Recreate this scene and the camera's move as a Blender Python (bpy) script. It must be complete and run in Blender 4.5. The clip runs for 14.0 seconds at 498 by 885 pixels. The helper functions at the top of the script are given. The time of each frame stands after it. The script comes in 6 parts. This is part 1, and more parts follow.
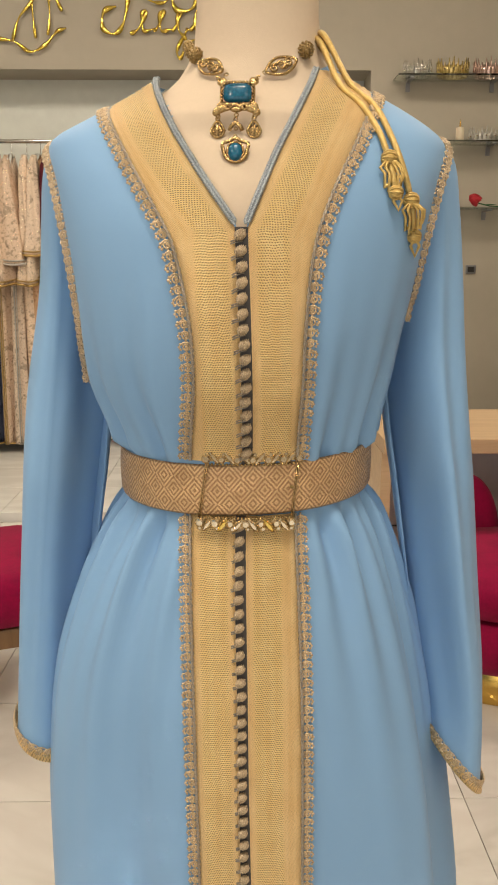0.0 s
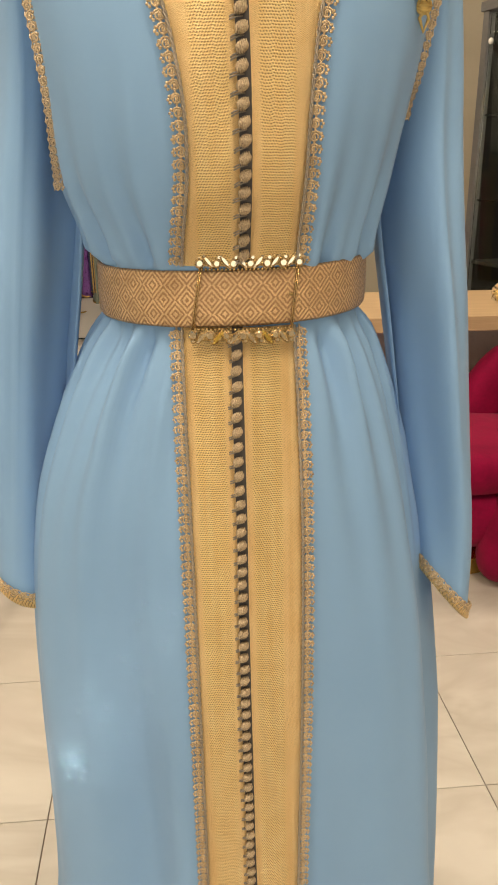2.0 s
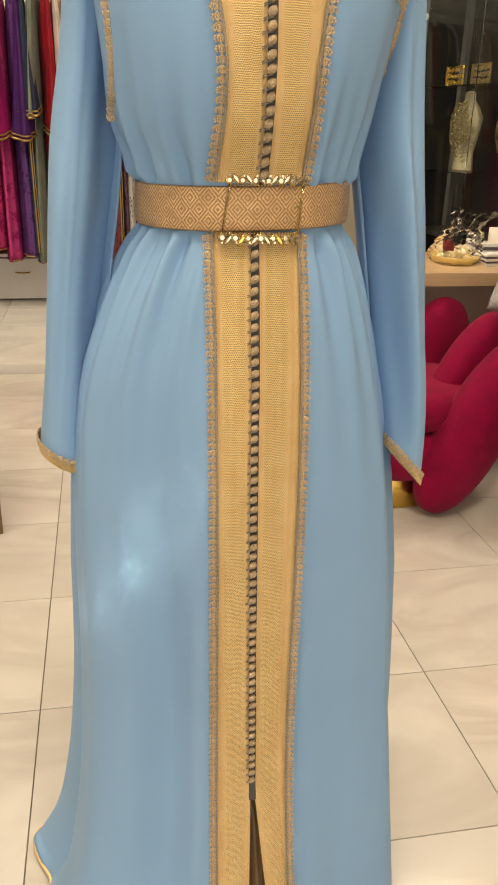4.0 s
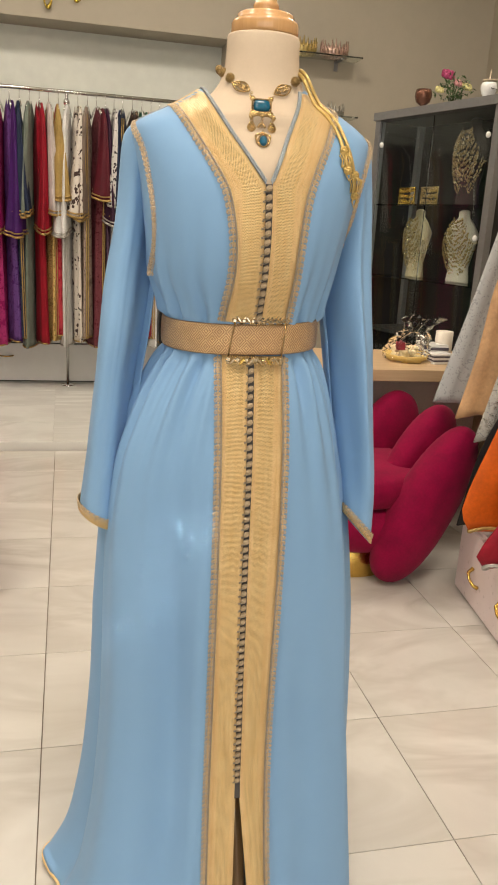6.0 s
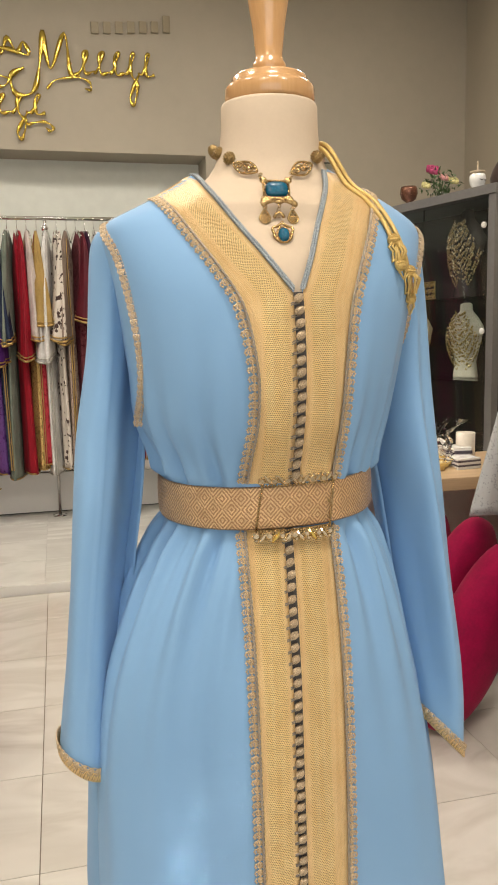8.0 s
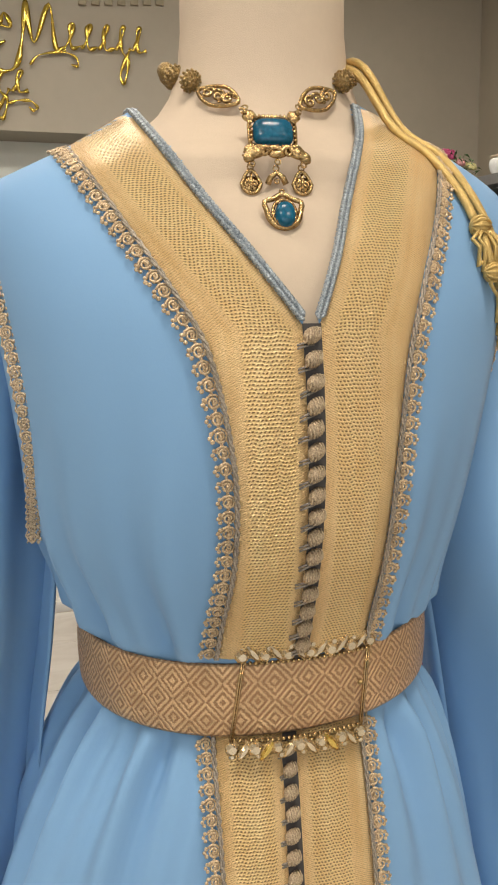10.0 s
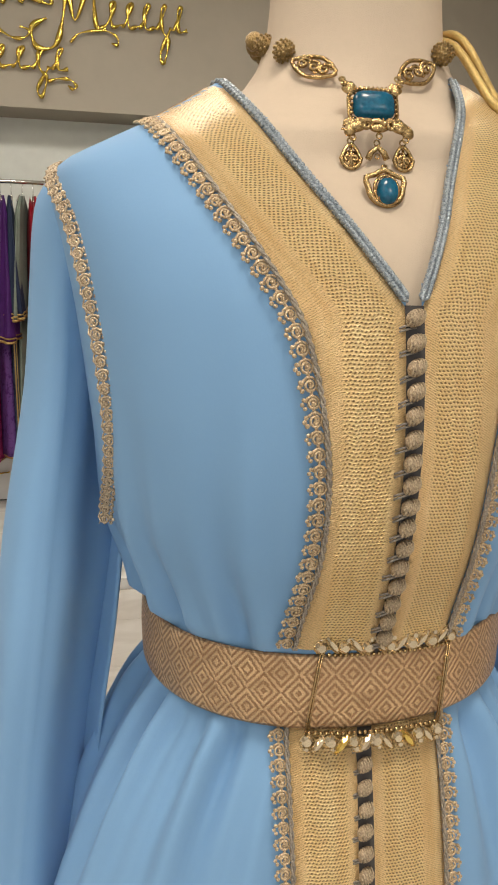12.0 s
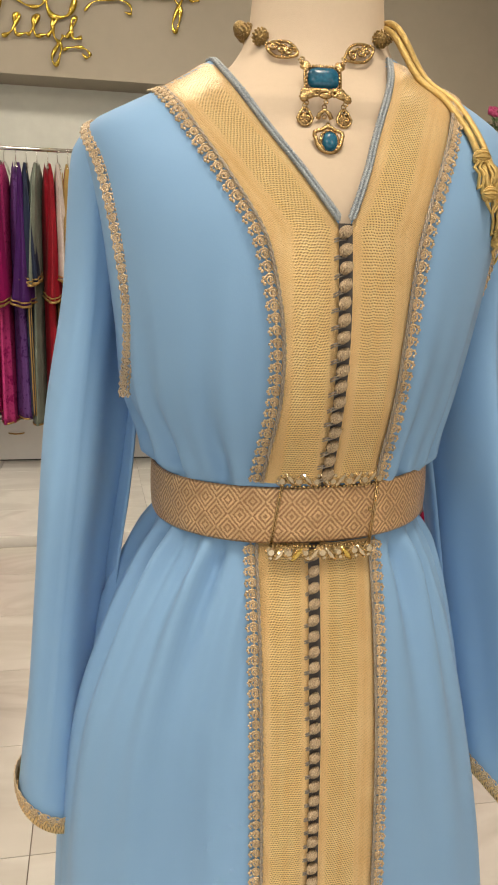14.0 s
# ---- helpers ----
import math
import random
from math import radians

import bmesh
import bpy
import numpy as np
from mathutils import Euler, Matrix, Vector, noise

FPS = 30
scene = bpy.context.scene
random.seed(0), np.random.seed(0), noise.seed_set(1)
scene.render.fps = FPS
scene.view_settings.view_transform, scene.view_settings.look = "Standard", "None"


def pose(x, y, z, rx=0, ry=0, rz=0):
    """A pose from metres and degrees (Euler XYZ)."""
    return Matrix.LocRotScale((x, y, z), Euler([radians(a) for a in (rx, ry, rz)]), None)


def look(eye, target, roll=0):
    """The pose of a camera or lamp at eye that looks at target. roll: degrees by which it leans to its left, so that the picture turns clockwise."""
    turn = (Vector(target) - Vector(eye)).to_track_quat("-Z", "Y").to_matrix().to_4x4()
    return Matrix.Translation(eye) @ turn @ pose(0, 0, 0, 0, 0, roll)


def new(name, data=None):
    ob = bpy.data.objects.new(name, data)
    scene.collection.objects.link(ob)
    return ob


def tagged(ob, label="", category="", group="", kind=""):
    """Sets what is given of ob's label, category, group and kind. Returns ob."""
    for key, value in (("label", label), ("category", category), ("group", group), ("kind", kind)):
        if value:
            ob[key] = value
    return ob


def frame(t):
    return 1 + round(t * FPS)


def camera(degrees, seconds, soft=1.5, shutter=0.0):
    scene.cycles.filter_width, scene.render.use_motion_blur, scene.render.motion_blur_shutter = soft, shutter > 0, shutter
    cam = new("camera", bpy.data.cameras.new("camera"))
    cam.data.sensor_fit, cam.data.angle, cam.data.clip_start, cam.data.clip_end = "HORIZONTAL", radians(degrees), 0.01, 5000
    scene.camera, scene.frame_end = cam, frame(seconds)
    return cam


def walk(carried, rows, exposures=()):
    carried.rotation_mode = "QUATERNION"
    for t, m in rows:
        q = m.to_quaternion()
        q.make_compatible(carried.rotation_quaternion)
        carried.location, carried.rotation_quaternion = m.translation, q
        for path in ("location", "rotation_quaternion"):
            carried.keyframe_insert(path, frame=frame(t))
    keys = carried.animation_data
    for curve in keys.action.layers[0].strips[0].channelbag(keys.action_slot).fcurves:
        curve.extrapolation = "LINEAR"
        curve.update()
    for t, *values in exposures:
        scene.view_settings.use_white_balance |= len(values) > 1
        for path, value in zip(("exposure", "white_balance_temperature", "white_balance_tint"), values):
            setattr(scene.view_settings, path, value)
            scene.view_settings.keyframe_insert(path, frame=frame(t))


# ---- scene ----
cam = camera(35.5, 14.0, 1.8)
PATH = [
    (0, (0.335, -1.706, 1.316), (0.36, 0.243, 0.867), -0.0),
    (0.5, (0.326, -1.704, 1.297), (0.383, 0.231, 0.794), -0.1),
    (1, (0.312, -1.694, 1.277), (0.418, 0.22, 0.707), -0.2),
    (1.5, (0.31, -1.692, 1.249), (0.417, 0.208, 0.634), -0.3),
    (2, (0.284, -1.686, 1.227), (0.467, 0.187, 0.551), -0.2),
    (2.5, (0.265, -1.691, 1.203), (0.478, 0.157, 0.468), 0.1),
    (3, (0.245, -1.714, 1.177), (0.507, 0.12, 0.423), 0.6),
    (5.3, (0.084, -2.137, 1.255), (0.513, -0.294, 0.608), 2.9),
    (5.5, (0.077, -2.154, 1.265), (0.514, -0.304, 0.642), 3.1),
    (6, (0.067, -2.177, 1.287), (0.522, -0.305, 0.751), 3.4),
    (6.5, (0.061, -2.17, 1.288), (0.529, -0.275, 0.853), 3.0),
    (7, (0.063, -2.09, 1.287), (0.54, -0.179, 0.936), 1.3),
    (7.5, (0.075, -1.966, 1.291), (0.551, -0.048, 0.984), -0.2),
    (8, (0.108, -1.823, 1.305), (0.576, 0.101, 1.026), -1.2),
    (8.2, (0.122, -1.772, 1.311), (0.587, 0.155, 1.039), -1.4),
    (10.3, (0.213, -1.457, 1.344), (0.68, 0.464, 1.04), -0.6),
    (10.5, (0.212, -1.45, 1.344), (0.665, 0.474, 1.041), -0.5),
    (11, (0.204, -1.439, 1.346), (0.642, 0.487, 1.032), -0.0),
    (11.5, (0.189, -1.44, 1.343), (0.612, 0.488, 1.019), 0.4),
    (12, (0.179, -1.454, 1.34), (0.59, 0.474, 1.003), 0.8),
    (12.5, (0.178, -1.473, 1.333), (0.579, 0.454, 0.98), 1.1),
    (13, (0.18, -1.513, 1.321), (0.573, 0.413, 0.951), 1.3),
    (13.5, (0.182, -1.559, 1.315), (0.566, 0.365, 0.929), 1.2),
    (14, (0.167, -1.624, 1.302), (0.552, 0.297, 0.899), 1.3),
]
walk(cam, [(t, look(eye, target, roll)) for t, eye, target, roll in PATH],
     exposures=[(0, 0.0, 7200, 10), (1.5, 0.05, 7800, 10), (3.2, 0.14, 8400, 11), (5.3, 0.08, 7200, 10), (6.5, 0.15, 7000, 10), (8.2, 0.17, 6700, 9), (10.3, -0.08, 6500, 9), (12.0, -0.12, 6500, 9), (14.0, 0.03, 7100, 10)])

# ---- world, lights ----
world = bpy.data.worlds.new("world")
scene.world = world
world.use_nodes = True
world.node_tree.nodes["Background"].inputs[0].default_value = (1.0, 0.95, 0.88, 1)
world.node_tree.nodes["Background"].inputs[1].default_value = 0.04


def area_lamp(name, place, target, sx, sy, watts, colour):
    data = bpy.data.lights.new(name, "AREA")
    data.shape, data.size, data.size_y, data.energy, data.color = "RECTANGLE", sx, sy, watts, colour
    ob = new(name, data)
    ob.matrix_world = look(place, target)
    return ob


LAMPS = [(-1.6, 1.8, 26), (0.4, 1.8, 26), (2.2, 1.4, 20), (-1.5, -1.0, 30), (0.4, -2.0, 42), (-1.2, -3.6, 28), (1.6, -4.0, 16)]
for lx, ly, lw in LAMPS:
    area_lamp("ceiling_lamp", (lx, ly, 3.74), (lx, ly, 0), 0.6, 0.6, lw, (1.0, 0.91, 0.80))
# frontal fill lamp added behind the camera, in place of unseen daylight
area_lamp("shop_front_daylight", (-0.6, -5.3, 1.5), (0.2, 0.0, 1.0), 4.2, 2.4, 52, (0.92, 0.96, 1.0))

# narrow lamp added for the light streak on the skirt, its source unseen
streak = bpy.data.lights.new("skirt_streak_lamp", "AREA")
streak.shape, streak.size, streak.size_y, streak.energy, streak.color, streak.spread = "RECTANGLE", 0.03, 0.30, 0.032, (0.92, 0.97, 1.0), radians(1.2)
new("skirt_streak_lamp", streak).matrix_world = look((-0.95, -4.9, 2.1), (0.20, -1.07, 0.735), -34)


# ---- node helpers and materials ----
class Nodes:
    def __init__(self, name):
        self.mat = bpy.data.materials.new(name)
        self.mat.use_nodes = True
        self.tree = self.mat.node_tree
        self.bsdf = self.tree.nodes["Principled BSDF"]

    def add(self, kind, operation="", data_type="", uv_map=""):
        node = self.tree.nodes.new(kind)
        if operation:
            node.operation = operation
        if data_type:
            node.data_type = data_type
        if uv_map:
            node.uv_map = uv_map
        return node

    def link(self, a, b):
        self.tree.links.new(a, b)

    def math(self, op, a, b=None, c=None, clamp=False):
        node = self.add("ShaderNodeMath", operation=op)
        node.use_clamp = clamp
        for i, v in enumerate((a, b, c)):
            if v is None:
                continue
            if isinstance(v, (int, float)):
                node.inputs[i].default_value = v
            else:
                self.link(v, node.inputs[i])
        return node.outputs[0]

    def coords(self, kind="Object", scale=(1, 1, 1), random_shift=False):
        tc = self.add("ShaderNodeTexCoord")
        mp = self.add("ShaderNodeMapping")
        mp.inputs["Scale"].default_value = scale
        self.link(tc.outputs[kind], mp.inputs["Vector"])
        if random_shift:
            info = self.add("ShaderNodeObjectInfo")
            mul = self.add("ShaderNodeVectorMath", operation="SCALE")
            mul.inputs[0].default_value = (37.0, 71.0, 13.0)
            self.link(info.outputs["Random"], mul.inputs["Scale"])
            self.link(mul.outputs[0], mp.inputs["Location"])
        return mp.outputs[0]

    def noise(self, vec, scale, detail=4.0, rough=0.55, distortion=0.0):
        n = self.add("ShaderNodeTexNoise")
        n.inputs["Scale"].default_value = scale
        n.inputs["Detail"].default_value = detail
        n.inputs["Roughness"].default_value = rough
        n.inputs["Distortion"].default_value = distortion
        self.link(vec, n.inputs["Vector"])
        return n.outputs["Fac"]

    def ramp(self, fac, stops):
        r = self.add("ShaderNodeValToRGB")
        el = r.color_ramp.elements
        while len(el) < len(stops):
            el.new(0.5)
        for e, (p, c) in zip(el, stops):
            e.position, e.color = p, (*c, 1)
        self.link(fac, r.inputs["Fac"])
        return r.outputs["Color"]

    def mix(self, fac, a, b):
        m = self.add("ShaderNodeMix", data_type="RGBA")
        for sock, v in ((m.inputs[0], fac), (m.inputs[6], a), (m.inputs[7], b)):
            if isinstance(v, (int, float)):
                sock.default_value = v
            elif isinstance(v, tuple):
                sock.default_value = (*v, 1)
            else:
                self.link(v, sock)
        return m.outputs[2]

    def bump(self, height, strength, distance=0.001, normal=None):
        b = self.add("ShaderNodeBump")
        b.inputs["Strength"].default_value = strength
        b.inputs["Distance"].default_value = distance
        self.link(height, b.inputs["Height"])
        if normal is not None:
            self.link(normal, b.inputs["Normal"])
        return b.outputs["Normal"]

    def set(self, **values):
        names = {"color": "Base Color", "rough": "Roughness", "metal": "Metallic", "normal": "Normal", "sheen": "Sheen Weight",
                 "sheen_rough": "Sheen Roughness", "coat": "Coat Weight", "coat_rough": "Coat Roughness", "trans": "Transmission Weight", "ior": "IOR", "spec": "Specular IOR Level",
                 "aniso": "Anisotropic", "alpha": "Alpha", "emit": "Emission Color", "emit_strength": "Emission Strength", "sub": "Subsurface Weight"}
        for key, v in values.items():
            sock = self.bsdf.inputs[names[key]]
            if isinstance(v, tuple):
                sock.default_value = (*v, 1)
            elif isinstance(v, (int, float)):
                sock.default_value = v
            else:
                self.link(v, sock)
        return self.mat


def plain(name, color, rough=0.5, metal=0.0, vary=0.12, scale=14.0, bump=0.0, bump_scale=300.0, **more):
    """A surface with mottling at two scales and fine relief."""
    n = Nodes(name)
    vec = n.coords("Object")
    a = n.noise(vec, scale, 5)
    b = n.noise(vec, scale * 9, 3)
    f = n.math("MULTIPLY_ADD", a, 0.65, n.math("MULTIPLY", b, 0.35))
    lo = tuple(max(0.0, c * (1 - vary)) for c in color)
    hi = tuple(min(1.0, c * (1 + vary)) for c in color)
    col = n.ramp(f, [(0.3, lo), (0.7, hi)])
    rr = n.math("MULTIPLY_ADD", b, 0.16, rough - 0.08, clamp=True)
    n.set(color=col, rough=rr, metal=metal, **more)
    if bump:
        n.set(normal=n.bump(n.noise(vec, bump_scale, 3), bump))
    return n.mat


def crepe(name, color, dark):
    """Smooth matt crepe with a fine crossed grain and a soft lustre."""
    n = Nodes(name)
    vec = n.coords("Object")
    broad = n.noise(vec, 5.0, 3)
    grain = n.noise(n.coords("Object", (900, 900, 500)), 1.0, 2)
    col = n.mix(broad, dark, color)
    n.set(color=col, rough=0.62, sheen=0.06, sheen_rough=0.5, spec=0.28, normal=n.bump(grain, 0.12, 0.0004))
    return n.mat


def thread(name, light, dark, rough=0.45, metal=0.35, size=900.0):
    """Twisted metallic thread: bright strands over dark gaps, with slow drifts of tone."""
    n = Nodes(name)
    vec = n.coords("Object")
    fine = n.noise(vec, size, 3, 0.65)
    drift = n.noise(vec, 60, 3)
    f = n.math("MULTIPLY_ADD", n.math("SUBTRACT", fine, 0.5), 2.3, n.math("MULTIPLY_ADD", drift, 0.5, 0.28), clamp=True)
    n.set(color=n.mix(f, dark, light), metal=metal, rough=rough, normal=n.bump(fine, 0.7, 0.0009))
    return n.mat


def woven_gold():
    """Lurex ribbon: basket weave in the middle, close satin threads at both edges; u runs across, v along, in metres."""
    n = Nodes("woven_gold_ribbon")
    uv = n.add("ShaderNodeUVMap", uv_map="UVMap")
    sep = n.add("ShaderNodeSeparateXYZ")
    n.link(uv.outputs[0], sep.inputs[0])
    u, v = sep.outputs[0], sep.outputs[1]
    wob = n.noise(uv.outputs[0], 170, 3)
    u2 = n.math("MULTIPLY_ADD", wob, 0.0008, u)
    drift = n.noise(n.coords("UV", (150, 12, 1)), 1.0, 2)
    v2 = n.math("MULTIPLY_ADD", drift, 0.0030, n.math("MULTIPLY_ADD", wob, 0.0011, v))
    bars = n.math("MULTIPLY_ADD", n.math("SINE", n.math("MULTIPLY", v2, 2 * math.pi / 0.0020)), 0.5, 0.5)
    slant = n.math("MULTIPLY_ADD", v2, 0.5, u2)
    holes = n.math("MULTIPLY_ADD", n.math("SINE", n.math("MULTIPLY", slant, 2 * math.pi / 0.0021)), 0.5, 0.5)
    weave = n.math("MULTIPLY", n.math("SUBTRACT", 1.0, bars), holes)
    ridge = n.math("MULTIPLY_ADD", weave, -0.85, n.math("MULTIPLY_ADD", bars, 0.35, 0.68))
    twill = n.math("MULTIPLY_ADD", u2, 0.6, v)
    fine = n.math("MULTIPLY_ADD", n.math("SINE", n.math("MULTIPLY", twill, 2 * math.pi / 0.0013)), 0.14, 0.60)
    d = n.math("ABSOLUTE", n.math("SUBTRACT", u, 0.0215))
    soft = n.math("MULTIPLY_ADD", wob, 0.004, 0.0120)
    mask = n.math("MULTIPLY", n.math("SUBTRACT", soft, d), 400, clamp=True)
    h = n.math("ADD", n.math("MULTIPLY", ridge, mask), n.math("MULTIPLY", fine, n.math("SUBTRACT", 1.0, mask)))
    # loose threads: long thin flecks across the weave
    fleck = n.noise(n.coords("UV", (700, 2400, 1)), 1.0, 2, 0.6)
    h = n.math("MULTIPLY_ADD", n.math("SUBTRACT", fleck, 0.5), 1.3, n.math("ADD", h, 0.05))
    stripe = n.noise(n.coords("UV", (190, 3, 1)), 1.0, 3)
    tarnish = n.noise(n.coords("UV", (40, 30, 1)), 1.0, 4)
    tone = n.math("MULTIPLY_ADD", n.math("SUBTRACT", tarnish, 0.5), 0.9, stripe, clamp=True)
    middle = n.mix(tone, (0.84, 0.54, 0.21), (1.0, 0.80, 0.44))
    sides = n.mix(tone, (0.80, 0.50, 0.20), (1.0, 0.77, 0.43))
    base = n.mix(mask, sides, middle)
    col = n.mix(n.math("MULTIPLY_ADD", h, 1.75, -0.16, clamp=True), n.mix(0.88, base, (0.20, 0.10, 0.03)), base)
    n.set(color=col, metal=0.36, rough=n.math("MULTIPLY_ADD", stripe, 0.16, 0.30), normal=n.bump(h, 0.9, 0.0012))
    return n.mat


def belt_brocade():
    """Nested lozenges in rose gold thread; u along the belt, v across, in metres."""
    n = Nodes("belt_brocade")
    uv = n.add("ShaderNodeUVMap", uv_map="UVMap")
    sep = n.add("ShaderNodeSeparateXYZ")
    n.link(uv.outputs[0], sep.inputs[0])
    wob = n.noise(uv.outputs[0], 420, 3)

    def fold(x, period):
        f = n.math("FRACT", n.math("DIVIDE", n.math("MULTIPLY_ADD", wob, 0.0019, x), period))
        return n.math("ABSOLUTE", n.math("SUBTRACT", f, 0.5))

    dia = n.math("ADD", fold(sep.outputs[0], 0.0205), fold(sep.outputs[1], 0.0235))
    rings = n.math("MULTIPLY_ADD", n.math("SINE", n.math("MULTIPLY", dia, 2 * math.pi * 5.0)), 0.5, 0.5)
    steps = n.math("MULTIPLY_ADD", n.math("SINE", n.math("MULTIPLY", sep.outputs[1], 2 * math.pi / 0.0011)), 0.5, 0.5)
    fleck = n.noise(n.coords("UV", (1500, 700, 1)), 1.0, 2, 0.65)
    lines = n.math("MULTIPLY_ADD", n.math("SUBTRACT", fleck, 0.5), 2.0, n.math("MULTIPLY_ADD", steps, 0.16, n.math("MULTIPLY_ADD", rings, 1.15, -0.15)), clamp=True)
    fade = n.noise(n.coords("UV", (55, 70, 1)), 1.0, 3)
    amount = n.math("MULTIPLY", lines, n.math("MULTIPLY_ADD", fade, 1.5, 0.05), clamp=True)
    col = n.mix(amount, (0.38, 0.21, 0.105), (0.86, 0.60, 0.34))
    # dark selvedge along both edges
    edge = n.math("ABSOLUTE", n.math("SUBTRACT", sep.outputs[1], 0.023))
    selvedge = n.math("MULTIPLY", n.math("SUBTRACT", edge, 0.0211), 1600, clamp=True)
    col = n.mix(n.math("MULTIPLY", selvedge, 0.55), col, (0.20, 0.115, 0.07))
    n.set(color=col, metal=0.55, rough=n.math("MULTIPLY_ADD", fade, 0.2, 0.26), normal=n.bump(lines, 0.7, 0.0009))
    return n.mat


def marble(name, tone=(0.67, 0.645, 0.60), vein=(0.40, 0.36, 0.31), rough=0.09):
    n = Nodes(name)
    vec = n.coords("Object", random_shift=True)
    warp = n.noise(vec, 1.6, 5, 0.6, 1.2)
    rot = n.add("ShaderNodeMapping")
    rot.inputs["Rotation"].default_value = (0, 0, 0.75)
    rot.inputs["Scale"].default_value = (1, 2.6, 1)
    n.link(vec, rot.inputs["Vector"])
    v1 = n.noise(rot.outputs[0], 1.25, 4, 0.55, 0.9)
    band = n.math("ABSOLUTE", n.math("SUBTRACT", v1, 0.5))
    line = n.math("SUBTRACT", 1.0, n.math("MULTIPLY", band, 9, clamp=True))
    line = n.math("MULTIPLY", line, n.math("MULTIPLY", warp, 1.1, clamp=True))
    cloud = n.ramp(warp, [(0.3, tuple(c * 0.93 for c in tone)), (0.7, tuple(min(1, c * 1.05) for c in tone))])
    col = n.mix(n.math("MULTIPLY", line, 0.6, clamp=True), cloud, vein)
    info = n.add("ShaderNodeObjectInfo")
    shade = n.math("MULTIPLY_ADD", info.outputs["Random"], 0.06, 0.95)
    hsv = n.add("ShaderNodeHueSaturation")
    n.link(col, hsv.inputs["Color"])
    n.link(shade, hsv.inputs["Value"])
    n.set(color=hsv.outputs[0], rough=n.math("MULTIPLY_ADD", n.noise(vec, 9, 3), 0.10, rough), spec=0.5)
    return n.mat


def wood(name, light, dark, axis=0, scale=9.0, rough=0.4, coat=0.0):
    n = Nodes(name)
    sc = [14.0, 14.0, 14.0]
    sc[axis] = 0.8
    vec = n.coords("Object", tuple(sc))
    g = n.noise(vec, scale, 6, 0.6, 0.4)
    f = n.noise(n.coords("Object", tuple(s * 8 for s in sc)), scale, 3)
    col = n.ramp(n.math("MULTIPLY_ADD", f, 0.3, n.math("MULTIPLY", g, 0.7)), [(0.3, dark), (0.68, light)])
    n.set(color=col, rough=rough, coat=coat, coat_rough=0.12, normal=n.bump(f, 0.1, 0.0006))
    return n.mat


def printed(name, ground, motif, scale=22.0, cut=0.56, rough=0.6, metal=0.0, sparkle=0.0):
    """Cloth with scattered motifs; sparkle sets sequins in it."""
    n = Nodes(name)
    vec = n.coords("Object", random_shift=True)
    w = n.noise(vec, scale * 0.5, 4, 0.6, 1.5)
    vor = n.add("ShaderNodeTexVoronoi")
    vor.inputs["Scale"].default_value = scale * 1.7
    n.link(vec, vor.inputs["Vector"])
    m = n.math("GREATER_THAN", n.math("MULTIPLY_ADD", vor.outputs["Distance"], 0.35, w), cut)
    col = n.mix(m, ground, motif)
    n.set(color=col, rough=rough, metal=metal, spec=0.25)
    h = n.noise(vec, 260, 2)
    if sparkle:
        sq = n.add("ShaderNodeTexVoronoi")
        sq.inputs["Scale"].default_value = 210
        n.link(vec, sq.inputs["Vector"])
        dot = n.math("LESS_THAN", sq.outputs["Distance"], 0.34)
        pick = n.math("GREATER_THAN", n.noise(vec, 60, 2), 0.62 - 0.2 * sparkle)
        s = n.math("MULTIPLY", dot, pick)
        n.set(metal=n.math("MULTIPLY", s, 0.9), rough=n.math("MULTIPLY_ADD", s, -0.4, rough))
        h = n.math("MULTIPLY_ADD", s, 0.6, h)
    n.set(normal=n.bump(h, 0.3, 0.001))
    return n.mat


BLUE = crepe("blue_crepe", (0.225, 0.405, 0.64), (0.185, 0.35, 0.575))
# brown-black that holds the shade between the buttons
FACING_SHADE = crepe("shaded_facing", (0.085, 0.075, 0.07), (0.06, 0.055, 0.055))
RIBBON = woven_gold()
BRAID = thread("gold_braid_thread", (0.92, 0.71, 0.45), (0.22, 0.14, 0.08), 0.40, 0.30)
BRAID_GREY = thread("silvery_braid_thread", (0.88, 0.70, 0.48), (0.20, 0.14, 0.09), 0.40, 0.32)
KNOT = thread("button_thread", (0.70, 0.55, 0.37), (0.17, 0.12, 0.08), 0.5, 0.25, 1100)
LOOPCORD = thread("button_loop_cord", (0.46, 0.40, 0.33), (0.08, 0.07, 0.07), 0.5, 0.25, 1100)
NECKCORD = thread("blue_braided_cord", (0.52, 0.57, 0.60), (0.07, 0.10, 0.14), 0.42, 0.3, 1000)
GREYCORD = thread("grey_tan_cord", (0.56, 0.48, 0.38), (0.14, 0.12, 0.11), 0.45, 0.3, 1000)
CORD = plain("gold_silk_cord", (0.60, 0.42, 0.15), 0.36, 0.5, 0.2, 300, 0.6, 1300)
BELT = belt_brocade()
OLDGOLD = thread("old_gold_metal", (0.70, 0.50, 0.24), (0.20, 0.12, 0.05), 0.27, 1.0, 600)
DARKGOLD = plain("dark_gold_filigree", (0.36, 0.25, 0.11), 0.34, 0.9, 0.45, 500, 0.8, 1100)
WIRE = plain("buckle_wire", (0.48, 0.33, 0.17), 0.25, 1.0, 0.15, 200)
CREAM = plain("cream_mannequin_cloth", (0.57, 0.46, 0.345), 0.75, 0.0, 0.04, 30, 0.25, 1400, spec=0.25)
TURNED = wood("varnished_beech", (0.62, 0.36, 0.16), (0.50, 0.27, 0.11), 2, 3.0, 0.25, 0.8)
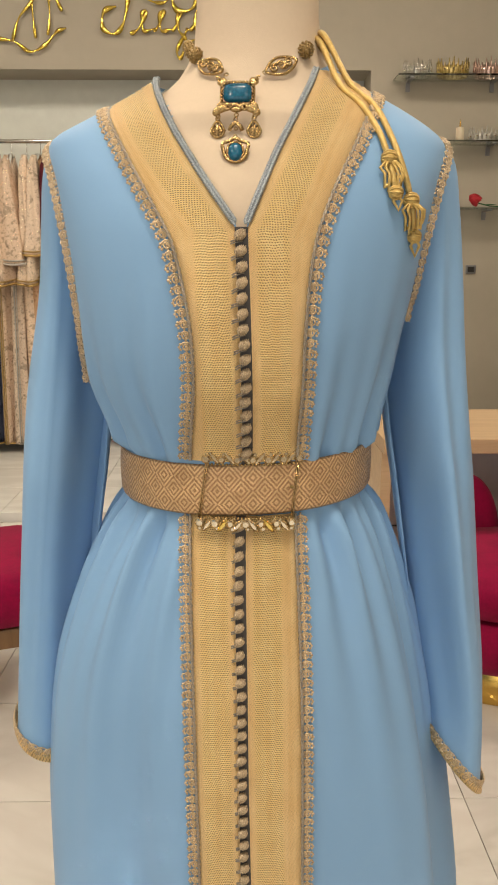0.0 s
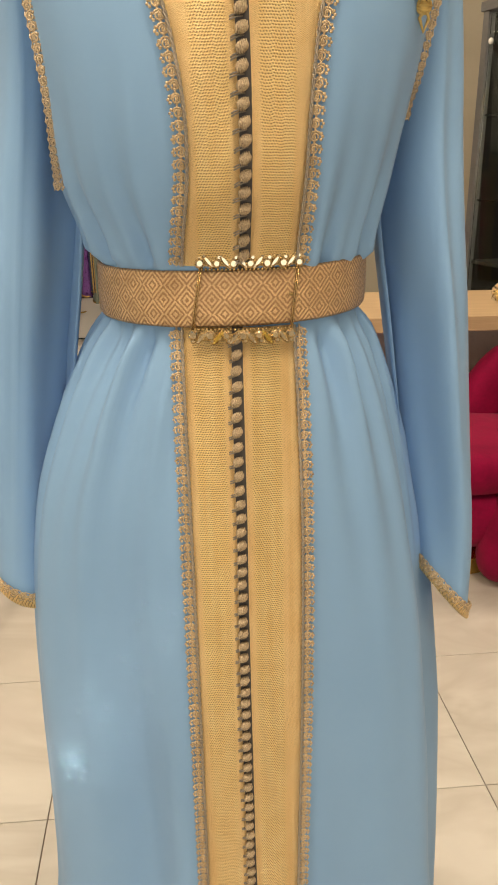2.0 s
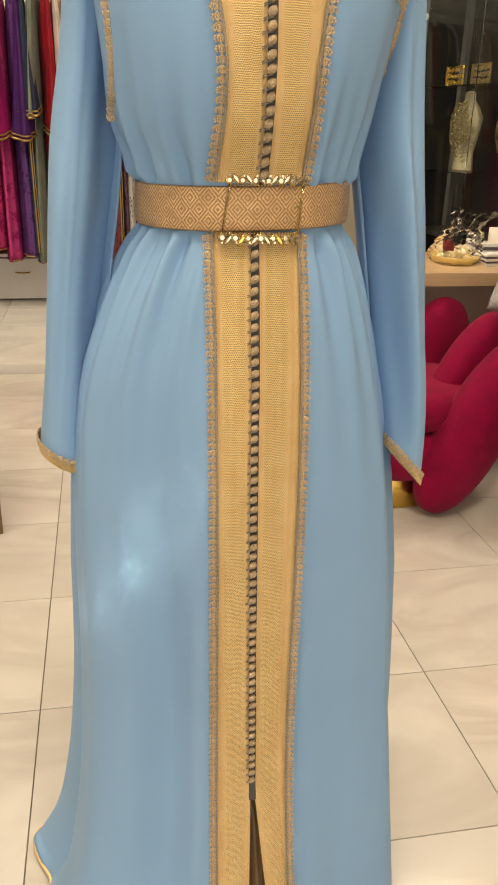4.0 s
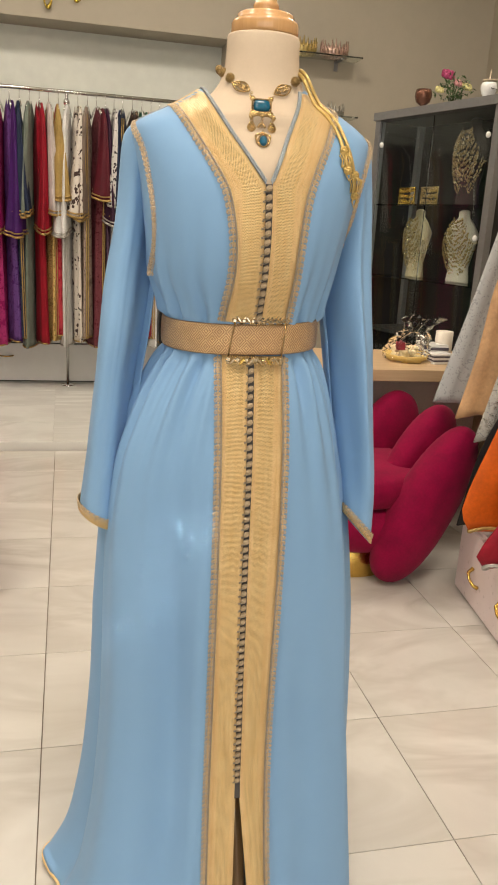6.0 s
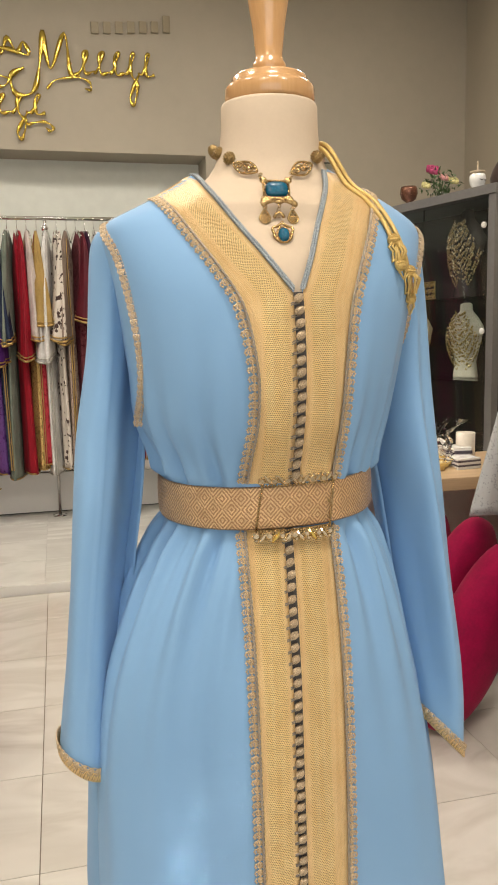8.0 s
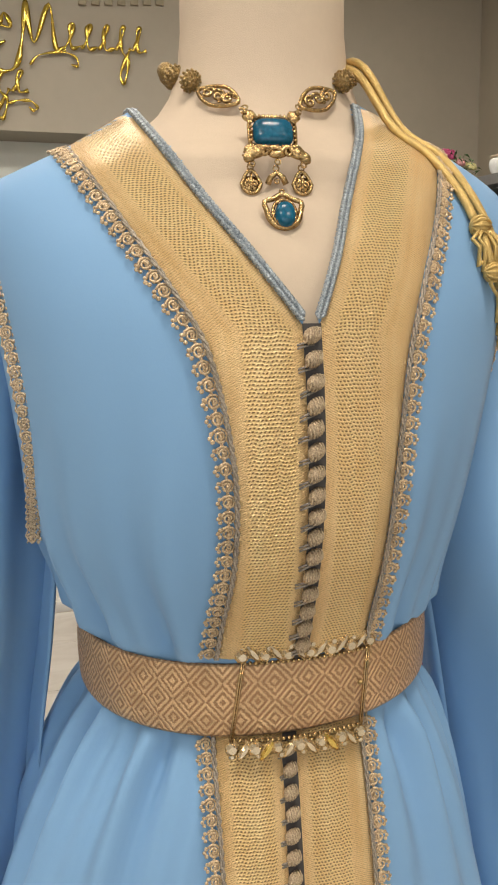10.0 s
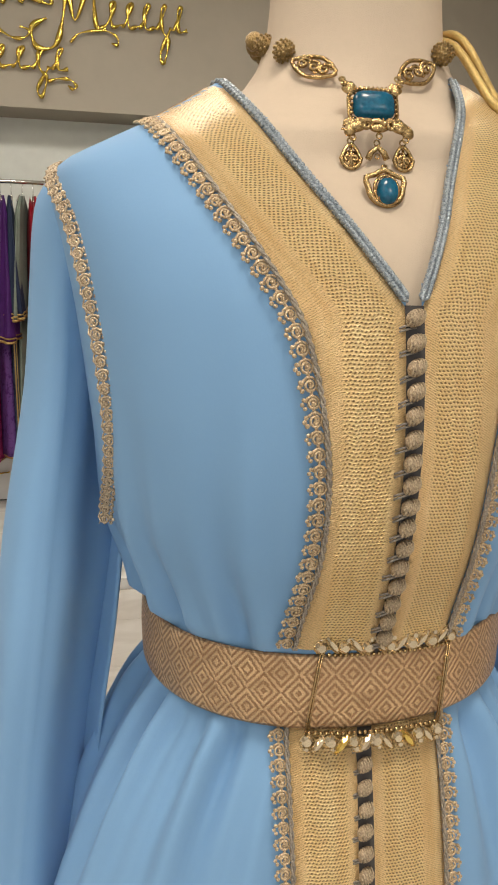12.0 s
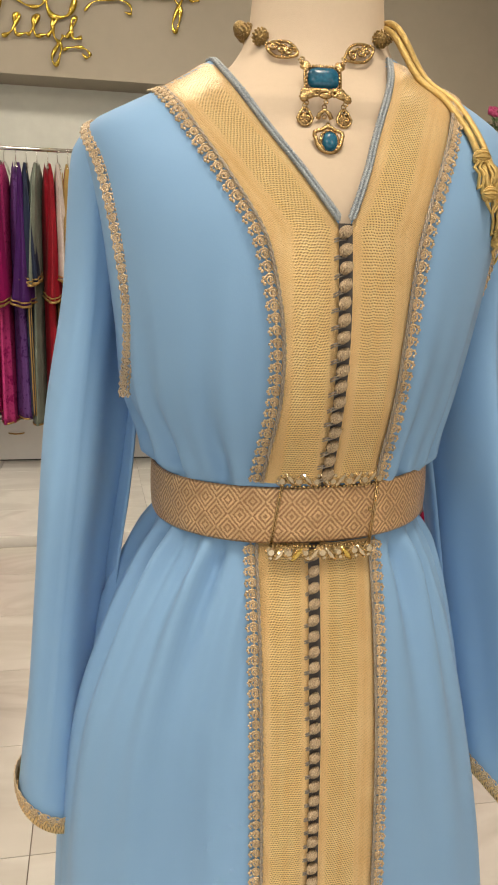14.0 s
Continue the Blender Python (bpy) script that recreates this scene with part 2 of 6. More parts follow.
STONE_BLUE = plain("blue_cat_eye_stone", (0.006, 0.085, 0.15), 0.2, 0.0, 0.6, 60, spec=0.4)
FLOOR_TILE = marble("polished_marble_tile")
STEP_TILE = marble("step_marble", (0.84, 0.84, 0.80), (0.52, 0.50, 0.47), 0.06)
GROUT = plain("dark_grout", (0.24, 0.19, 0.15), 0.8, 0, 0.2, 40)
WALL = plain("beige_plaster", (0.42, 0.375, 0.30), 0.6, 0.0, 0.06, 1.4, 0.12, 60)
NICHE = plain("grey_niche_plaster", (0.74, 0.765, 0.71), 0.5, 0.0, 0.08, 1.6, 0.1, 60)
WHITE = plain("ceiling_white", (0.78, 0.77, 0.74), 0.7, 0.0, 0.03, 3)
LACQUER = plain("white_lacquer", (0.74, 0.73, 0.71), 0.2, 0.0, 0.03, 4)
# on the white desk panels the pink is the armchair's reflection, put into the colour
PINKWHITE = plain("pink_tinted_laminate", (0.78, 0.66, 0.65), 0.3, 0.0, 0.04, 5)
BLACK = plain("black_gap", (0.02, 0.018, 0.016), 0.5)
VELVET = plain("magenta_velvet", (0.25, 0.002, 0.040), 0.8, 0.0, 0.25, 12, 0.3, 500, sheen=0.06, spec=0.12)
BRASS = plain("brushed_brass", (0.72, 0.47, 0.12), 0.25, 1.0, 0.1, 60)
DESKWOOD = wood("pale_oak", (0.60, 0.43, 0.26), (0.46, 0.31, 0.18), 0, 2.5, 0.4)
BROWNWOOD = wood("brown_wood", (0.22, 0.12, 0.05), (0.14, 0.07, 0.03), 2, 4.0, 0.4)
CHROME = plain("chrome", (0.75, 0.75, 0.74), 0.12, 1.0, 0.05, 40)
GREYMETAL = plain("grey_aluminium", (0.27, 0.27, 0.28), 0.38, 0.6, 0.08, 50)
# near-black that puts the shade inside the jewellery cabinet into the colour
SHADOWBACK = plain("shaded_cabinet_inside", (0.010, 0.009, 0.008), 0.5, 0, 0.3, 8)
SIGNGOLD = plain("gold_mirror_acrylic", (0.68, 0.50, 0.10), 0.16, 1.0, 0.06, 20)


def glass(name, tint=(1, 1, 1), rough=0.0):
    n = Nodes(name)
    return n.set(color=tint, rough=rough, trans=1.0, ior=1.3)


GLASS = glass("clear_glass", (0.9, 0.97, 0.94))
CRYSTAL = Nodes("rhinestone").set(color=(0.74, 0.63, 0.46), rough=0.05, ior=1.9, metal=0.85)
CRYSTAL_GOLD = Nodes("champagne_crystal").set(color=(0.80, 0.58, 0.16), rough=0.06, ior=1.8, metal=0.85)
CELLOPHANE = Nodes("cellophane").set(color=(0.98, 0.98, 0.98), rough=0.04, trans=1.0, ior=1.09)
EMITTER = Nodes("lit_diffuser").set(color=(1, 1, 1), emit=(1.0, 0.93, 0.83), emit_strength=6.0)


# ---- mesh helpers ----
def mesh_of(name, verts, faces, material, smooth=True, uvs=None):
    me = bpy.data.meshes.new(name)
    me.from_pydata(verts, [], faces)
    mats = material if isinstance(material, (list, tuple)) else [material]
    for m in mats:
        me.materials.append(m)
    if smooth:
        me.polygons.foreach_set("use_smooth", [True] * len(me.polygons))
    if uvs is not None:
        layer = me.uv_layers.new(name="UVMap")
        for loop in me.loops:
            layer.data[loop.index].uv = uvs[loop.vertex_index]
    me.update()
    return me


def part(name, bm, material, parent=None, label="", smooth=False):
    """Links a bmesh, or mesh data, as ONE object under a thing or a part."""
    if isinstance(bm, bmesh.types.BMesh):
        me = bpy.data.meshes.new(name)
        bm.to_mesh(me)
        bm.free()
        for m in material if isinstance(material, (list, tuple)) else [material]:
            me.materials.append(m)
        if smooth:
            me.polygons.foreach_set("use_smooth", [True] * len(me.polygons))
    else:
        me = bm
    ob = new(name, me)
    ob.parent = parent
    if label:
        ob["label"] = label
    return ob


def thing(name, label, category, place=(0, 0, 0), group="", rz=0.0):
    ob = new(name)
    ob.empty_display_size = 0.05
    ob.matrix_basis = pose(*place, 0, 0, rz)
    return tagged(ob, label, category, group)


def box(bm, lo, hi, bevel=0.0, m=None):
    r = bmesh.ops.create_cube(bm, size=1.0)
    vs = r["verts"]
    for v in vs:
        v.co = Vector([lo[i] + (v.co[i] + 0.5) * (hi[i] - lo[i]) for i in range(3)])
    if bevel:
        es = list({e for v in vs for e in v.link_edges})
        out = bmesh.ops.bevel(bm, geom=es, offset=bevel, segments=2, affect="EDGES", profile=0.6)
        vs = list({v for f in out["faces"] for v in f.verts} | {v for v in vs if v.is_valid})
    if m is not None:
        bmesh.ops.transform(bm, matrix=m, verts=[v for v in vs if v.is_valid])
    return bm


def boxes(*specs, bevel=0.002):
    bm = bmesh.new()
    for lo, hi in specs:
        box(bm, lo, hi, bevel)
    return bm


def lathe(profile, seg=24, sx=1.0, sy=1.0, closed=True):
    """Verts and faces of a turned shape: profile rows (radius, z)."""
    vs, fs = [], []
    for r, z in profile:
        for i in range(seg):
            a = 2 * math.pi * i / seg
            vs.append((r * sx * math.cos(a), r * sy * math.sin(a), z))
    for k in range(len(profile) - 1):
        for i in range(seg):
            j = (i + 1) % seg
            fs.append((k * seg + i, k * seg + j, (k + 1) * seg + j, (k + 1) * seg + i))
    if closed:
        fs.append(tuple(reversed(range(seg))))
        fs.append(tuple(range((len(profile) - 1) * seg, len(profile) * seg)))
    return vs, fs


def turned(name, profile, material, parent=None, label="", seg=24, place=(0, 0, 0), sx=1.0, sy=1.0):
    vs, fs = lathe(profile, seg, sx, sy)
    ob = part(name, mesh_of(name, vs, fs, material), None, parent, label)
    ob.matrix_basis = pose(*place)
    return ob


def tube_data(points, radius, seg=6, closed=False, cap=True):
    """Verts and faces of a round tube along points; radius a number or one for each point."""
    pts = [Vector(p) for p in points]
    n = len(pts)
    rad = radius if isinstance(radius, (list, tuple)) else [radius] * n
    vs, fs = [], []
    up = None
    for i, p in enumerate(pts):
        if closed:
            d = pts[(i + 1) % n] - pts[i - 1]
        else:
            d = pts[min(i + 1, n - 1)] - pts[max(i - 1, 0)]
        d = d.normalized() if d.length > 1e-9 else Vector((0, 0, 1))
        if up is None:
            up = d.orthogonal().normalized()
        else:
            up = (up - d * up.dot(d))
            up = up.normalized() if up.length > 1e-6 else d.orthogonal().normalized()
        side = d.cross(up)
        for k in range(seg):
            a = 2 * math.pi * k / seg
            vs.append(tuple(p + (up * math.cos(a) + side * math.sin(a)) * rad[i]))
    rings = n if closed else n - 1
    for i in range(rings):
        j = (i + 1) % n
        for k in range(seg):
            l = (k + 1) % seg
            fs.append((i * seg + k, i * seg + l, j * seg + l, j * seg + k))
    if cap and not closed:
        fs.append(tuple(reversed(range(seg))))
        fs.append(tuple(range((n - 1) * seg, n * seg)))
    return vs, fs


class Pool:
    """Gathers many small shapes for one mesh."""

    def __init__(self):
        self.v, self.f = [], []

    def put(self, data, m=None):
        vs, fs = data
        o = len(self.v)
        if m is not None:
            vs = [tuple(m @ Vector(v)) for v in vs]
        self.v += vs
        self.f += [tuple(i + o for i in f) for f in fs]
        return self

    def mesh(self, name, material, smooth=True):
        return mesh_of(name, self.v, self.f, material, smooth)


def ball_data(r, seg=8, rings=5, sx=1, sy=1, sz=1):
    vs = [(0, 0, -r * sz)]
    for k in range(1, rings):
        a = math.pi * k / rings - math.pi / 2
        for i in range(seg):
            b = 2 * math.pi * i / seg
            vs.append((r * sx * math.cos(a) * math.cos(b), r * sy * math.cos(a) * math.sin(b), r * sz * math.sin(a)))
    vs.append((0, 0, r * sz))
    fs = [(0, 1 + (i + 1) % seg, 1 + i) for i in range(seg)]
    for k in range(rings - 2):
        o = 1 + k * seg
        for i in range(seg):
            j = (i + 1) % seg
            fs.append((o + i, o + j, o + seg + j, o + seg + i))
    o, top = 1 + (rings - 2) * seg, len(vs) - 1
    fs += [(o + i, o + (i + 1) % seg, top) for i in range(seg)]
    return vs, fs


def ring_data(R, r, n=10, seg=5, turn=2 * math.pi, start=0.0, R2=None):
    """A ring, or a spiral from R to R2, in the x-z plane."""
    closed = R2 is None and abs(turn - 2 * math.pi) < 1e-6
    R2 = R if R2 is None else R2
    steps = n if closed else n + 1
    pts = []
    for i in range(steps):
        a = start + turn * i / n
        q = R + (R2 - R) * i / n
        pts.append((q * math.cos(a), 0, q * math.sin(a)))
    return tube_data(pts, r, seg, closed)


def table(rows):
    """Smooth interpolation in rows (z, values...), z falling or rising."""
    rows = sorted(rows)
    zs = [r[0] for r in rows]

    def value(z, k):
        if z <= zs[0]:
            return rows[0][k]
        if z >= zs[-1]:
            return rows[-1][k]
        i = max(j for j in range(len(zs)) if zs[j] <= z)
        i = min(i, len(zs) - 2)
        h = zs[i + 1] - zs[i]
        t = (z - zs[i]) / h
        p0, p1 = rows[i][k], rows[i + 1][k]
        m0 = (rows[i + 1][k] - rows[max(i - 1, 0)][k]) / (zs[i + 1] - zs[max(i - 1, 0)]) * h
        j2 = min(i + 2, len(zs) - 1)
        m1 = (rows[j2][k] - rows[i][k]) / (zs[j2] - zs[i]) * h
        t2, t3 = t * t, t * t * t
        return (2 * t3 - 3 * t2 + 1) * p0 + (t3 - 2 * t2 + t) * m0 + (-2 * t3 + 3 * t2) * p1 + (t3 - t2) * m1

    return value


# ---- structure ----
def structure(name, bm, material, label, category):
    return tagged(part(name, bm, material), label, category, kind="structure")


ROOM_L, ROOM_R, ROOM_F, BACK, CEIL = -4.0, 3.9, -5.6, 3.85, 3.8
NICHE_R, NICHE_TOP, NICHE_BACK = 1.215, 2.56, 4.15
structure("floor", boxes(((ROOM_L, ROOM_F, -0.12), (ROOM_R, NICHE_BACK + 0.2, -0.006)), bevel=0), GROUT, "dark grout bed under pale marble floor tiles", "floor")
structure("ceiling", boxes(((ROOM_L, ROOM_F, CEIL), (ROOM_R, NICHE_BACK + 0.2, CEIL + 0.15)), bevel=0), WHITE, "plain white plastered ceiling of the shop", "ceiling")
structure("wall_north", boxes(((NICHE_R, BACK, 0), (ROOM_R, BACK + 0.45, CEIL)), ((ROOM_L, BACK, NICHE_TOP), (NICHE_R, BACK + 0.45, CEIL)), bevel=0), WALL,
          "beige polished plaster wall above and beside the clothes niche", "wall")
structure("wall_niche", boxes(((ROOM_L, NICHE_BACK, 0), (NICHE_R, NICHE_BACK + 0.15, NICHE_TOP)), bevel=0), NICHE, "grey plaster back wall of the clothes niche", "wall")
structure("wall_west", boxes(((ROOM_L - 0.2, ROOM_F, 0), (ROOM_L, NICHE_BACK + 0.2, CEIL)), bevel=0), WALL, "beige plastered side wall of the shop", "wall")
wall_e = bmesh.new()
box(wall_e, (0, -10.0, 0), (0.2, 0.0, CEIL), 0, pose(3.25, BACK, 0, 0, 0, -8.5))
structure("wall_east", wall_e, WALL, "beige plastered wall running off at a slant", "wall")
# this wall stays out of view; its window opening is assumed
structure("wall_south", boxes(((ROOM_L, ROOM_F - 0.2, 0), (ROOM_R, ROOM_F, 0.3)), ((ROOM_L, ROOM_F - 0.2, 2.9), (ROOM_R, ROOM_F, CEIL)),
                              ((ROOM_L, ROOM_F - 0.2, 0.3), (-2.9, ROOM_F, 2.9)), ((1.7, ROOM_F - 0.2, 0.3), (ROOM_R, ROOM_F, 2.9)), bevel=0), WALL,
          "unseen front wall with an assumed wide window opening", "wall")
step = structure("step", boxes(((-3.4, 2.185, -0.005), (NICHE_R + 0.02, NICHE_BACK, 0.045)), bevel=0.001), LACQUER, "low white marble step under the clothes racks", "step")

# ---- the mannequin's and the gown's form: slices of (z, left, right, front, back) ----
GOWN = table([
    (0.0, 0.045, 0.622, -1.112, -0.66), (0.10, 0.076, 0.615, -1.100, -0.68), (0.24, 0.101, 0.606, -1.084, -0.70), (0.37, 0.112, 0.598, -1.074, -0.715), (0.52, 0.118, 0.585, -1.073, -0.73),
    (0.68, 0.121, 0.568, -1.077, -0.745), (0.80, 0.126, 0.552, -1.078, -0.755), (0.92, 0.143, 0.526, -1.076, -0.77), (1.01, 0.175, 0.499, -1.068, -0.79), (1.06, 0.201, 0.479, -1.060, -0.80),
    (1.09, 0.219, 0.464, -1.053, -0.808), (1.125, 0.224, 0.459, -1.052, -0.812), (1.16, 0.214, 0.466, -1.062, -0.81), (1.21, 0.192, 0.481, -1.082, -0.80), (1.27, 0.184, 0.493, -1.095, -0.80),
    (1.34, 0.174, 0.508, -1.094, -0.80), (1.38, 0.166, 0.520, -1.080, -0.805), (1.410, 0.161, 0.527, -1.058, -0.825), (1.424, 0.166, 0.522, -1.047, -0.836), (1.436, 0.188, 0.507, -1.038, -0.846), (1.450, 0.216, 0.484, -1.026, -0.857), (1.466, 0.243, 0.455, -1.009, -0.871),
    (1.482, 0.268, 0.430, -0.990, -0.885), (1.496, 0.290, 0.410, -0.965, -0.905)])


def slice_at(z):
    xl, xr, yf, yb = (GOWN(z, k) for k in (1, 2, 3, 4))
    return (xl + xr) / 2, (xr - xl) / 2, (yf + yb) / 2, (yb - yf) / 2


def power_at(z):
    return 2.12 + 0.7 * max(0.0, (0.45 - z) / 0.45)


def gathers(a, z, front):
    """Folds of the cloth round the gown: small gathers at the belt, long soft ones below."""
    out = 0.0
    below = max(0.0, 1.10 - z)
    if z < 1.11:
        g = math.exp(-below / 0.13)
        out += g * 0.0060 * math.sin(34 * a + 1.3 * math.sin(3 * a)) + g * 0.0075 * math.sin(21 * a + 0.7)
        out *= min(1.0, below / 0.02)
        w = min(1.0, below / 0.5)
        out += w * (0.015 * math.sin(7 * a + 0.6 + 0.5 * z) + 0.007 * math.sin(11 * a + 2.1) + 0.002 * math.sin(19 * a + 1.2 * z))
    else:
        up = z - 1.15
        g = math.exp(-max(0.0, up) / 0.048) * min(1.0, max(0.0, (z - 1.142) / 0.012))
        out += g * (0.0055 * math.sin(31 * a + 0.4 + 3 * z) + 0.0080 * math.sin(19 * a + 1.9 - 4 * z))
        out += 0.0004 * math.sin(9 * a + 5 * z)
    return out * front


def gown_point(a, z, off=0.0):
    xc, hw, ym, hd = slice_at(z)
    p = power_at(z)
    c, s = math.cos(a), math.sin(a)
    k = (abs(c) ** p + abs(s) ** p) ** (-1 / p)
    x, y = xc + hw * k * c, ym + hd * k * s
    flat = 1.0
    if s < 0:
        flat = min(1.0, max(0.0, (abs(x - 0.338) - 0.048) / 0.03))
    r = gathers(a, z, flat) + off
    nx, ny = c / max(hw, 1e-4), s / max(hd, 1e-4)
    l = math.hypot(nx, ny)
    return Vector((x + r * nx / l, y + r * ny / l, z))


def gown_front(x, z, off=0.0):
    """The y of the gown's smooth front at x, z, brought forward by off."""
    xc, hw, ym, hd = slice_at(z)
    p = power_at(z)
    q = max(0.0, 1 - min(1.0, abs((x - xc) / hw)) ** p)
    return ym - hd * q ** (1 / p) - off


def ridge(x):
    """The height of the shoulder line at x."""
    lo, hi = 1.420, 1.4955
    for _ in range(24):
        mid = (lo + hi) / 2
        if GOWN(mid, 1) < x < GOWN(mid, 2):
            lo = mid
        else:
            hi = mid
    return lo


SEAM = table([(0.0, 0.356), (0.358, 0.350), (0.74, 0.340), (0.93, 0.337), (1.09, 0.336), (1.16, 0.342), (1.343, 0.337)])
OUT_L = table([(0.0, 0.300), (0.45, 0.300), (0.755, 0.296), (0.94, 0.293), (1.09, 0.291), (1.16, 0.293), (1.22, 0.298), (1.27, 0.296), (1.33, 0.284), (1.36, 0.269), (1.40, 0.246), (1.44, 0.225), (1.475, 0.215)])
OUT_R = table([(0.0, 0.418), (0.20, 0.404), (0.45, 0.396), (0.75, 0.394), (0.935, 0.391), (1.09, 0.385), (1.16, 0.385), (1.22, 0.387), (1.273, 0.388), (1.33, 0.394), (1.37, 0.408), (1.41, 0.429), (1.445, 0.446), (1.475, 0.459)])
IN_L = table([(1.343, 0.3335), (1.37, 0.3145), (1.40, 0.2950), (1.43, 0.278), (1.46, 0.265), (1.48, 0.261)])
IN_R = table([(1.343, 0.3405), (1.37, 0.352), (1.40, 0.365), (1.43, 0.380), (1.46, 0.395), (1.48, 0.403)])
V_Z = 1.343


def in_neck(x, z):
    return z > V_Z - 0.002 and IN_L(z, 1) + 0.001 < x < IN_R(z, 1) - 0.001


gown = thing("kaftan", "long pale blue crepe kaftan with gold braid on a mannequin", "dress", (0.34, -0.93, 0))


def at_home(ob):
    """Keeps a part that was built in the world's places where it is under its moved thing."""
    m = ob.parent.matrix_basis
    if ob.parent.parent:
        m = ob.parent.parent.matrix_basis @ m
    ob.matrix_basis = m.inverted() @ ob.matrix_basis
    return ob


def gown_cloth(z0, z1, rows, seg, cut_neck=False, slit=0.0):
    vs, fs = [], []
    for i in range(rows + 1):
        z = z0 + (z1 - z0) * i / rows
        for k in range(seg):
            a = -math.pi / 2 + 2 * math.pi * k / seg
            v = gown_point(a, z)
            if z < 0.35 and slit:
                dx = v.x - 0.352
                if math.sin(a) < 0 and abs(dx) < 0.13:
                    v.x += (0.034 if dx > 0 else -0.009) * (0.35 - z) / 0.35 * min(1.0, (0.13 - abs(dx)) / 0.07)
            flick = max(0.0, (0.14 - z) / 0.14)
            if v.x < 0.16:
                v.x -= 0.022 * flick * flick
            if z < 0.02:
                v.z = max(0.006, v.z + 0.012 * math.sin(7 * a) ** 2)
            vs.append(v)
    for i in range(rows):
        for k in range(seg):
            l = (k + 1) % seg
            q = (i * seg + k, i * seg + l, (i + 1) * seg + l, (i + 1) * seg + k)
            c = sum((vs[j] for j in q), Vector()) / 4
            if cut_neck and c.y < -0.9 and in_neck(c.x, c.z):
                continue
            if slit and c.z < 0.35 and c.y < -0.95 and -0.006 - 0.008 * (0.35 - c.z) / 0.35 < c.x - 0.353 < 0.006 + 0.033 * (0.35 - c.z) / 0.35:
                continue
            fs.append(q)
    return [tuple(v) for v in vs], fs


skirt = at_home(part("skirt", mesh_of("skirt", *gown_cloth(0.008, 1.118, 130, 300, slit=1.0), [BLUE]), None, gown, "gathered blue crepe skirt reaching the floor"))
sol = skirt.modifiers.new("thickness", "SOLIDIFY")
sol.thickness, sol.offset = 0.0016, -1
bodice = at_home(part("bodice", mesh_of("bodice", *gown_cloth(1.114, 1.486, 76, 260, cut_neck=True), [BLUE]), None, gown, "blue crepe bodice blousing over the belt"))


def sleeve(rows, side, name):
    """Rows (z, outer x, inner x, middle y, half depth); the sleeve is open at the cuff."""
    val = table(rows)
    seg, n = 72, 90
    z0, z1 = rows[0][0], rows[-1][0]
    vs, fs = [], []
    for i in range(n + 1):
        z = z0 + (z1 - z0) * i / n
        xo, xi, ym, hd = (val(z, k) for k in (1, 2, 3, 4))
        xc, hw = (xo + xi) / 2, abs(xi - xo) / 2
        t = (z - z0) / (z1 - z0)
        soft = math.sin(math.pi * min(1.0, max(0.0, t))) ** 0.7
        for k in range(seg):
            a = 2 * math.pi * k / seg
            c, s = math.cos(a), math.sin(a)
            f = 1 + soft * (0.09 * math.sin(3 * a + 0.9 * side + 2.2 * t) + 0.065 * math.sin(5 * a + 1.1 + 3 * t) + 0.03 * math.sin(8 * a + 2.0 - 3 * t) - 0.16 * math.exp(-((a - (4.55 if side > 0 else 4.9)) / 0.42) ** 2))
            slope = 0.0
            if t < 0.18:
                slope = -(0.5 if side > 0 else 1.1) * (1 - t / 0.18) * hw * c
            # the side towards the body falls back from a long soft edge
            inner = max(0.0, c * side + 0.25) * soft * (1 if s < 0 else 0)
            vs.append((xc + hw * f * c, ym + hd * f * s + 0.75 * hd * inner * min(1.0, -s * 3), z + slope))
    for i in range(n):
        for k in range(seg):
            l = (k + 1) % seg
            fs.append((i * seg + k, i * seg + l, (i + 1) * seg + l, (i + 1) * seg + k))
    ob = at_home(part(name, mesh_of(name, vs, fs, [BLUE]), None, gown, "long straight blue crepe sleeve"))
    m = ob.modifiers.new("thickness", "SOLIDIFY")
    m.thickness, m.offset = 0.0016, -1
    ring = [Vector(v) for v in vs[: seg]]
    return ob, ring


SLEEVE_L = [(0.800, 0.086, 0.150, -0.915, 0.052), (0.90, 0.095, 0.165, -0.918, 0.056), (1.04, 0.109, 0.180, -0.92, 0.058), (1.12, 0.117, 0.192, -0.922, 0.058), (1.19, 0.125, 0.200, -0.918, 0.056),
            (1.29, 0.142, 0.205, -0.915, 0.054), (1.36, 0.147, 0.207, -0.915, 0.052), (1.39, 0.149, 0.207, -0.917, 0.047), (1.410, 0.153, 0.204, -0.92, 0.036), (1.422, 0.162, 0.200, -0.925, 0.02)]
SLEEVE_R = [(0.775, 0.606, 0.545, -0.925, 0.055), (0.86, 0.603, 0.535, -0.928, 0.056), (1.00, 0.586, 0.512, -0.93, 0.058), (1.10, 0.576, 0.496, -0.926, 0.058), (1.165, 0.569, 0.486, -0.92, 0.056),
            (1.24, 0.561, 0.480, -0.915, 0.054), (1.32, 0.553, 0.485, -0.915, 0.052), (1.37, 0.547, 0.488, -0.916, 0.050), (1.41, 0.540, 0.488, -0.92, 0.040), (1.428, 0.527, 0.496, -0.925, 0.02)]
sleeve_l, cuff_l = sleeve(SLEEVE_L, 1, "sleeve")
sleeve_r, cuff_r = sleeve(SLEEVE_R, -1, "sleeve")


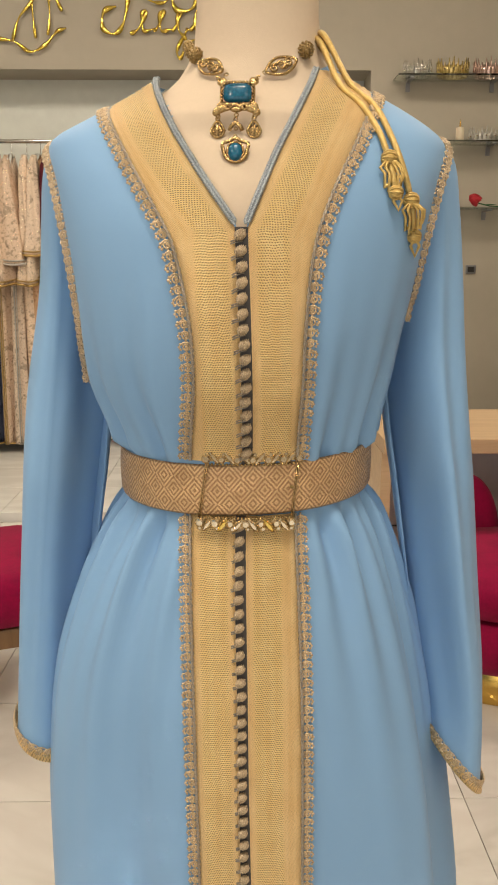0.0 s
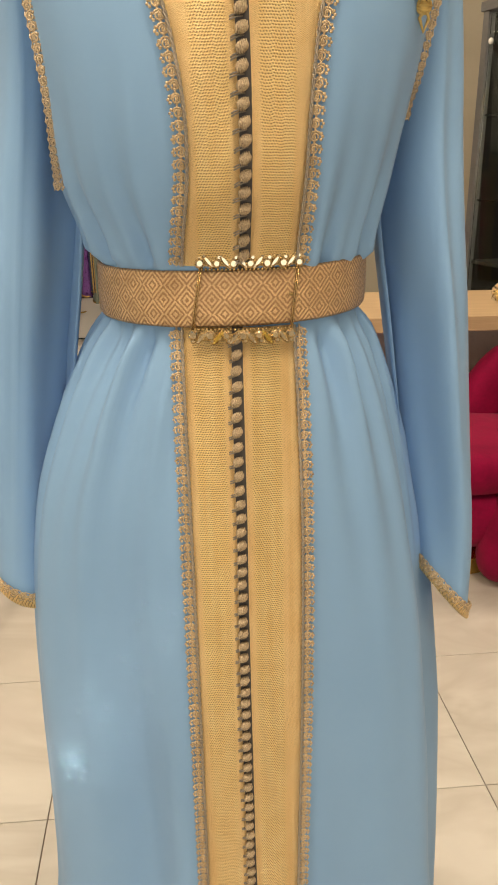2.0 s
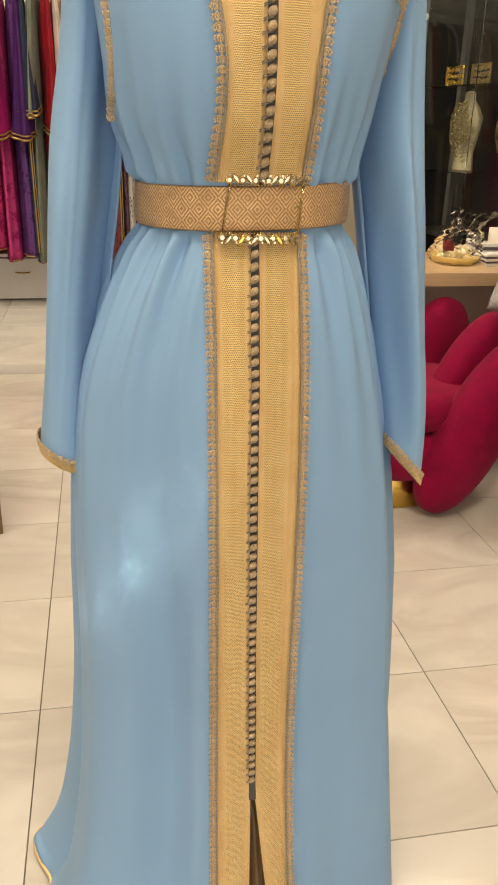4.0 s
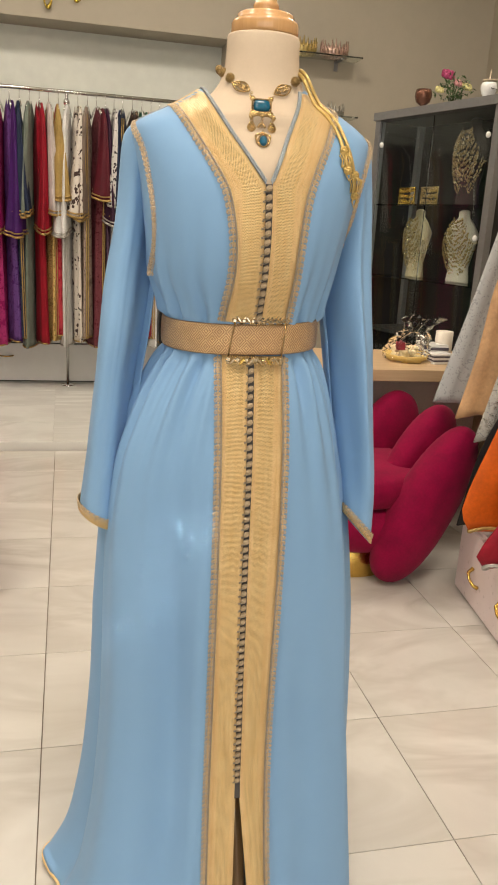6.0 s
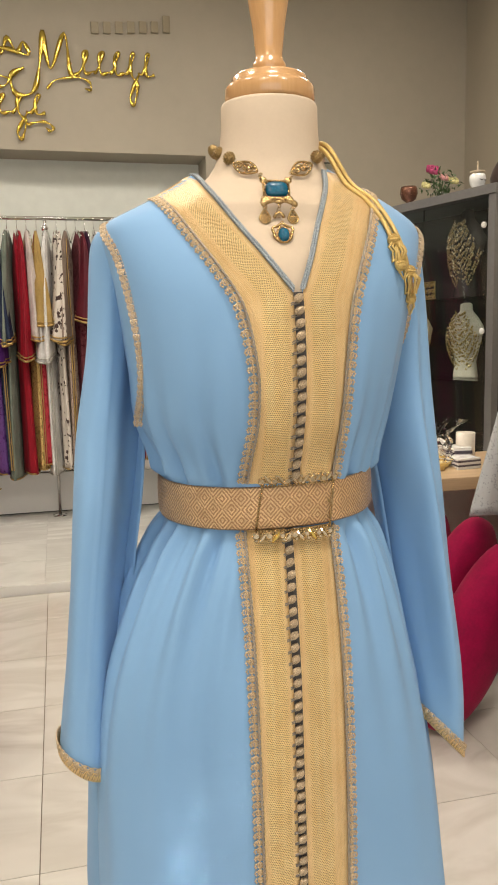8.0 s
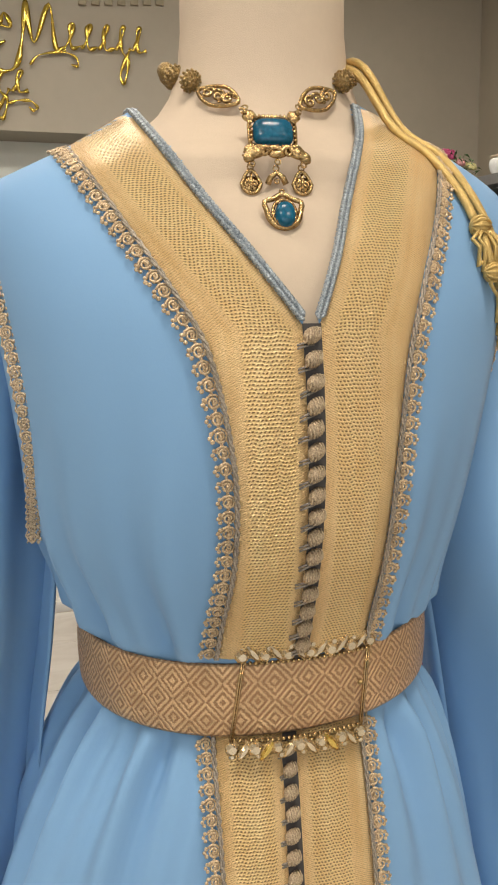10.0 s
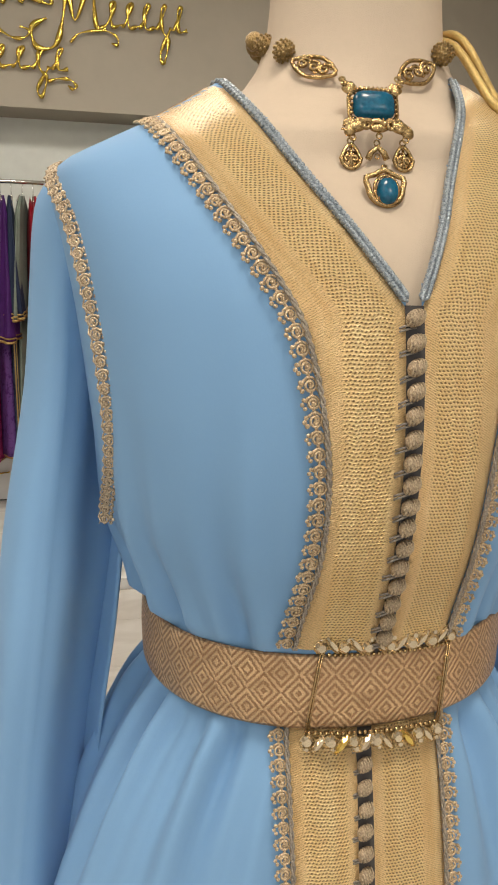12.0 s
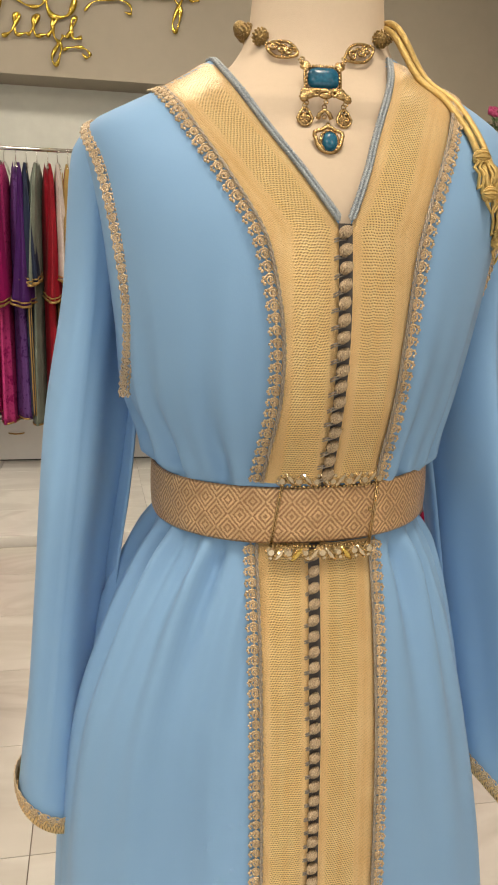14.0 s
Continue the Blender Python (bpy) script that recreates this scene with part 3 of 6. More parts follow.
# ---- gold ribbons down the front ----
def ribbon(z0, z1, inner, outer, n, name, label, off=0.0025):
    """A woven ribbon between two edges on the gown's front, with a thin body."""
    m = 12
    vs, uvs, fs = [], [], []
    length, last = 0.0, None
    for i in range(n + 1):
        z = z0 + (z1 - z0) * i / n
        xi, xo = inner(z), outer(z)
        mid = Vector(((xi + xo) / 2, gown_front((xi + xo) / 2, z), z))
        if last is not None:
            length += (mid - last).length
        last = mid
        for k in range(m + 1):
            t = k / m
            x = xi + (xo - xi) * t
            lift = off * (1 - (2 * t - 1) ** 8)
            wave = 0.0008 * math.sin(23 * z + 6 * t) * math.sin(math.pi * t)
            zz = min(z, ridge(x) + 0.002) if z > 1.42 else z
            vs.append((x, gown_front(x, zz, lift + wave), zz))
            uvs.append((abs(xo - xi) * t, length))
    w = m + 1
    for i in range(n):
        for k in range(m):
            fs.append((i * w + k, i * w + k + 1, (i + 1) * w + k + 1, (i + 1) * w + k))
    return at_home(part(name, mesh_of(name, vs, fs, [RIBBON], True, uvs), None, gown, label))


GAP = 0.0023


def neck_in_l(z):
    return IN_L(z, 1) - 0.0015 if z > V_Z else SEAM(z, 1) - GAP * min(1, (V_Z + 0.004 - z) / 0.012 + 0.4)


def neck_in_r(z):
    return IN_R(z, 1) + 0.0015 if z > V_Z else SEAM(z, 1) + GAP * min(1, (V_Z + 0.004 - z) / 0.012 + 0.4)


def slit_l(z):
    return SEAM(z, 1) - GAP - (0.006 * (0.35 - z) / 0.35 if z < 0.35 else 0)


def slit_r(z):
    return SEAM(z, 1) + GAP + (0.032 * (0.35 - z) / 0.35 if z < 0.35 else 0)


ribbon(1.150, 1.478, neck_in_l, lambda z: OUT_L(z, 1), 90, "ribbon", "woven gold ribbon edging the neckline")
ribbon(1.150, 1.478, neck_in_r, lambda z: OUT_R(z, 1), 90, "ribbon", "woven gold ribbon edging the neckline")
ribbon(0.012, 1.100, slit_l, lambda z: OUT_L(z, 1), 120, "ribbon", "woven gold ribbon down the skirt")
ribbon(0.012, 1.100, slit_r, lambda z: OUT_R(z, 1), 120, "ribbon", "woven gold ribbon down the skirt")


# ---- looped braid along the edges ----
def braid(path, flip, name, label, material, parent=None, pitch=0.0088, coil=0.0041, picot=True, facing=None):
    """Coiled loops with a small picot, strung along path; flip turns the picots to the other side. facing gives each place's outward way."""
    pool = Pool()
    pts = [Vector(p) for p in path]
    acc, want = 0.0, pitch * 0.5
    for i in range(len(pts) - 1):
        d = pts[i + 1] - pts[i]
        l = d.length
        while want <= acc + l:
            p = pts[i] + d * ((want - acc) / l)
            t = d.normalized()
            o = facing(p) if facing else Vector((0, -1, 0))
            o = (o - t * o.dot(t)).normalized()
            side = t.cross(o) * flip
            m = Matrix((side, -o, t)).transposed().to_4x4()
            m.translation = p + o * 0.0016
            tilt = pose(0, 0, 0, 0, 0, 0) @ Matrix.Rotation(random.uniform(-0.25, 0.25), 4, "Y")
            q = random.uniform(0.93, 1.07)
            pool.put(ring_data(coil * q, 0.00080, 18, 5, 3.7 * math.pi, random.uniform(0, 0.6), coil * 0.24), m @ tilt)
            pool.put(ball_data(0.0009, 5, 4), m @ Matrix.Translation((0, -0.0006, 0)))
            if picot:
                for dx, dz in ((coil + 0.0015, 0.0), (coil + 0.0004, 0.0021), (coil + 0.0004, -0.0021)):
                    pool.put(ball_data(0.00125 * q, 6, 4, 1, 0.8, 1), m @ Matrix.Translation((dx, 0, dz)))
            # the thread that leads from coil to coil along the ribbon
            pool.put(tube_data([(-coil * 0.9, 0.0006, -pitch * 0.5), (-coil * 0.55, -0.0006, -pitch * 0.15), (-coil * 1.05, -0.0004, pitch * 0.15), (-coil * 0.9, 0.0006, pitch * 0.5)], 0.0006, 4), m)
            want += pitch
        acc += l
    pool.put(tube_data([p + (facing(p) if facing else Vector((0, -1, 0))) * 0.0012 for p in pts], 0.0009, 5))
    return at_home(part(name, pool.mesh(name, material), None, parent or gown, label))


def edge_path(z0, z1, edge, n, shift):
    out = []
    for i in range(n + 1):
        z = z0 + (z1 - z0) * i / n
        x = edge(z, 1) + shift
        if z > 1.42 and z > ridge(x):
            break
        out.append((x, gown_front(x, z, 0.001), z))
    return out


braid(edge_path(1.150, 1.474, OUT_L, 80, -0.0044), -1, "braid_trim", "looped gold braid along the ribbon", BRAID)
braid(edge_path(1.150, 1.474, OUT_R, 80, 0.0044), 1, "braid_trim", "looped gold braid along the ribbon", BRAID)
braid(edge_path(0.02, 1.100, OUT_L, 150, -0.0044), -1, "braid_trim", "looped gold braid along the ribbon", BRAID)
braid(edge_path(0.02, 1.100, OUT_R, 150, 0.0044), 1, "braid_trim", "looped gold braid along the ribbon", BRAID)


def edging(z0, z1, edge, n, name, label):
    """A thin twisted grey cord where braid and ribbon meet."""
    pts = [Vector(p) for p in edge_path(z0, z1, edge, n, 0.0)]
    pool = Pool()
    for s in range(2):
        pool.put(tube_data([p + Vector((0.0009 * math.cos(i * 1.3 + s * math.pi), -0.0026 - 0.0007 * math.sin(i * 1.3 + s * math.pi), 0)) for i, p in enumerate(pts)], 0.0009, 4))
    at_home(part(name, pool.mesh(name, GREYCORD), None, gown, label))


for e_out in (OUT_L, OUT_R):
    edging(1.150, 1.474, e_out, 150, "edge_cord", "thin grey-blue twisted cord")
    edging(0.02, 1.100, e_out, 420, "edge_cord", "thin grey-blue twisted cord")
for xs in ((0.166, 0.230), (0.452, 0.522)):
    pool = Pool()
    line = [Vector((xs[0] + (xs[1] - xs[0]) * i / 30, -0.935, ridge(xs[0] + (xs[1] - xs[0]) * i / 30) + 0.001)) for i in range(31)]
    pool.put(tube_data(line, 0.0014, 5)).put(tube_data([p + Vector((0, 0.004, 0.0004)) for p in line], 0.0012, 5))
    at_home(part("shoulder_seam", pool.mesh("shoulder_seam", NECKCORD), None, gown, "dark twisted cord on the shoulder seam"))


def armhole(rows, flip, sleeve_rows):
    """Braid where sleeve and bodice meet; rows (z, x). It lies on whichever cloth is foremost."""
    val, slv = table(rows), table(sleeve_rows)
    z0, z1 = rows[0][0], rows[-1][0]
    path = []
    for i in range(71):
        z = z0 + (z1 - z0) * i / 70
        x = val(z, 1)
        xo, xi, ym, hd = (slv(z, k) for k in (1, 2, 3, 4))
        q = max(0.0, 1 - ((x - (xo + xi) / 2) / (abs(xi - xo) / 2)) ** 2)
        y = min(gown_front(x, z), ym - 1.14 * hd * math.sqrt(q)) - 0.0055
        path.append((x, y, z))
    for _ in range(6):
        path = [path[0]] + [(path[i][0], (path[i - 1][1] + path[i][1] + path[i + 1][1]) / 3, path[i][2]) for i in range(1, len(path) - 1)] + [path[-1]]
    tilt = -0.35 if rows[0][1] < 0.34 else 0.35

    def out(p):
        return Vector((tilt, -1, 0.0)).normalized()

    braid(path, flip, "braid_trim", "looped braid round the armhole", BRAID_GREY, facing=out, pitch=0.0076, coil=0.0038)


armhole([(1.205, 0.190), (1.257, 0.193), (1.30, 0.190), (1.354, 0.181), (1.39, 0.172), (1.412, 0.163), (1.424, 0.165)], 1, SLEEVE_L)
armhole([(1.262, 0.493), (1.314, 0.497), (1.374, 0.509), (1.40, 0.518), (1.418, 0.523), (1.428, 0.519)], -1, SLEEVE_R)


def cuff(ring):
    c = sum(ring, Vector()) / len(ring)
    path = [p + Vector((0, 0, 0.012)) for p in ring] + [ring[0] + Vector((0, 0, 0.012))]

    def out(p):
        d = p - c
        d.z = 0
        return d.normalized()

    braid([p + out(p) * 0.001 for p in path], 1, "braid_trim", "looped gold braid on the cuff", BRAID, facing=out)
    vs, fs, uvs = [], [], []
    n = len(ring)
    for k, (dz, o) in enumerate(((0.010, 0.0014), (0.006, 0.0022), (-0.001, 0.0022), (-0.0025, 0.0004), (0.004, -0.003))):
        for i, p in enumerate(ring):
            q = p + out(p) * o
            vs.append((q.x, q.y, q.z + dz))
            uvs.append((0.009 + 0.0022 * k, 0.004 * i))
    for k in range(4):
        for i in range(n):
            j = (i + 1) % n
            fs.append((k * n + i, k * n + j, (k + 1) * n + j, (k + 1) * n + i))
    at_home(part("cuff_band", mesh_of("cuff_band", vs, fs, [RIBBON], True, uvs), None, gown, "narrow gold band at the sleeve end"))


cuff(cuff_l)
cuff(cuff_r)

# gold edging along the hem
hem = Pool()
hem_pts = []
for k in range(181):
    a = -math.pi / 2 + 0.10 + (2 * math.pi - 0.20) * k / 180
    v = gown_point(a, 0.012, 0.001)
    if v.x < 0.16:
        v.x -= 0.019
    hem_pts.append(v)
hem.put(tube_data(hem_pts, 0.0030, 6))
at_home(part("hem_piping", hem.mesh("hem_piping", RIBBON), None, gown, "gold piping round the hem"))


# ---- knotted buttons and their loops ----
def knot_mesh():
    """A barrel knot wound of thread, its turns standing proud."""
    pool = Pool().put(ball_data(0.0040, 10, 7, 1.25, 0.95, 0.98))
    for k in range(6):
        x = -0.0036 + 0.00144 * k
        r = 0.0039 * math.sqrt(max(0.12, 1 - (x / 0.0050) ** 2))
        pts = [(x + 0.0009 * math.sin(a), 0.95 * r * math.cos(a), 1.02 * r * math.sin(a)) for a in (2 * math.pi * i / 11 for i in range(11))]
        pool.put(tube_data(pts, 0.00062, 4, True))
    return pool.mesh("button", KNOT)


def loop_mesh():
    pool = Pool()
    for dz in (-0.0009, 0.0009):
        pool.put(tube_data([(-0.0068, 0.0016, dz - 0.0026), (-0.0045, -0.0004, dz - 0.0012), (-0.001, -0.0006, dz), (0.0030, 0.0012, dz + 0.0008)], 0.00075, 4))
    return pool.mesh("button_loop", LOOPCORD)


KNOT_ME, LOOP_ME = knot_mesh(), loop_mesh()


def button_row(z0, z1, count):
    for i in range(count):
        z = z0 + (z1 - z0) * (i + 0.5) / count
        x = SEAM(z, 1) + random.uniform(-0.0006, 0.0006) - 0.0012
        y = gown_front(x, z, 0.0050)
        b = part("button", KNOT_ME, None, gown)
        b.matrix_basis = Matrix.Translation((x, y, z)) @ pose(0, 0, 0, random.uniform(-10, 10), random.uniform(-30, -12), random.uniform(-8, 8))
        at_home(b)
        l = part("button_loop", LOOP_ME, None, gown)
        l.matrix_basis = pose(x - 0.0012, y + 0.0022, z - 0.0044, 0, random.uniform(-6, 6), 0)
        at_home(l)


button_row(1.153, 1.343, 16)
button_row(0.362, 1.097, 58)
# facing behind the buttons, its dark colour painting the shade between them
vs, fs = [], []
for i in range(101):
    z = 0.33 + (V_Z - 0.33) * i / 100
    x = SEAM(z, 1)
    for dx in (-0.005, 0.005):
        vs.append((x + dx, gown_front(x + dx, z, 0.0012), z))
for i in range(100):
    fs.append((2 * i, 2 * i + 1, 2 * i + 3, 2 * i + 2))
at_home(part("facing", mesh_of("facing", vs, fs, [FACING_SHADE]), None, gown, "facing with the shade between the buttons in its dark colour"))

# ---- plaited cord along the neckline ----
plait = Pool()
for edge, sgn in ((IN_L, 1), (IN_R, -1)):
    n = 58
    for i in range(n):
        z = V_Z + 0.004 + (1.478 - V_Z - 0.004) * i / (n - 1)
        x = edge(z, 1) + 0.0008 * sgn
        p = Vector((x, gown_front(x, z, 0.0032), z))
        z2 = z + 0.001
        x2 = edge(z2, 1) + 0.0008 * sgn
        t = (Vector((x2, gown_front(x2, z2, 0.0032), z2)) - p).normalized()
        o = Vector((0, -1, 0.15))
        o = (o - t * o.dot(t)).normalized()
        s = t.cross(o)
        m = Matrix((s, -o, t)).transposed().to_4x4()
        m.translation = p
        for k in (-1, 1):
            for q in (-0.0005, 0.0006):
                plait.put(tube_data([(0.0026 * k, 0.0008, 0.0016 + q), (0.0016 * k, -0.0006, 0.0004 + q), (0.0002 * k, -0.0004, -0.0014 + q)], [0.0006, 0.00105, 0.0008], 5), m @ Matrix.Translation((0, 0, 0.0006 * k)))
    plait.put(tube_data([(edge(z, 1) + 0.0008 * sgn, gown_front(edge(z, 1), z, 0.0020), z) for z in (V_Z + 0.003 + 0.0034 * i for i in range(40))], 0.0017, 6))
at_home(part("neck_cord", plait.mesh("neck_cord", NECKCORD), None, gown, "plaited grey-blue cord edging the neckline"))

# ---- mannequin: one mesh with the cloth body and the turned wooden cap ----
NECK_X, NECK_Y = 0.3525, -0.945
# slices of the neck: z, half width, middle y, half depth
NECK = [(1.433, 0.150, -0.944, 0.0965), (1.441, 0.124, -0.944, 0.0885), (1.449, 0.108, -0.944, 0.0795), (1.457, 0.094, -0.944, 0.0705), (1.466, 0.081, -0.9445, 0.0630), (1.476, 0.0715, NECK_Y, 0.0572),
        (1.488, 0.0632, NECK_Y, 0.0532), (1.505, 0.0568, NECK_Y, 0.0512), (1.530, 0.0543, NECK_Y, 0.0503), (1.551, 0.0540, NECK_Y, 0.0503), (1.5545, 0.0525, NECK_Y, 0.0490), (1.5550, 0.0480, NECK_Y, 0.045)]


def mannequin():
    pool, body = Pool(), Pool()
    seg = 64
    rows = []
    for i in range(44):
        z = 0.86 + (1.425 - 0.86) * i / 43
        ring = []
        for k in range(seg):
            a = 2 * math.pi * k / seg
            xc, hw, ym, hd = slice_at(max(z, 1.06))
            p = 2.1
            c, s = math.cos(a), math.sin(a)
            f = (abs(c) ** p + abs(s) ** p) ** (-1 / p)
            ring.append((xc + (hw - 0.012) * f * c, ym + (hd - 0.0075) * f * s, z))
        rows.append(ring)
    for z, hx, yc, hy in NECK:
        xc = NECK_X + (0.344 - NECK_X) * max(0.0, min(1.0, (1.475 - z) / 0.04))
        rows.append([(xc + hx * math.cos(2 * math.pi * k / seg), yc + hy * math.sin(2 * math.pi * k / seg), z) for k in range(seg)])
    vs = [v for r in rows for v in r]
    fs = []
    for i in range(len(rows) - 1):
        for k in range(seg):
            l = (k + 1) % seg
            fs.append((i * seg + k, i * seg + l, (i + 1) * seg + l, (i + 1) * seg + k))
    fs.append(tuple(range((len(rows) - 1) * seg, len(rows) * seg)))
    n_cloth = len(fs)
    pool.put((vs, fs))
    cap = [(0.040, 1.5552), (0.0485, 1.5556), (0.0500, 1.558), (0.0500, 1.570), (0.0488, 1.5735), (0.0440, 1.5760), (0.0425, 1.5775), (0.0425, 1.5815), (0.0410, 1.5840), (0.030, 1.5860),
           (0.0185, 1.5880), (0.0178, 1.5900), (0.0190, 1.5935), (0.0190, 1.5975), (0.0165, 1.6010), (0.0150, 1.6060), (0.0156, 1.6150), (0.0178, 1.6350), (0.0210, 1.6540), (0.0228, 1.6650),
           (0.0228, 1.6710), (0.0212, 1.6755), (0.0150, 1.6785), (0.006, 1.6800)]
    pool.put(lathe(cap, 40), Matrix.Translation((NECK_X + 0.001, NECK_Y, 0)))
    pole = [(0.016, 0.30), (0.016, 0.88), (0.10, 0.885), (0.10, 0.90)]
    pool.put(lathe(pole, 20), Matrix.Translation((0.345, -0.93, 0)))
    pool.put(lathe([(0.020, 0.24), (0.034, 0.26), (0.034, 0.33), (0.018, 0.36)], 20), Matrix.Translation((0.345, -0.93, 0)))
    for k in range(3):
        a = math.radians(-66 + 120 * k)
        d = Vector((math.cos(a), math.sin(a), 0))
        c = Vector((0.345, -0.93, 0))
        pts = [c + d * r + Vector((0, 0, z)) for r, z in ((0.02, 0.29), (0.045, 0.27), (0.068, 0.20), (0.078, 0.12), (0.088, 0.05), (0.095, 0.013))]
        pool.put(tube_data(pts, [0.016, 0.017, 0.016, 0.0145, 0.013, 0.012], 8))
    me = pool.mesh("mannequin", [CREAM, TURNED])
    for i, p in enumerate(me.polygons):
        if i >= n_cloth:
            p.material_index = 1
    ob = new("mannequin", me)
    return tagged(ob, "cream cloth dressmaker's mannequin with varnished wooden neck cap", "mannequin")


mannequin()


# ---- belt ----
belt = thing("belt", "rose gold brocade belt with a jewelled buckle round the kaftan", "belt", (0.34, -0.93, 1.1))
BELT_LO, BELT_HI = 1.1015, 1.1475


def belt_point(a, z, off):
    xc, hw, ym, hd = slice_at(1.118)
    p = 2.15
    c, s = math.cos(a), math.sin(a)
    k = (abs(c) ** p + abs(s) ** p) ** (-1 / p)
    nx, ny = c / hw, s / hd
    l = math.hypot(nx, ny)
    tilt = 0.004 * c
    return Vector((xc + hw * k * c + off * nx / l, ym + hd * k * s + off * ny / l, z + tilt))


def belt_band(off, a0, a1, n, name, label, lo=BELT_LO, hi=BELT_HI):
    vs, fs, uvs = [], [], []
    length, last = 0.0, None
    prof = [(0.0, -0.0008), (0.03, 0.0), (0.06, 0.0006), (0.2, 0.0010), (0.4, 0.0014), (0.6, 0.0014), (0.8, 0.0010), (0.94, 0.0006), (0.97, 0.0), (1.0, -0.0008)]
    w = len(prof)
    for i in range(n + 1):
        a = a0 + (a1 - a0) * i / n
        for t, o in prof:
            v = belt_point(a, lo + (hi - lo) * t, off + o)
            vs.append(tuple(v))
            uvs.append((length, (hi - lo) * t))
        v = belt_point(a, lo, off)
        if last is not None:
            length += (v - last).length
        last = v
    for i in range(n):
        for k in range(w - 1):
            fs.append((i * w + k, (i + 1) * w + k, (i + 1) * w + k + 1, i * w + k + 1))
    ob = at_home(part(name, mesh_of(name, vs, fs, [BELT], True, uvs), None, belt, label))
    m = ob.modifiers.new("thickness", "SOLIDIFY")
    m.thickness, m.offset = 0.0018, -1
    return ob


belt_band(0.0075, 0, 2 * math.pi, 220, "belt_band", "rose gold lozenge brocade band")


def belt_front(x, z, off):
    xc, hw, ym, hd = slice_at(1.118)
    p = 2.15
    q = max(0.0, 1 - min(1.0, abs((x - xc) / (hw + 0.0075))) ** p)
    return ym - (hd + 0.0075) * q ** (1 / p) - off


buckle = part("buckle", boxes(((-0.0005, 0, 0), (0.0005, 0.001, 0.001)), bevel=0), WIRE, belt, "old gold buckle set with rhinestones")
buckle.matrix_basis = Matrix.Translation((0.343, belt_front(0.343, 1.12, 0.0005), 1.125))
at_home(buckle)


def set_stone(name, me, x, z, off, rot=0.0, grow=1.0):
    ob = new(name, me)
    ob.parent = buckle
    y = belt_front(x, z, off)
    ob.matrix_basis = Matrix.Translation((x, y, z)) @ pose(0, 0, 0, 0, rot, 0) @ Matrix.Diagonal((grow, grow, grow, 1))
    at_home(ob)
    return ob


def gem_mesh(name, rx, rz, depth, sides, material, claw=True):
    """A faceted stone in a claw setting, table to the front."""
    vs, fs = [], []
    for r, y in ((1.0, 0.0), (1.0, -0.25 * depth), (0.62, -depth)):
        for i in range(sides):
            a = 2 * math.pi * (i + 0.5) / sides
            vs.append((rx * r * math.cos(a), y, rz * r * math.sin(a)))
    for k in range(2):
        for i in range(sides):
            j = (i + 1) % sides
            fs.append((k * sides + i, k * sides + j, (k + 1) * sides + j, (k + 1) * sides + i))
    fs.append(tuple(range(2 * sides, 3 * sides)))
    stone = len(fs)
    pool = Pool().put((vs, fs))
    if claw:
        pts = [(rx * 1.04 * math.cos(2 * math.pi * i / 12), -0.0001, rz * 1.04 * math.sin(2 * math.pi * i / 12)) for i in range(12)]
        pool.put(tube_data(pts, 0.00045, 4, True))
        for i in range(4):
            a = math.pi / 4 + i * math.pi / 2
            pool.put(ball_data(0.0006, 5, 4), Matrix.Translation((rx * 0.95 * math.cos(a), -0.35 * depth, rz * 0.95 * math.sin(a))))
    me = pool.mesh(name, [material, OLDGOLD], False)
    for i, p in enumerate(me.polygons):
        if i >= stone:
            p.material_index = 1
    return me


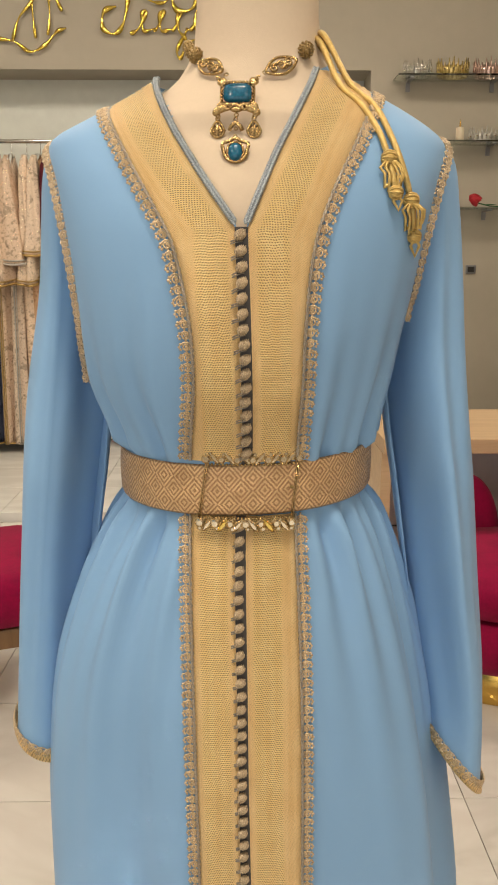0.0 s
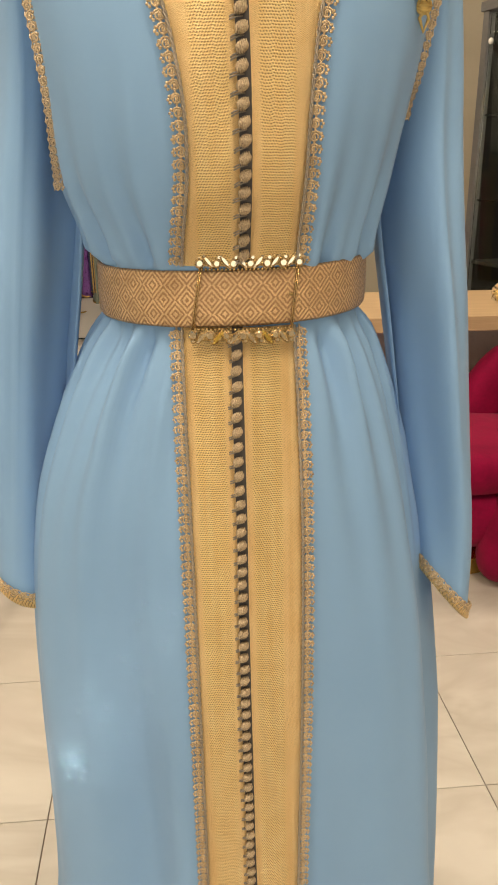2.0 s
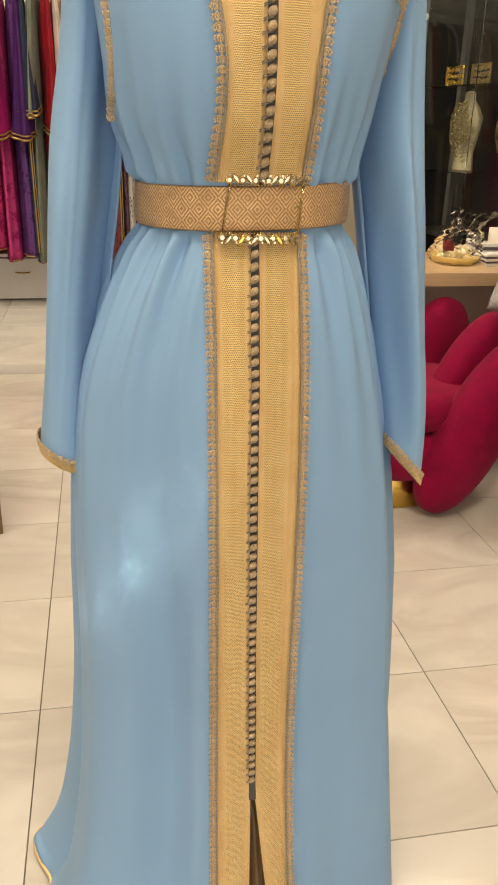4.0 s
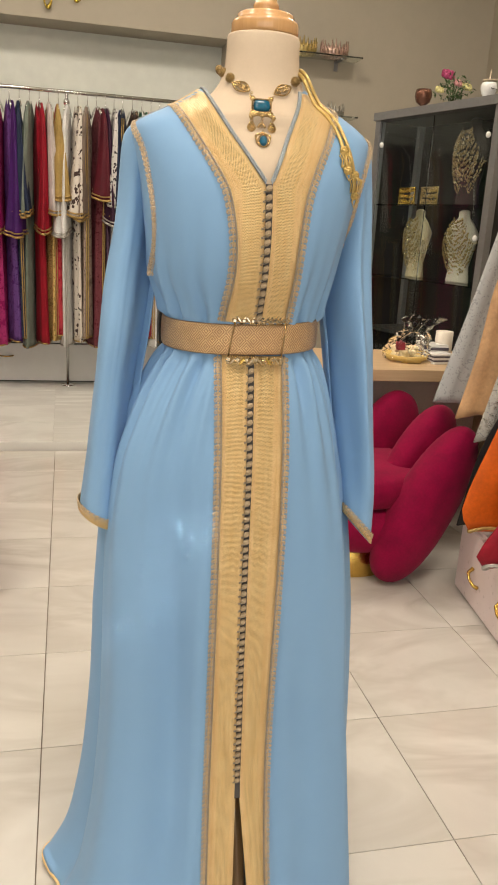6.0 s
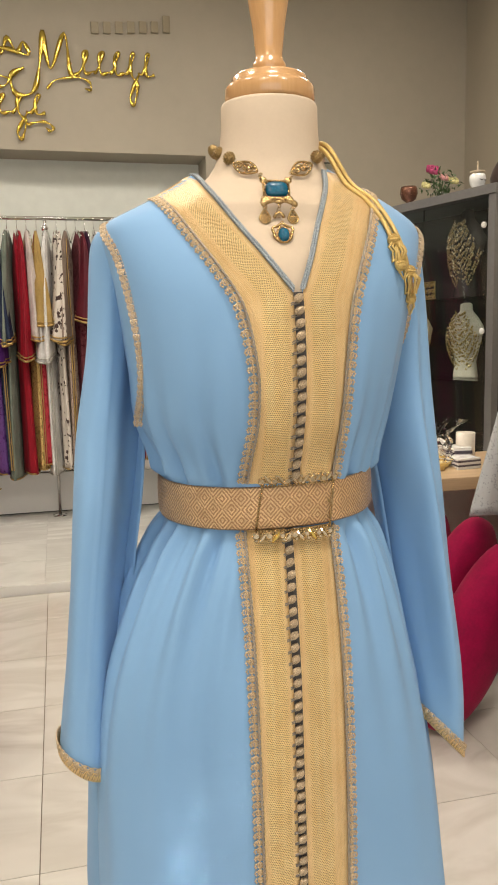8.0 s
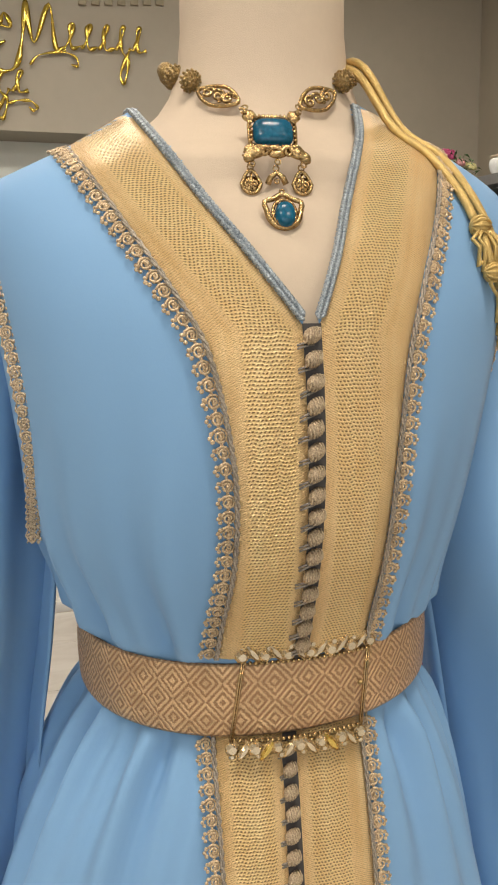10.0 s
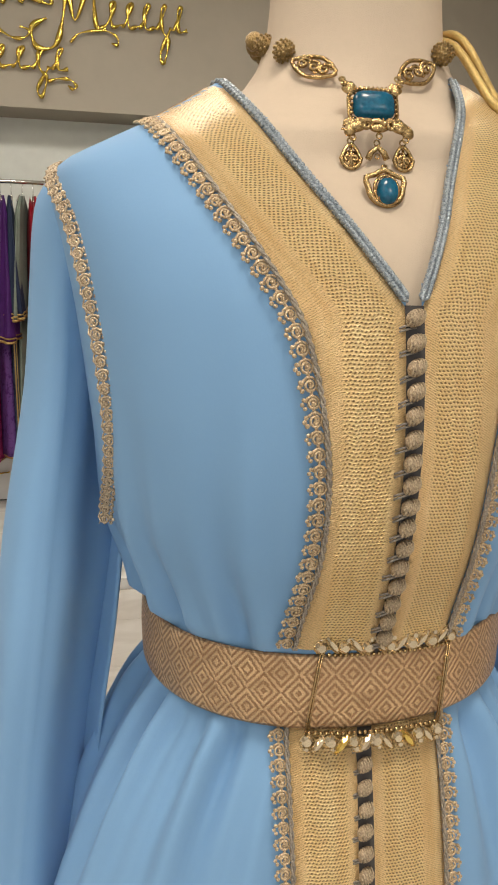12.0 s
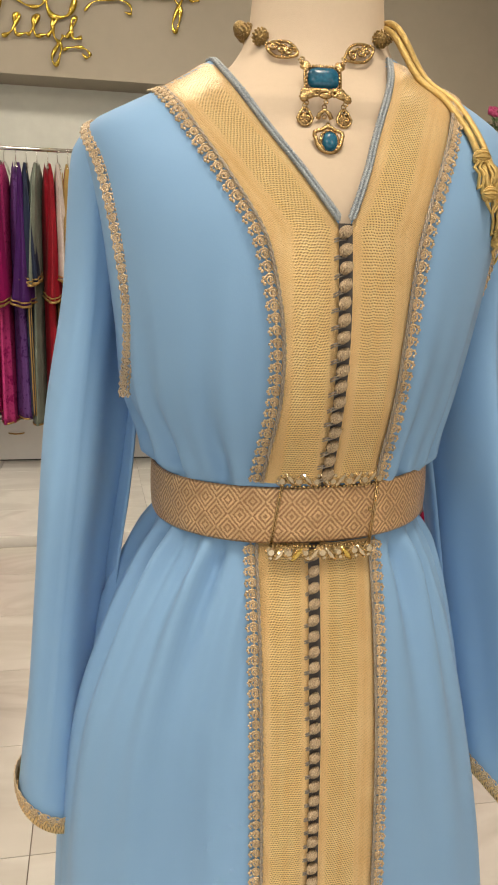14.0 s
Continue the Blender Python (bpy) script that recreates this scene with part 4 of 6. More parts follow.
ROUND = gem_mesh("rhinestone", 0.0031, 0.0031, 0.0022, 10, CRYSTAL)
SMALL = gem_mesh("rhinestone", 0.0019, 0.0019, 0.0016, 8, CRYSTAL)
MARQ = gem_mesh("rhinestone", 0.0017, 0.0056, 0.0020, 8, CRYSTAL)
MARQ_G = gem_mesh("rhinestone", 0.0017, 0.0056, 0.0020, 8, CRYSTAL_GOLD)
BEAD = Pool().put(ball_data(0.0013, 7, 5)).mesh("bead", OLDGOLD)
for row, x0, x1, zr, sgn in (("top", 0.3065, 0.3865, 1.1530, 1), ("low", 0.3000, 0.3805, 1.0945, -1)):
    n = 13
    for i in range(n):
        t = i / (n - 1)
        x = x0 + (x1 - x0) * t
        if i % 2 == 0:
            set_stone("rhinestone", ROUND, x, zr - 0.0004 * sgn, 0.0035, random.uniform(0, 40), random.uniform(1.05, 1.3))
            if i not in (0, n - 1):
                set_stone("rhinestone", SMALL, x + 0.002, zr + 0.0042 * sgn, 0.0030, 0, random.uniform(1.0, 1.25))
        else:
            lean = (-38 if x < 0.343 else 38) * sgn
            set_stone("rhinestone", MARQ_G if (i in (3, 9) and sgn < 0) else MARQ, x, zr + 0.0012 * sgn, 0.0034, lean, random.uniform(1.1, 1.3))
    set_stone("rhinestone", SMALL, x0, zr + 0.0048 * sgn, 0.003)
    set_stone("rhinestone", SMALL, x1, zr + 0.0048 * sgn, 0.003)
    for i in range(25):
        x = x0 + (x1 - x0) * (i + 0.5) / 25
        set_stone("bead", BEAD, x, zr - 0.0052 * sgn, 0.0028)
    rail = Pool()
    rail.put(tube_data([(x0 + (x1 - x0) * i / 12, belt_front(x0 + (x1 - x0) * i / 12, zr, 0.0012), zr) for i in range(13)], 0.0020, 6))
    rail.put(tube_data([(x0 + (x1 - x0) * i / 12, belt_front(x0 + (x1 - x0) * i / 12, zr, 0.0010), zr + 0.0036 * sgn) for i in range(13)], 0.0015, 6))
    r_ob = part("setting_bar", rail.mesh("setting_bar", DARKGOLD), None, buckle)
    at_home(r_ob)
for xa, xb in ((0.3070, 0.2995), (0.3860, 0.3808)):
    w = Pool()
    for o in (-0.0007, 0.0007):
        w.put(tube_data([(xa + o, belt_front(xa, 1.148, 0.0036), 1.1485), ((xa + xb) / 2 + o, belt_front((xa + xb) / 2, 1.125, 0.0040), 1.125), (xb + o, belt_front(xb, 1.10, 0.0036), 1.0985)], 0.0007, 6))
    at_home(part("wire", w.mesh("wire", WIRE), None, buckle, "slim old gold wire"))
tab = Pool().put(ball_data(0.0022, 6, 4, 1.0, 0.5, 0.8), Matrix.Translation((0.3805, belt_front(0.38, 1.125, 0.0036), 1.127)))
at_home(part("prong", tab.mesh("prong", DARKGOLD), None, buckle))

# ---- floor tiles ----
TILE = 0.45


def tile_mesh(size, name, material, depth=0.006):
    bm = bmesh.new()
    g = 0.0012
    box(bm, (g, g, -depth), (size - g, size - g, 0.0), 0.0009)
    me = bpy.data.meshes.new(name)
    bm.to_mesh(me)
    bm.free()
    me.materials.append(material)
    return me


floor_ob = bpy.data.objects["floor"]
step_ob = bpy.data.objects["step"]
TILE_ME = tile_mesh(TILE, "tile", FLOOR_TILE)
far = Pool()
for i in range(-9, 9):
    for j in range(-13, 5):
        x, y = i * TILE, j * TILE
        if j == 4:
            continue
        if -5 <= i <= 6 and j >= -6:
            t = part("tile", TILE_ME, None, floor_ob)
            t.matrix_basis = Matrix.Translation((x, y, 0))
        else:
            g = 0.0012
            far.put(([(x + g, y + g, 0), (x + TILE - g, y + g, 0), (x + TILE - g, y + TILE - g, 0), (x + g, y + TILE - g, 0)], [(0, 1, 2, 3)]))
for i in range(-9, 9):
    x, y = i * TILE, 4 * TILE
    w = 0.37 if i <= 2 else 0.45
    t = part("tile", boxes(((0.0012, 0.0012, -0.006), (TILE - 0.0012, w - 0.0012, 0.0)), bevel=0.0009), FLOOR_TILE, floor_ob)
    t.matrix_basis = Matrix.Translation((x, y, 0))
for i in range(3, 9):
    for j in range(5, 9):
        far.put(([(i * TILE, j * TILE, 0), ((i + 1) * TILE - 0.003, j * TILE, 0), ((i + 1) * TILE - 0.003, (j + 1) * TILE - 0.003, 0), (i * TILE, (j + 1) * TILE - 0.003, 0)], [(0, 1, 2, 3)]))
rest = part("tiles", far.mesh("tiles", FLOOR_TILE, False), None, floor_ob)
rest["kind"] = "stuff"
STEP_ME = tile_mesh(TILE, "step_tile", STEP_TILE)
for i in range(-7, 3):
    for j in range(4):
        t = part("tile", STEP_ME, None, step_ob)
        t.matrix_basis = Matrix.Translation((i * TILE - 0.012, 2.187 + j * TILE, 0.051))


# ---- necklace ----
necklace = thing("necklace", "old gold choker with a square blue stone and drops", "necklace", (0.338, -1.02, 1.44))


NECK_AT = table(NECK)


def chest_y(x, z, off):
    """The mannequin's front at x, z, brought forward by off."""
    if z > 1.425:
        z2 = max(z, 1.433)
        hx, yc, hy = NECK_AT(z2, 1), NECK_AT(z2, 2), NECK_AT(z2, 3)
        xc = NECK_X + (0.344 - NECK_X) * max(0.0, min(1.0, (1.475 - z2) / 0.04))
        return yc - hy * math.sqrt(max(0.0, 1 - ((x - xc) / hx) ** 2)) - off
    xc, hw, ym, hd = slice_at(z)
    q = max(0.0, 1 - min(1.0, abs((x - xc) / (hw - 0.012))) ** 2.1)
    return ym - (hd - 0.0075) * q ** (1 / 2.1) - off


def jewel(name, data, material, x, z, off, label="", rot=(0, 0, 0), smooth=True, parent=None, hang=1.0):
    me = data if isinstance(data, bpy.types.Mesh) else mesh_of(name, *data, [material], smooth)
    ob = part(name, me, None, parent or necklace, label)
    slope = (chest_y(x, z + 0.008, 0) - chest_y(x, z - 0.008, 0)) / 0.016
    turn = (chest_y(x + 0.008, z, 0) - chest_y(x - 0.008, z, 0)) / 0.016
    lean = pose(0, 0, 0, -hang * math.degrees(math.atan(max(-1.0, min(1.0, slope)))), 0, math.degrees(math.atan(max(-1.6, min(1.6, turn)))))
    ob.matrix_basis = Matrix.Translation((x, chest_y(x, z, off), z)) @ lean @ pose(0, 0, 0, *rot)
    return at_home(ob)


def cushion(name, rx, rz, depth, material, power=4.0, n=28):
    """A polished cabochon of rounded square outline, to the front."""
    vs, fs = [], []
    rings = [(1.0, 0.0), (1.0, 0.25), (0.93, 0.6), (0.75, 0.86), (0.4, 0.97), (0.05, 1.0)]
    for r, d in rings:
        for i in range(n):
            a = 2 * math.pi * i / n
            c, s = math.cos(a), math.sin(a)
            k = (abs(c) ** power + abs(s) ** power) ** (-1 / power)
            vs.append((rx * r * k * c, -depth * d, rz * r * k * s))
    for k in range(len(rings) - 1):
        for i in range(n):
            j = (i + 1) % n
            fs.append((k * n + i, k * n + j, (k + 1) * n + j, (k + 1) * n + i))
    fs.append(tuple(range((len(rings) - 1) * n, len(rings) * n)))
    return mesh_of(name, vs, fs, [material])


# square stone, its claws and the scrolls above and below
jewel("stone", cushion("stone", 0.0114, 0.0080, 0.0046, STONE_BLUE), None, 0.3345, 1.4488, 0.0105, "square blue cat's eye stone", hang=0.4)
frame_pool = Pool()
pts = []
for i in range(36):
    a = 2 * math.pi * i / 36
    c, s = math.cos(a), math.sin(a)
    k = (abs(c) ** 5 + abs(s) ** 5) ** (-1 / 5)
    pts.append((0.0131 * k * c, 0, 0.0096 * k * s))
frame_pool.put(tube_data(pts, 0.0013, 6, True))
frame_pool.put(lathe([(0.0, 0.0), (0.012, 0.0003), (0.012, 0.001)], 12, 1.0, 0.7), pose(0, 0.0018, 0, 90, 0, 0))
for i in range(9):
    for sz in (-1, 1):
        frame_pool.put(ball_data(0.00105, 6, 4, 0.8, 1, 1.5), Matrix.Translation((-0.0096 + 0.0024 * i, -0.0022, sz * 0.0089)))
for i in range(5):
    for sx in (-1, 1):
        frame_pool.put(ball_data(0.00105, 6, 4, 1.4, 1, 0.8), Matrix.Translation((sx * 0.0124, -0.0022, -0.0054 + 0.0027 * i)))
jewel("claw_frame", (frame_pool.v, frame_pool.f), OLDGOLD, 0.3345, 1.4488, 0.0095, "gold claw frame", hang=0.4)


def scroll(sx, sz):
    """A cast leafy corner with three lobes and a curled tip."""
    pool = Pool()
    for ang, ln, w in ((20, 0.0068, 0.0024), (48, 0.0080, 0.0028), (78, 0.0062, 0.0024)):
        pool.put(ball_data(1.0, 9, 6, ln * 0.62, 0.0016, w), pose(sx * (0.0108 + 0.35 * ln * math.cos(radians(ang))), -0.0004, sz * (0.0082 + 0.35 * ln * math.sin(radians(ang))), 0, -sx * sz * ang, 0))
    pool.put(ring_data(0.0020, 0.0008, 10, 5, 5.0, 0.6, 0.0007), Matrix.Translation((sx * 0.0164, -0.0010, sz * 0.0128)) @ Matrix.Diagonal((sx, 1, sz, 1)))
    pool.put(ball_data(0.0013, 6, 4), Matrix.Translation((sx * 0.0150, -0.0018, sz * 0.0118)))
    return pool


for sx in (-1, 1):
    for sz in (1, -1):
        p = scroll(sx, sz)
        jewel("scroll", (p.v, p.f), OLDGOLD, 0.3345, 1.4488, 0.0092, "cast gold scroll", hang=0.4)
bar = Pool().put(tube_data([(-0.013 + 0.0026 * i, -0.0006 * math.cos(i), 0.0036 - 0.0014 * math.cos(2.1 * i)) for i in range(11)], 0.0017, 6))
for sx in (-1, 1):
    bar.put(ball_data(0.0042, 8, 6, 1.5, 0.6, 0.8), pose(sx * 0.0115, 0, 0.0012, 0, sx * 20, 0))
    bar.put(ball_data(0.0036, 8, 6, 1.2, 0.6, 0.9), pose(sx * 0.0155, 0, -0.0012, 0, sx * 50, 0))
    bar.put(ring_data(0.0034, 0.0011, 10, 5, 5.5, 0.5, 0.0012), Matrix.Translation((sx * 0.0068, -0.001, 0.0014)))
    bar.put(ring_data(0.0016, 0.0006, 8, 4), Matrix.Translation((sx * 0.0145, 0, -0.0054)))
bar.put(ball_data(0.0034, 8, 6, 1.6, 0.6, 0.7), Matrix.Translation((0, 0, 0.0004))).put(ring_data(0.0015, 0.0006, 8, 4), Matrix.Translation((0, 0, -0.0040)))
jewel("scroll_bar", (bar.v, bar.f), OLDGOLD, 0.3335, 1.4345, 0.0072, "cast gold scrolled bar", hang=0.5)


def filigree(r, kind):
    pool = Pool()
    if kind == "drop":
        pts = [(0.0055 * math.sin(a) * (1.0 if math.cos(a) < 0 else 0.85 - 0.35 * math.cos(a)), 0, 0.0066 * math.cos(a)) for a in (2 * math.pi * i / 18 for i in range(18))]
        pool.put(tube_data(pts, 0.0011, 5, True))
        pool.put(ring_data(0.0019, 0.0008, 8, 4, 5.5, 0.3, 0.0007), Matrix.Translation((-0.0022, 0, -0.0012)))
        pool.put(ring_data(0.0019, 0.0008, 8, 4, -5.5, 2.8, 0.0007), Matrix.Translation((0.0022, 0, -0.0012)))
        pool.put(tube_data([(0, 0, 0.005), (0, -0.0005, 0.001), (0, 0, -0.005)], 0.0009, 5))
        pool.put(ball_data(0.0050, 8, 5, 1, 0.25, 1), Matrix.Translation((0, 0.0012, -0.0008)))
        pool.put(ring_data(0.0017, 0.0005, 8, 4), Matrix.Translation((0, 0, 0.0084)))
    else:
        pts = [(0.0145 * math.cos(a) * (1 + 0.06 * math.cos(6 * a)), 0, 0.0070 * math.sin(a) * (1 + 0.1 * math.cos(4 * a))) for a in (2 * math.pi * i / 28 for i in range(28))]
        pool.put(tube_data(pts, 0.0013, 5, True))
        for cx, st, dr in ((-0.0072, 0.5, 1), (0.0002, 2.5, -1), (0.0074, 0.8, 1)):
            pool.put(ring_data(0.0042, 0.0011, 14, 5, dr * 8.5, st, 0.0008), Matrix.Translation((cx, -0.0004, 0)))
            pool.put(ring_data(0.0016, 0.0006, 8, 4, -dr * 5, st + 1, 0.0006), Matrix.Translation((cx + 0.003, 0, 0.0026 * dr)))
    return pool


d = filigree(0.005, "drop")
DROP = d.mesh("filigree_drop", OLDGOLD)
for x, z in ((0.3185, 1.4200), (0.3475, 1.4200)):
    jewel("filigree_drop", DROP, None, x, z, 0.0045, "pierced gold drop", hang=0.5)
b = Pool()
b.put(tube_data([(-0.0052, 0, -0.0026), (-0.0036, -0.0006, 0.0008), (0, -0.001, 0.0036), (0.0036, -0.0006, 0.0008), (0.0052, 0, -0.0026)], [0.0018, 0.0017, 0.0016, 0.0017, 0.0018], 6))
b.put(ring_data(0.0016, 0.0005, 8, 4), Matrix.Translation((0, 0, 0.0062)))
b.put(ring_data(0.0013, 0.0005, 8, 4), Matrix.Translation((0, 0, -0.0010)))
jewel("bow", (b.v, b.f), OLDGOLD, 0.3330, 1.4215, 0.0050, hang=0.5)
pend = Pool()
pts = []
for i in range(40):
    a = 2 * math.pi * i / 40
    r = 0.0092 + 0.0030 * (math.exp(-((a - 0.45) / 0.24) ** 2) + math.exp(-((a - math.pi + 0.45) / 0.24) ** 2))
    pts.append((r * (0.98 - 0.30 * max(0.0, math.sin(a)) ** 2) * math.cos(a), 0, r * math.sin(a) * (1.12 if math.sin(a) > 0 else 0.95)))
pend.put(tube_data(pts, 0.0016, 6, True))
pend.put(tube_data([(0.0064 * math.cos(2 * math.pi * i / 20), -0.001, 0.0076 * math.sin(2 * math.pi * i / 20) - 0.0008) for i in range(20)], 0.0010, 5, True))
for i in range(8):
    a = 2 * math.pi * i / 8
    pend.put(ball_data(0.0010, 5, 4), Matrix.Translation((0.0058 * math.cos(a), -0.0022, 0.0070 * math.sin(a) - 0.0008)))
pend.put(ring_data(0.0014, 0.0006, 8, 4), Matrix.Translation((0, 0, 0.0118)))
pend_ob = jewel("pendant", (pend.v, pend.f), OLDGOLD, 0.3325, 1.4018, 0.0050, "gold quatrefoil pendant", hang=0.5)
jewel("pear_stone", cushion("pear_stone", 0.0055, 0.0070, 0.0042, STONE_BLUE, 2.2), None, 0.3325, 1.4004, 0.0060, "blue pear-shaped stone", hang=0.5)

LINK = filigree(0.01, "link").mesh("filigree_link", OLDGOLD)
jewel("filigree_link", LINK, None, 0.3115, 1.4775, 0.0050, "oval openwork link", (0, 26, 0))
jewel("filigree_link", LINK, None, 0.3710, 1.4765, 0.0045, "oval openwork link", (0, -26, 0))


def knurled():
    """A bead crusted all over with granules."""
    pool = Pool().put(ball_data(0.0060, 12, 8))
    for k in range(70):
        z = 1 - (k + 0.5) / 35
        r, a = math.sqrt(1 - z * z), k * 2.39996
        pool.put(ball_data(0.00095, 5, 4), Matrix.Translation((0.0064 * r * math.cos(a), 0.0064 * r * math.sin(a), 0.0064 * z)))
    return pool.mesh("knurled_bead", DARKGOLD)


KNURL = knurled()
for x, z, o in ((0.2985, 1.4905, 0.006), (0.2930, 1.5015, 0.004), (0.3925, 1.4920, 0.006), (0.4065, 1.5030, 0.004)):
    jewel("knurled_bead", KNURL, None, x, z, o, "dark gold netted bead")
for pair in (((0.3250, 1.4690), (0.3215, 1.4660)), ((0.3570, 1.4700), (0.3565, 1.4665)), ((0.3035, 1.4790), (0.3010, 1.4755)), ((0.3835, 1.4820), (0.3798, 1.4790))):
    p = Pool()
    p.put(ring_data(0.0017, 0.0006, 8, 4))
    jewel("jump_ring", (p.v, p.f), DARKGOLD, *pair[0], 0.005)
chain = Pool()
for i in range(18):
    a = math.radians(8 + 164 * i / 17)
    chain.put(ball_data(0.0060, 8, 6), Matrix.Translation((NECK_X + 0.0635 * math.cos(a), NECK_Y + 0.002 + 0.060 * math.sin(a), 1.508)))
at_home(part("bead_chain", chain.mesh("bead_chain", DARKGOLD), None, necklace, "dark gold beads round the nape"))

# ---- gold cord over the shoulder ----
cord = thing("shoulder_cord", "gold silk cord with two knotted tassels over the shoulder", "cord", (0.44, -1.0, 1.44))


def on_gown(x, z, off):
    return Vector((x, gown_front(x, z, off), z))


def strand(rows, name):
    val_pts = [Vector(r) for r in rows]
    fine = []
    for i in range(len(val_pts) - 1):
        for k in range(5):
            t = k / 5
            p0, p1, p2, p3 = val_pts[max(i - 1, 0)], val_pts[i], val_pts[i + 1], val_pts[min(i + 2, len(val_pts) - 1)]
            fine.append(0.5 * ((2 * p1) + (p2 - p0) * t + (2 * p0 - 5 * p1 + 4 * p2 - p3) * t * t + (3 * p1 - p0 - 3 * p2 + p3) * t ** 3))
    fine.append(val_pts[-1])
    pool = Pool().put(tube_data(fine, 0.0026, 8))
    for s in range(2):
        tw = []
        for i, p in enumerate(fine):
            a = i * 0.9 + s * math.pi
            tw.append(p + Vector((math.cos(a), -abs(math.sin(a)) * 0.6, 0.3 * math.sin(a))) * 0.0014)
        pool.put(tube_data(tw, 0.0015, 5))
    return at_home(part(name, pool.mesh(name, CORD), None, cord))


BEHIND = [(0.400, -0.90, 1.512), (0.402, -0.945, 1.511), (0.406, -0.980, 1.500)]
strand(BEHIND + [on_gown(0.420, 1.462, 0.006), on_gown(0.436, 1.444, 0.005), on_gown(0.449, 1.420, 0.0045), on_gown(0.4545, 1.402, 0.0045)], "cord_strand")
strand([(x + 0.004, y - 0.001, z + 0.004) for x, y, z in BEHIND] + [on_gown(0.430, 1.465, 0.006), on_gown(0.448, 1.444, 0.005), on_gown(0.459, 1.418, 0.0045), on_gown(0.468, 1.392, 0.0045), on_gown(0.4745, 1.371, 0.0045)], "cord_strand")


def tassel(x, z, x2, z2, z3):
    pool = Pool()
    a, c = on_gown(x, z, 0.0075), on_gown(x2, z2, 0.0075)
    for p, r in ((a, 0.0062), (c, 0.0056)):
        pool.put(ball_data(r, 10, 7, 1, 0.85, 0.95), Matrix.Translation(p))
        for k in range(5):
            pts = []
            for i in range(12):
                t = 2 * math.pi * i / 12
                pts.append(p + Vector((r * math.cos(t), r * 0.9 * math.sin(t) * math.cos(0.63 * k), r * math.sin(t) * math.sin(0.63 * k))))
            pool.put(tube_data(pts, 0.0009, 4, True))
    mid = (a + c) / 2
    for k, (dx, dz) in enumerate(((-0.0062, 0), (0.0060, 0.001), (-0.0030, -0.003), (0.0034, -0.002), (0.0075, 0.006))):
        end = mid + Vector((dx, -0.002, -0.010 + dz))
        pool.put(tube_data([a + Vector((dx * 0.5, -0.004, -0.003)), a + Vector((dx * 1.3, -0.0055, -0.008)), mid + Vector((dx * 1.1, -0.004, 0.001)), end, end + Vector((-dx * 0.4, -0.001, 0.003))], 0.0013, 5))
    pool.put(tube_data([a, mid, c], 0.0030, 6))
    e = on_gown(x2 + (x2 - x) * 0.5, z3, 0.006)
    d = (e - c)
    pool.put(tube_data([c + Vector((-0.001, -0.002, -0.004)), c + d * 0.5 + Vector((-0.0035, -0.002, 0)), e + Vector((0, -0.002, -0.001)), c + d * 0.5 + Vector((0.0038, -0.002, 0)), c + Vector((0.002, -0.002, -0.004))], 0.0014, 5))
    return at_home(part("tassel", pool.mesh("tassel", CORD), None, cord, "knotted gold silk tassel"))


tassel(0.4555, 1.398, 0.4605, 1.371, 1.3585)
tassel(0.4755, 1.366, 0.4810, 1.338, 1.3225)

# ---- wall sign: plain gold strokes and grey bars ----
sign = thing("wall_sign", "gold acrylic flourish fixed on the plaster wall", "sign", (0.2, BACK - 0.03, 2.9))


def stroke(points, r, name, material, label=""):
    pts = [Vector((x, BACK - 0.028, z)) for x, z in points]
    fine = []
    for i in range(len(pts) - 1):
        for k in range(6):
            t = k / 6
            p0, p1, p2, p3 = pts[max(i - 1, 0)], pts[i], pts[i + 1], pts[min(i + 2, len(pts) - 1)]
            fine.append(0.5 * ((2 * p1) + (p2 - p0) * t + (2 * p0 - 5 * p1 + 4 * p2 - p3) * t * t + (3 * p1 - p0 - 3 * p2 + p3) * t ** 3))
    fine.append(pts[-1])
    rad = [r * (0.75 + 0.35 * math.sin(i * 0.8)) for i in range(len(fine))]
    vs, fs = tube_data(fine, rad, 6)
    vs = [(x, BACK - 0.028 + (y - BACK + 0.028) * 0.55, z) for x, y, z in vs]
    return at_home(part(name, mesh_of(name, vs, fs, [material]), None, sign, label))


def swirls(x0, x1, z, h, n, r, drop=()):
    """A run of plain loops like a flourish."""
    w = (x1 - x0) / n
    pts = [(x0 - 0.4 * w, z - 0.2 * h)]
    for i in range(n):
        x = x0 + i * w
        pts += [(x + 0.1 * w, z + 0.1 * h), (x + 0.55 * w, z + h), (x + 0.30 * w, z + 0.9 * h), (x + 0.35 * w, z)]
        if i in drop:
            pts += [(x + 0.72 * w, z - 0.5 * h), (x + 0.45 * w, z - 1.5 * h), (x + 0.22 * w, z - 1.1 * h), (x + 0.75 * w, z - 0.1 * h)]
        pts += [(x + 0.85 * w, z + 0.05 * h)]
    return pts


stroke([(0.13, 3.32), (0.10, 3.10), (0.05, 2.93), (-0.06, 2.91), (-0.09, 3.02), (0.0, 3.08)], 0.019, "flourish", SIGNGOLD, "gold scroll stroke")
stroke([(0.13, 3.32), (0.17, 3.08), (0.27, 3.31), (0.30, 3.06), (0.36, 3.05)], 0.017, "flourish", SIGNGOLD)
stroke(swirls(0.36, 0.88, 3.07, 0.13, 5, 0.012, (3,)), 0.014, "flourish", SIGNGOLD)
stroke([(0.14, 2.95), (0.20, 3.01), (0.34, 3.035), (0.42, 3.01), (0.43, 2.96), (0.39, 2.965)], 0.010, "flourish", SIGNGOLD)
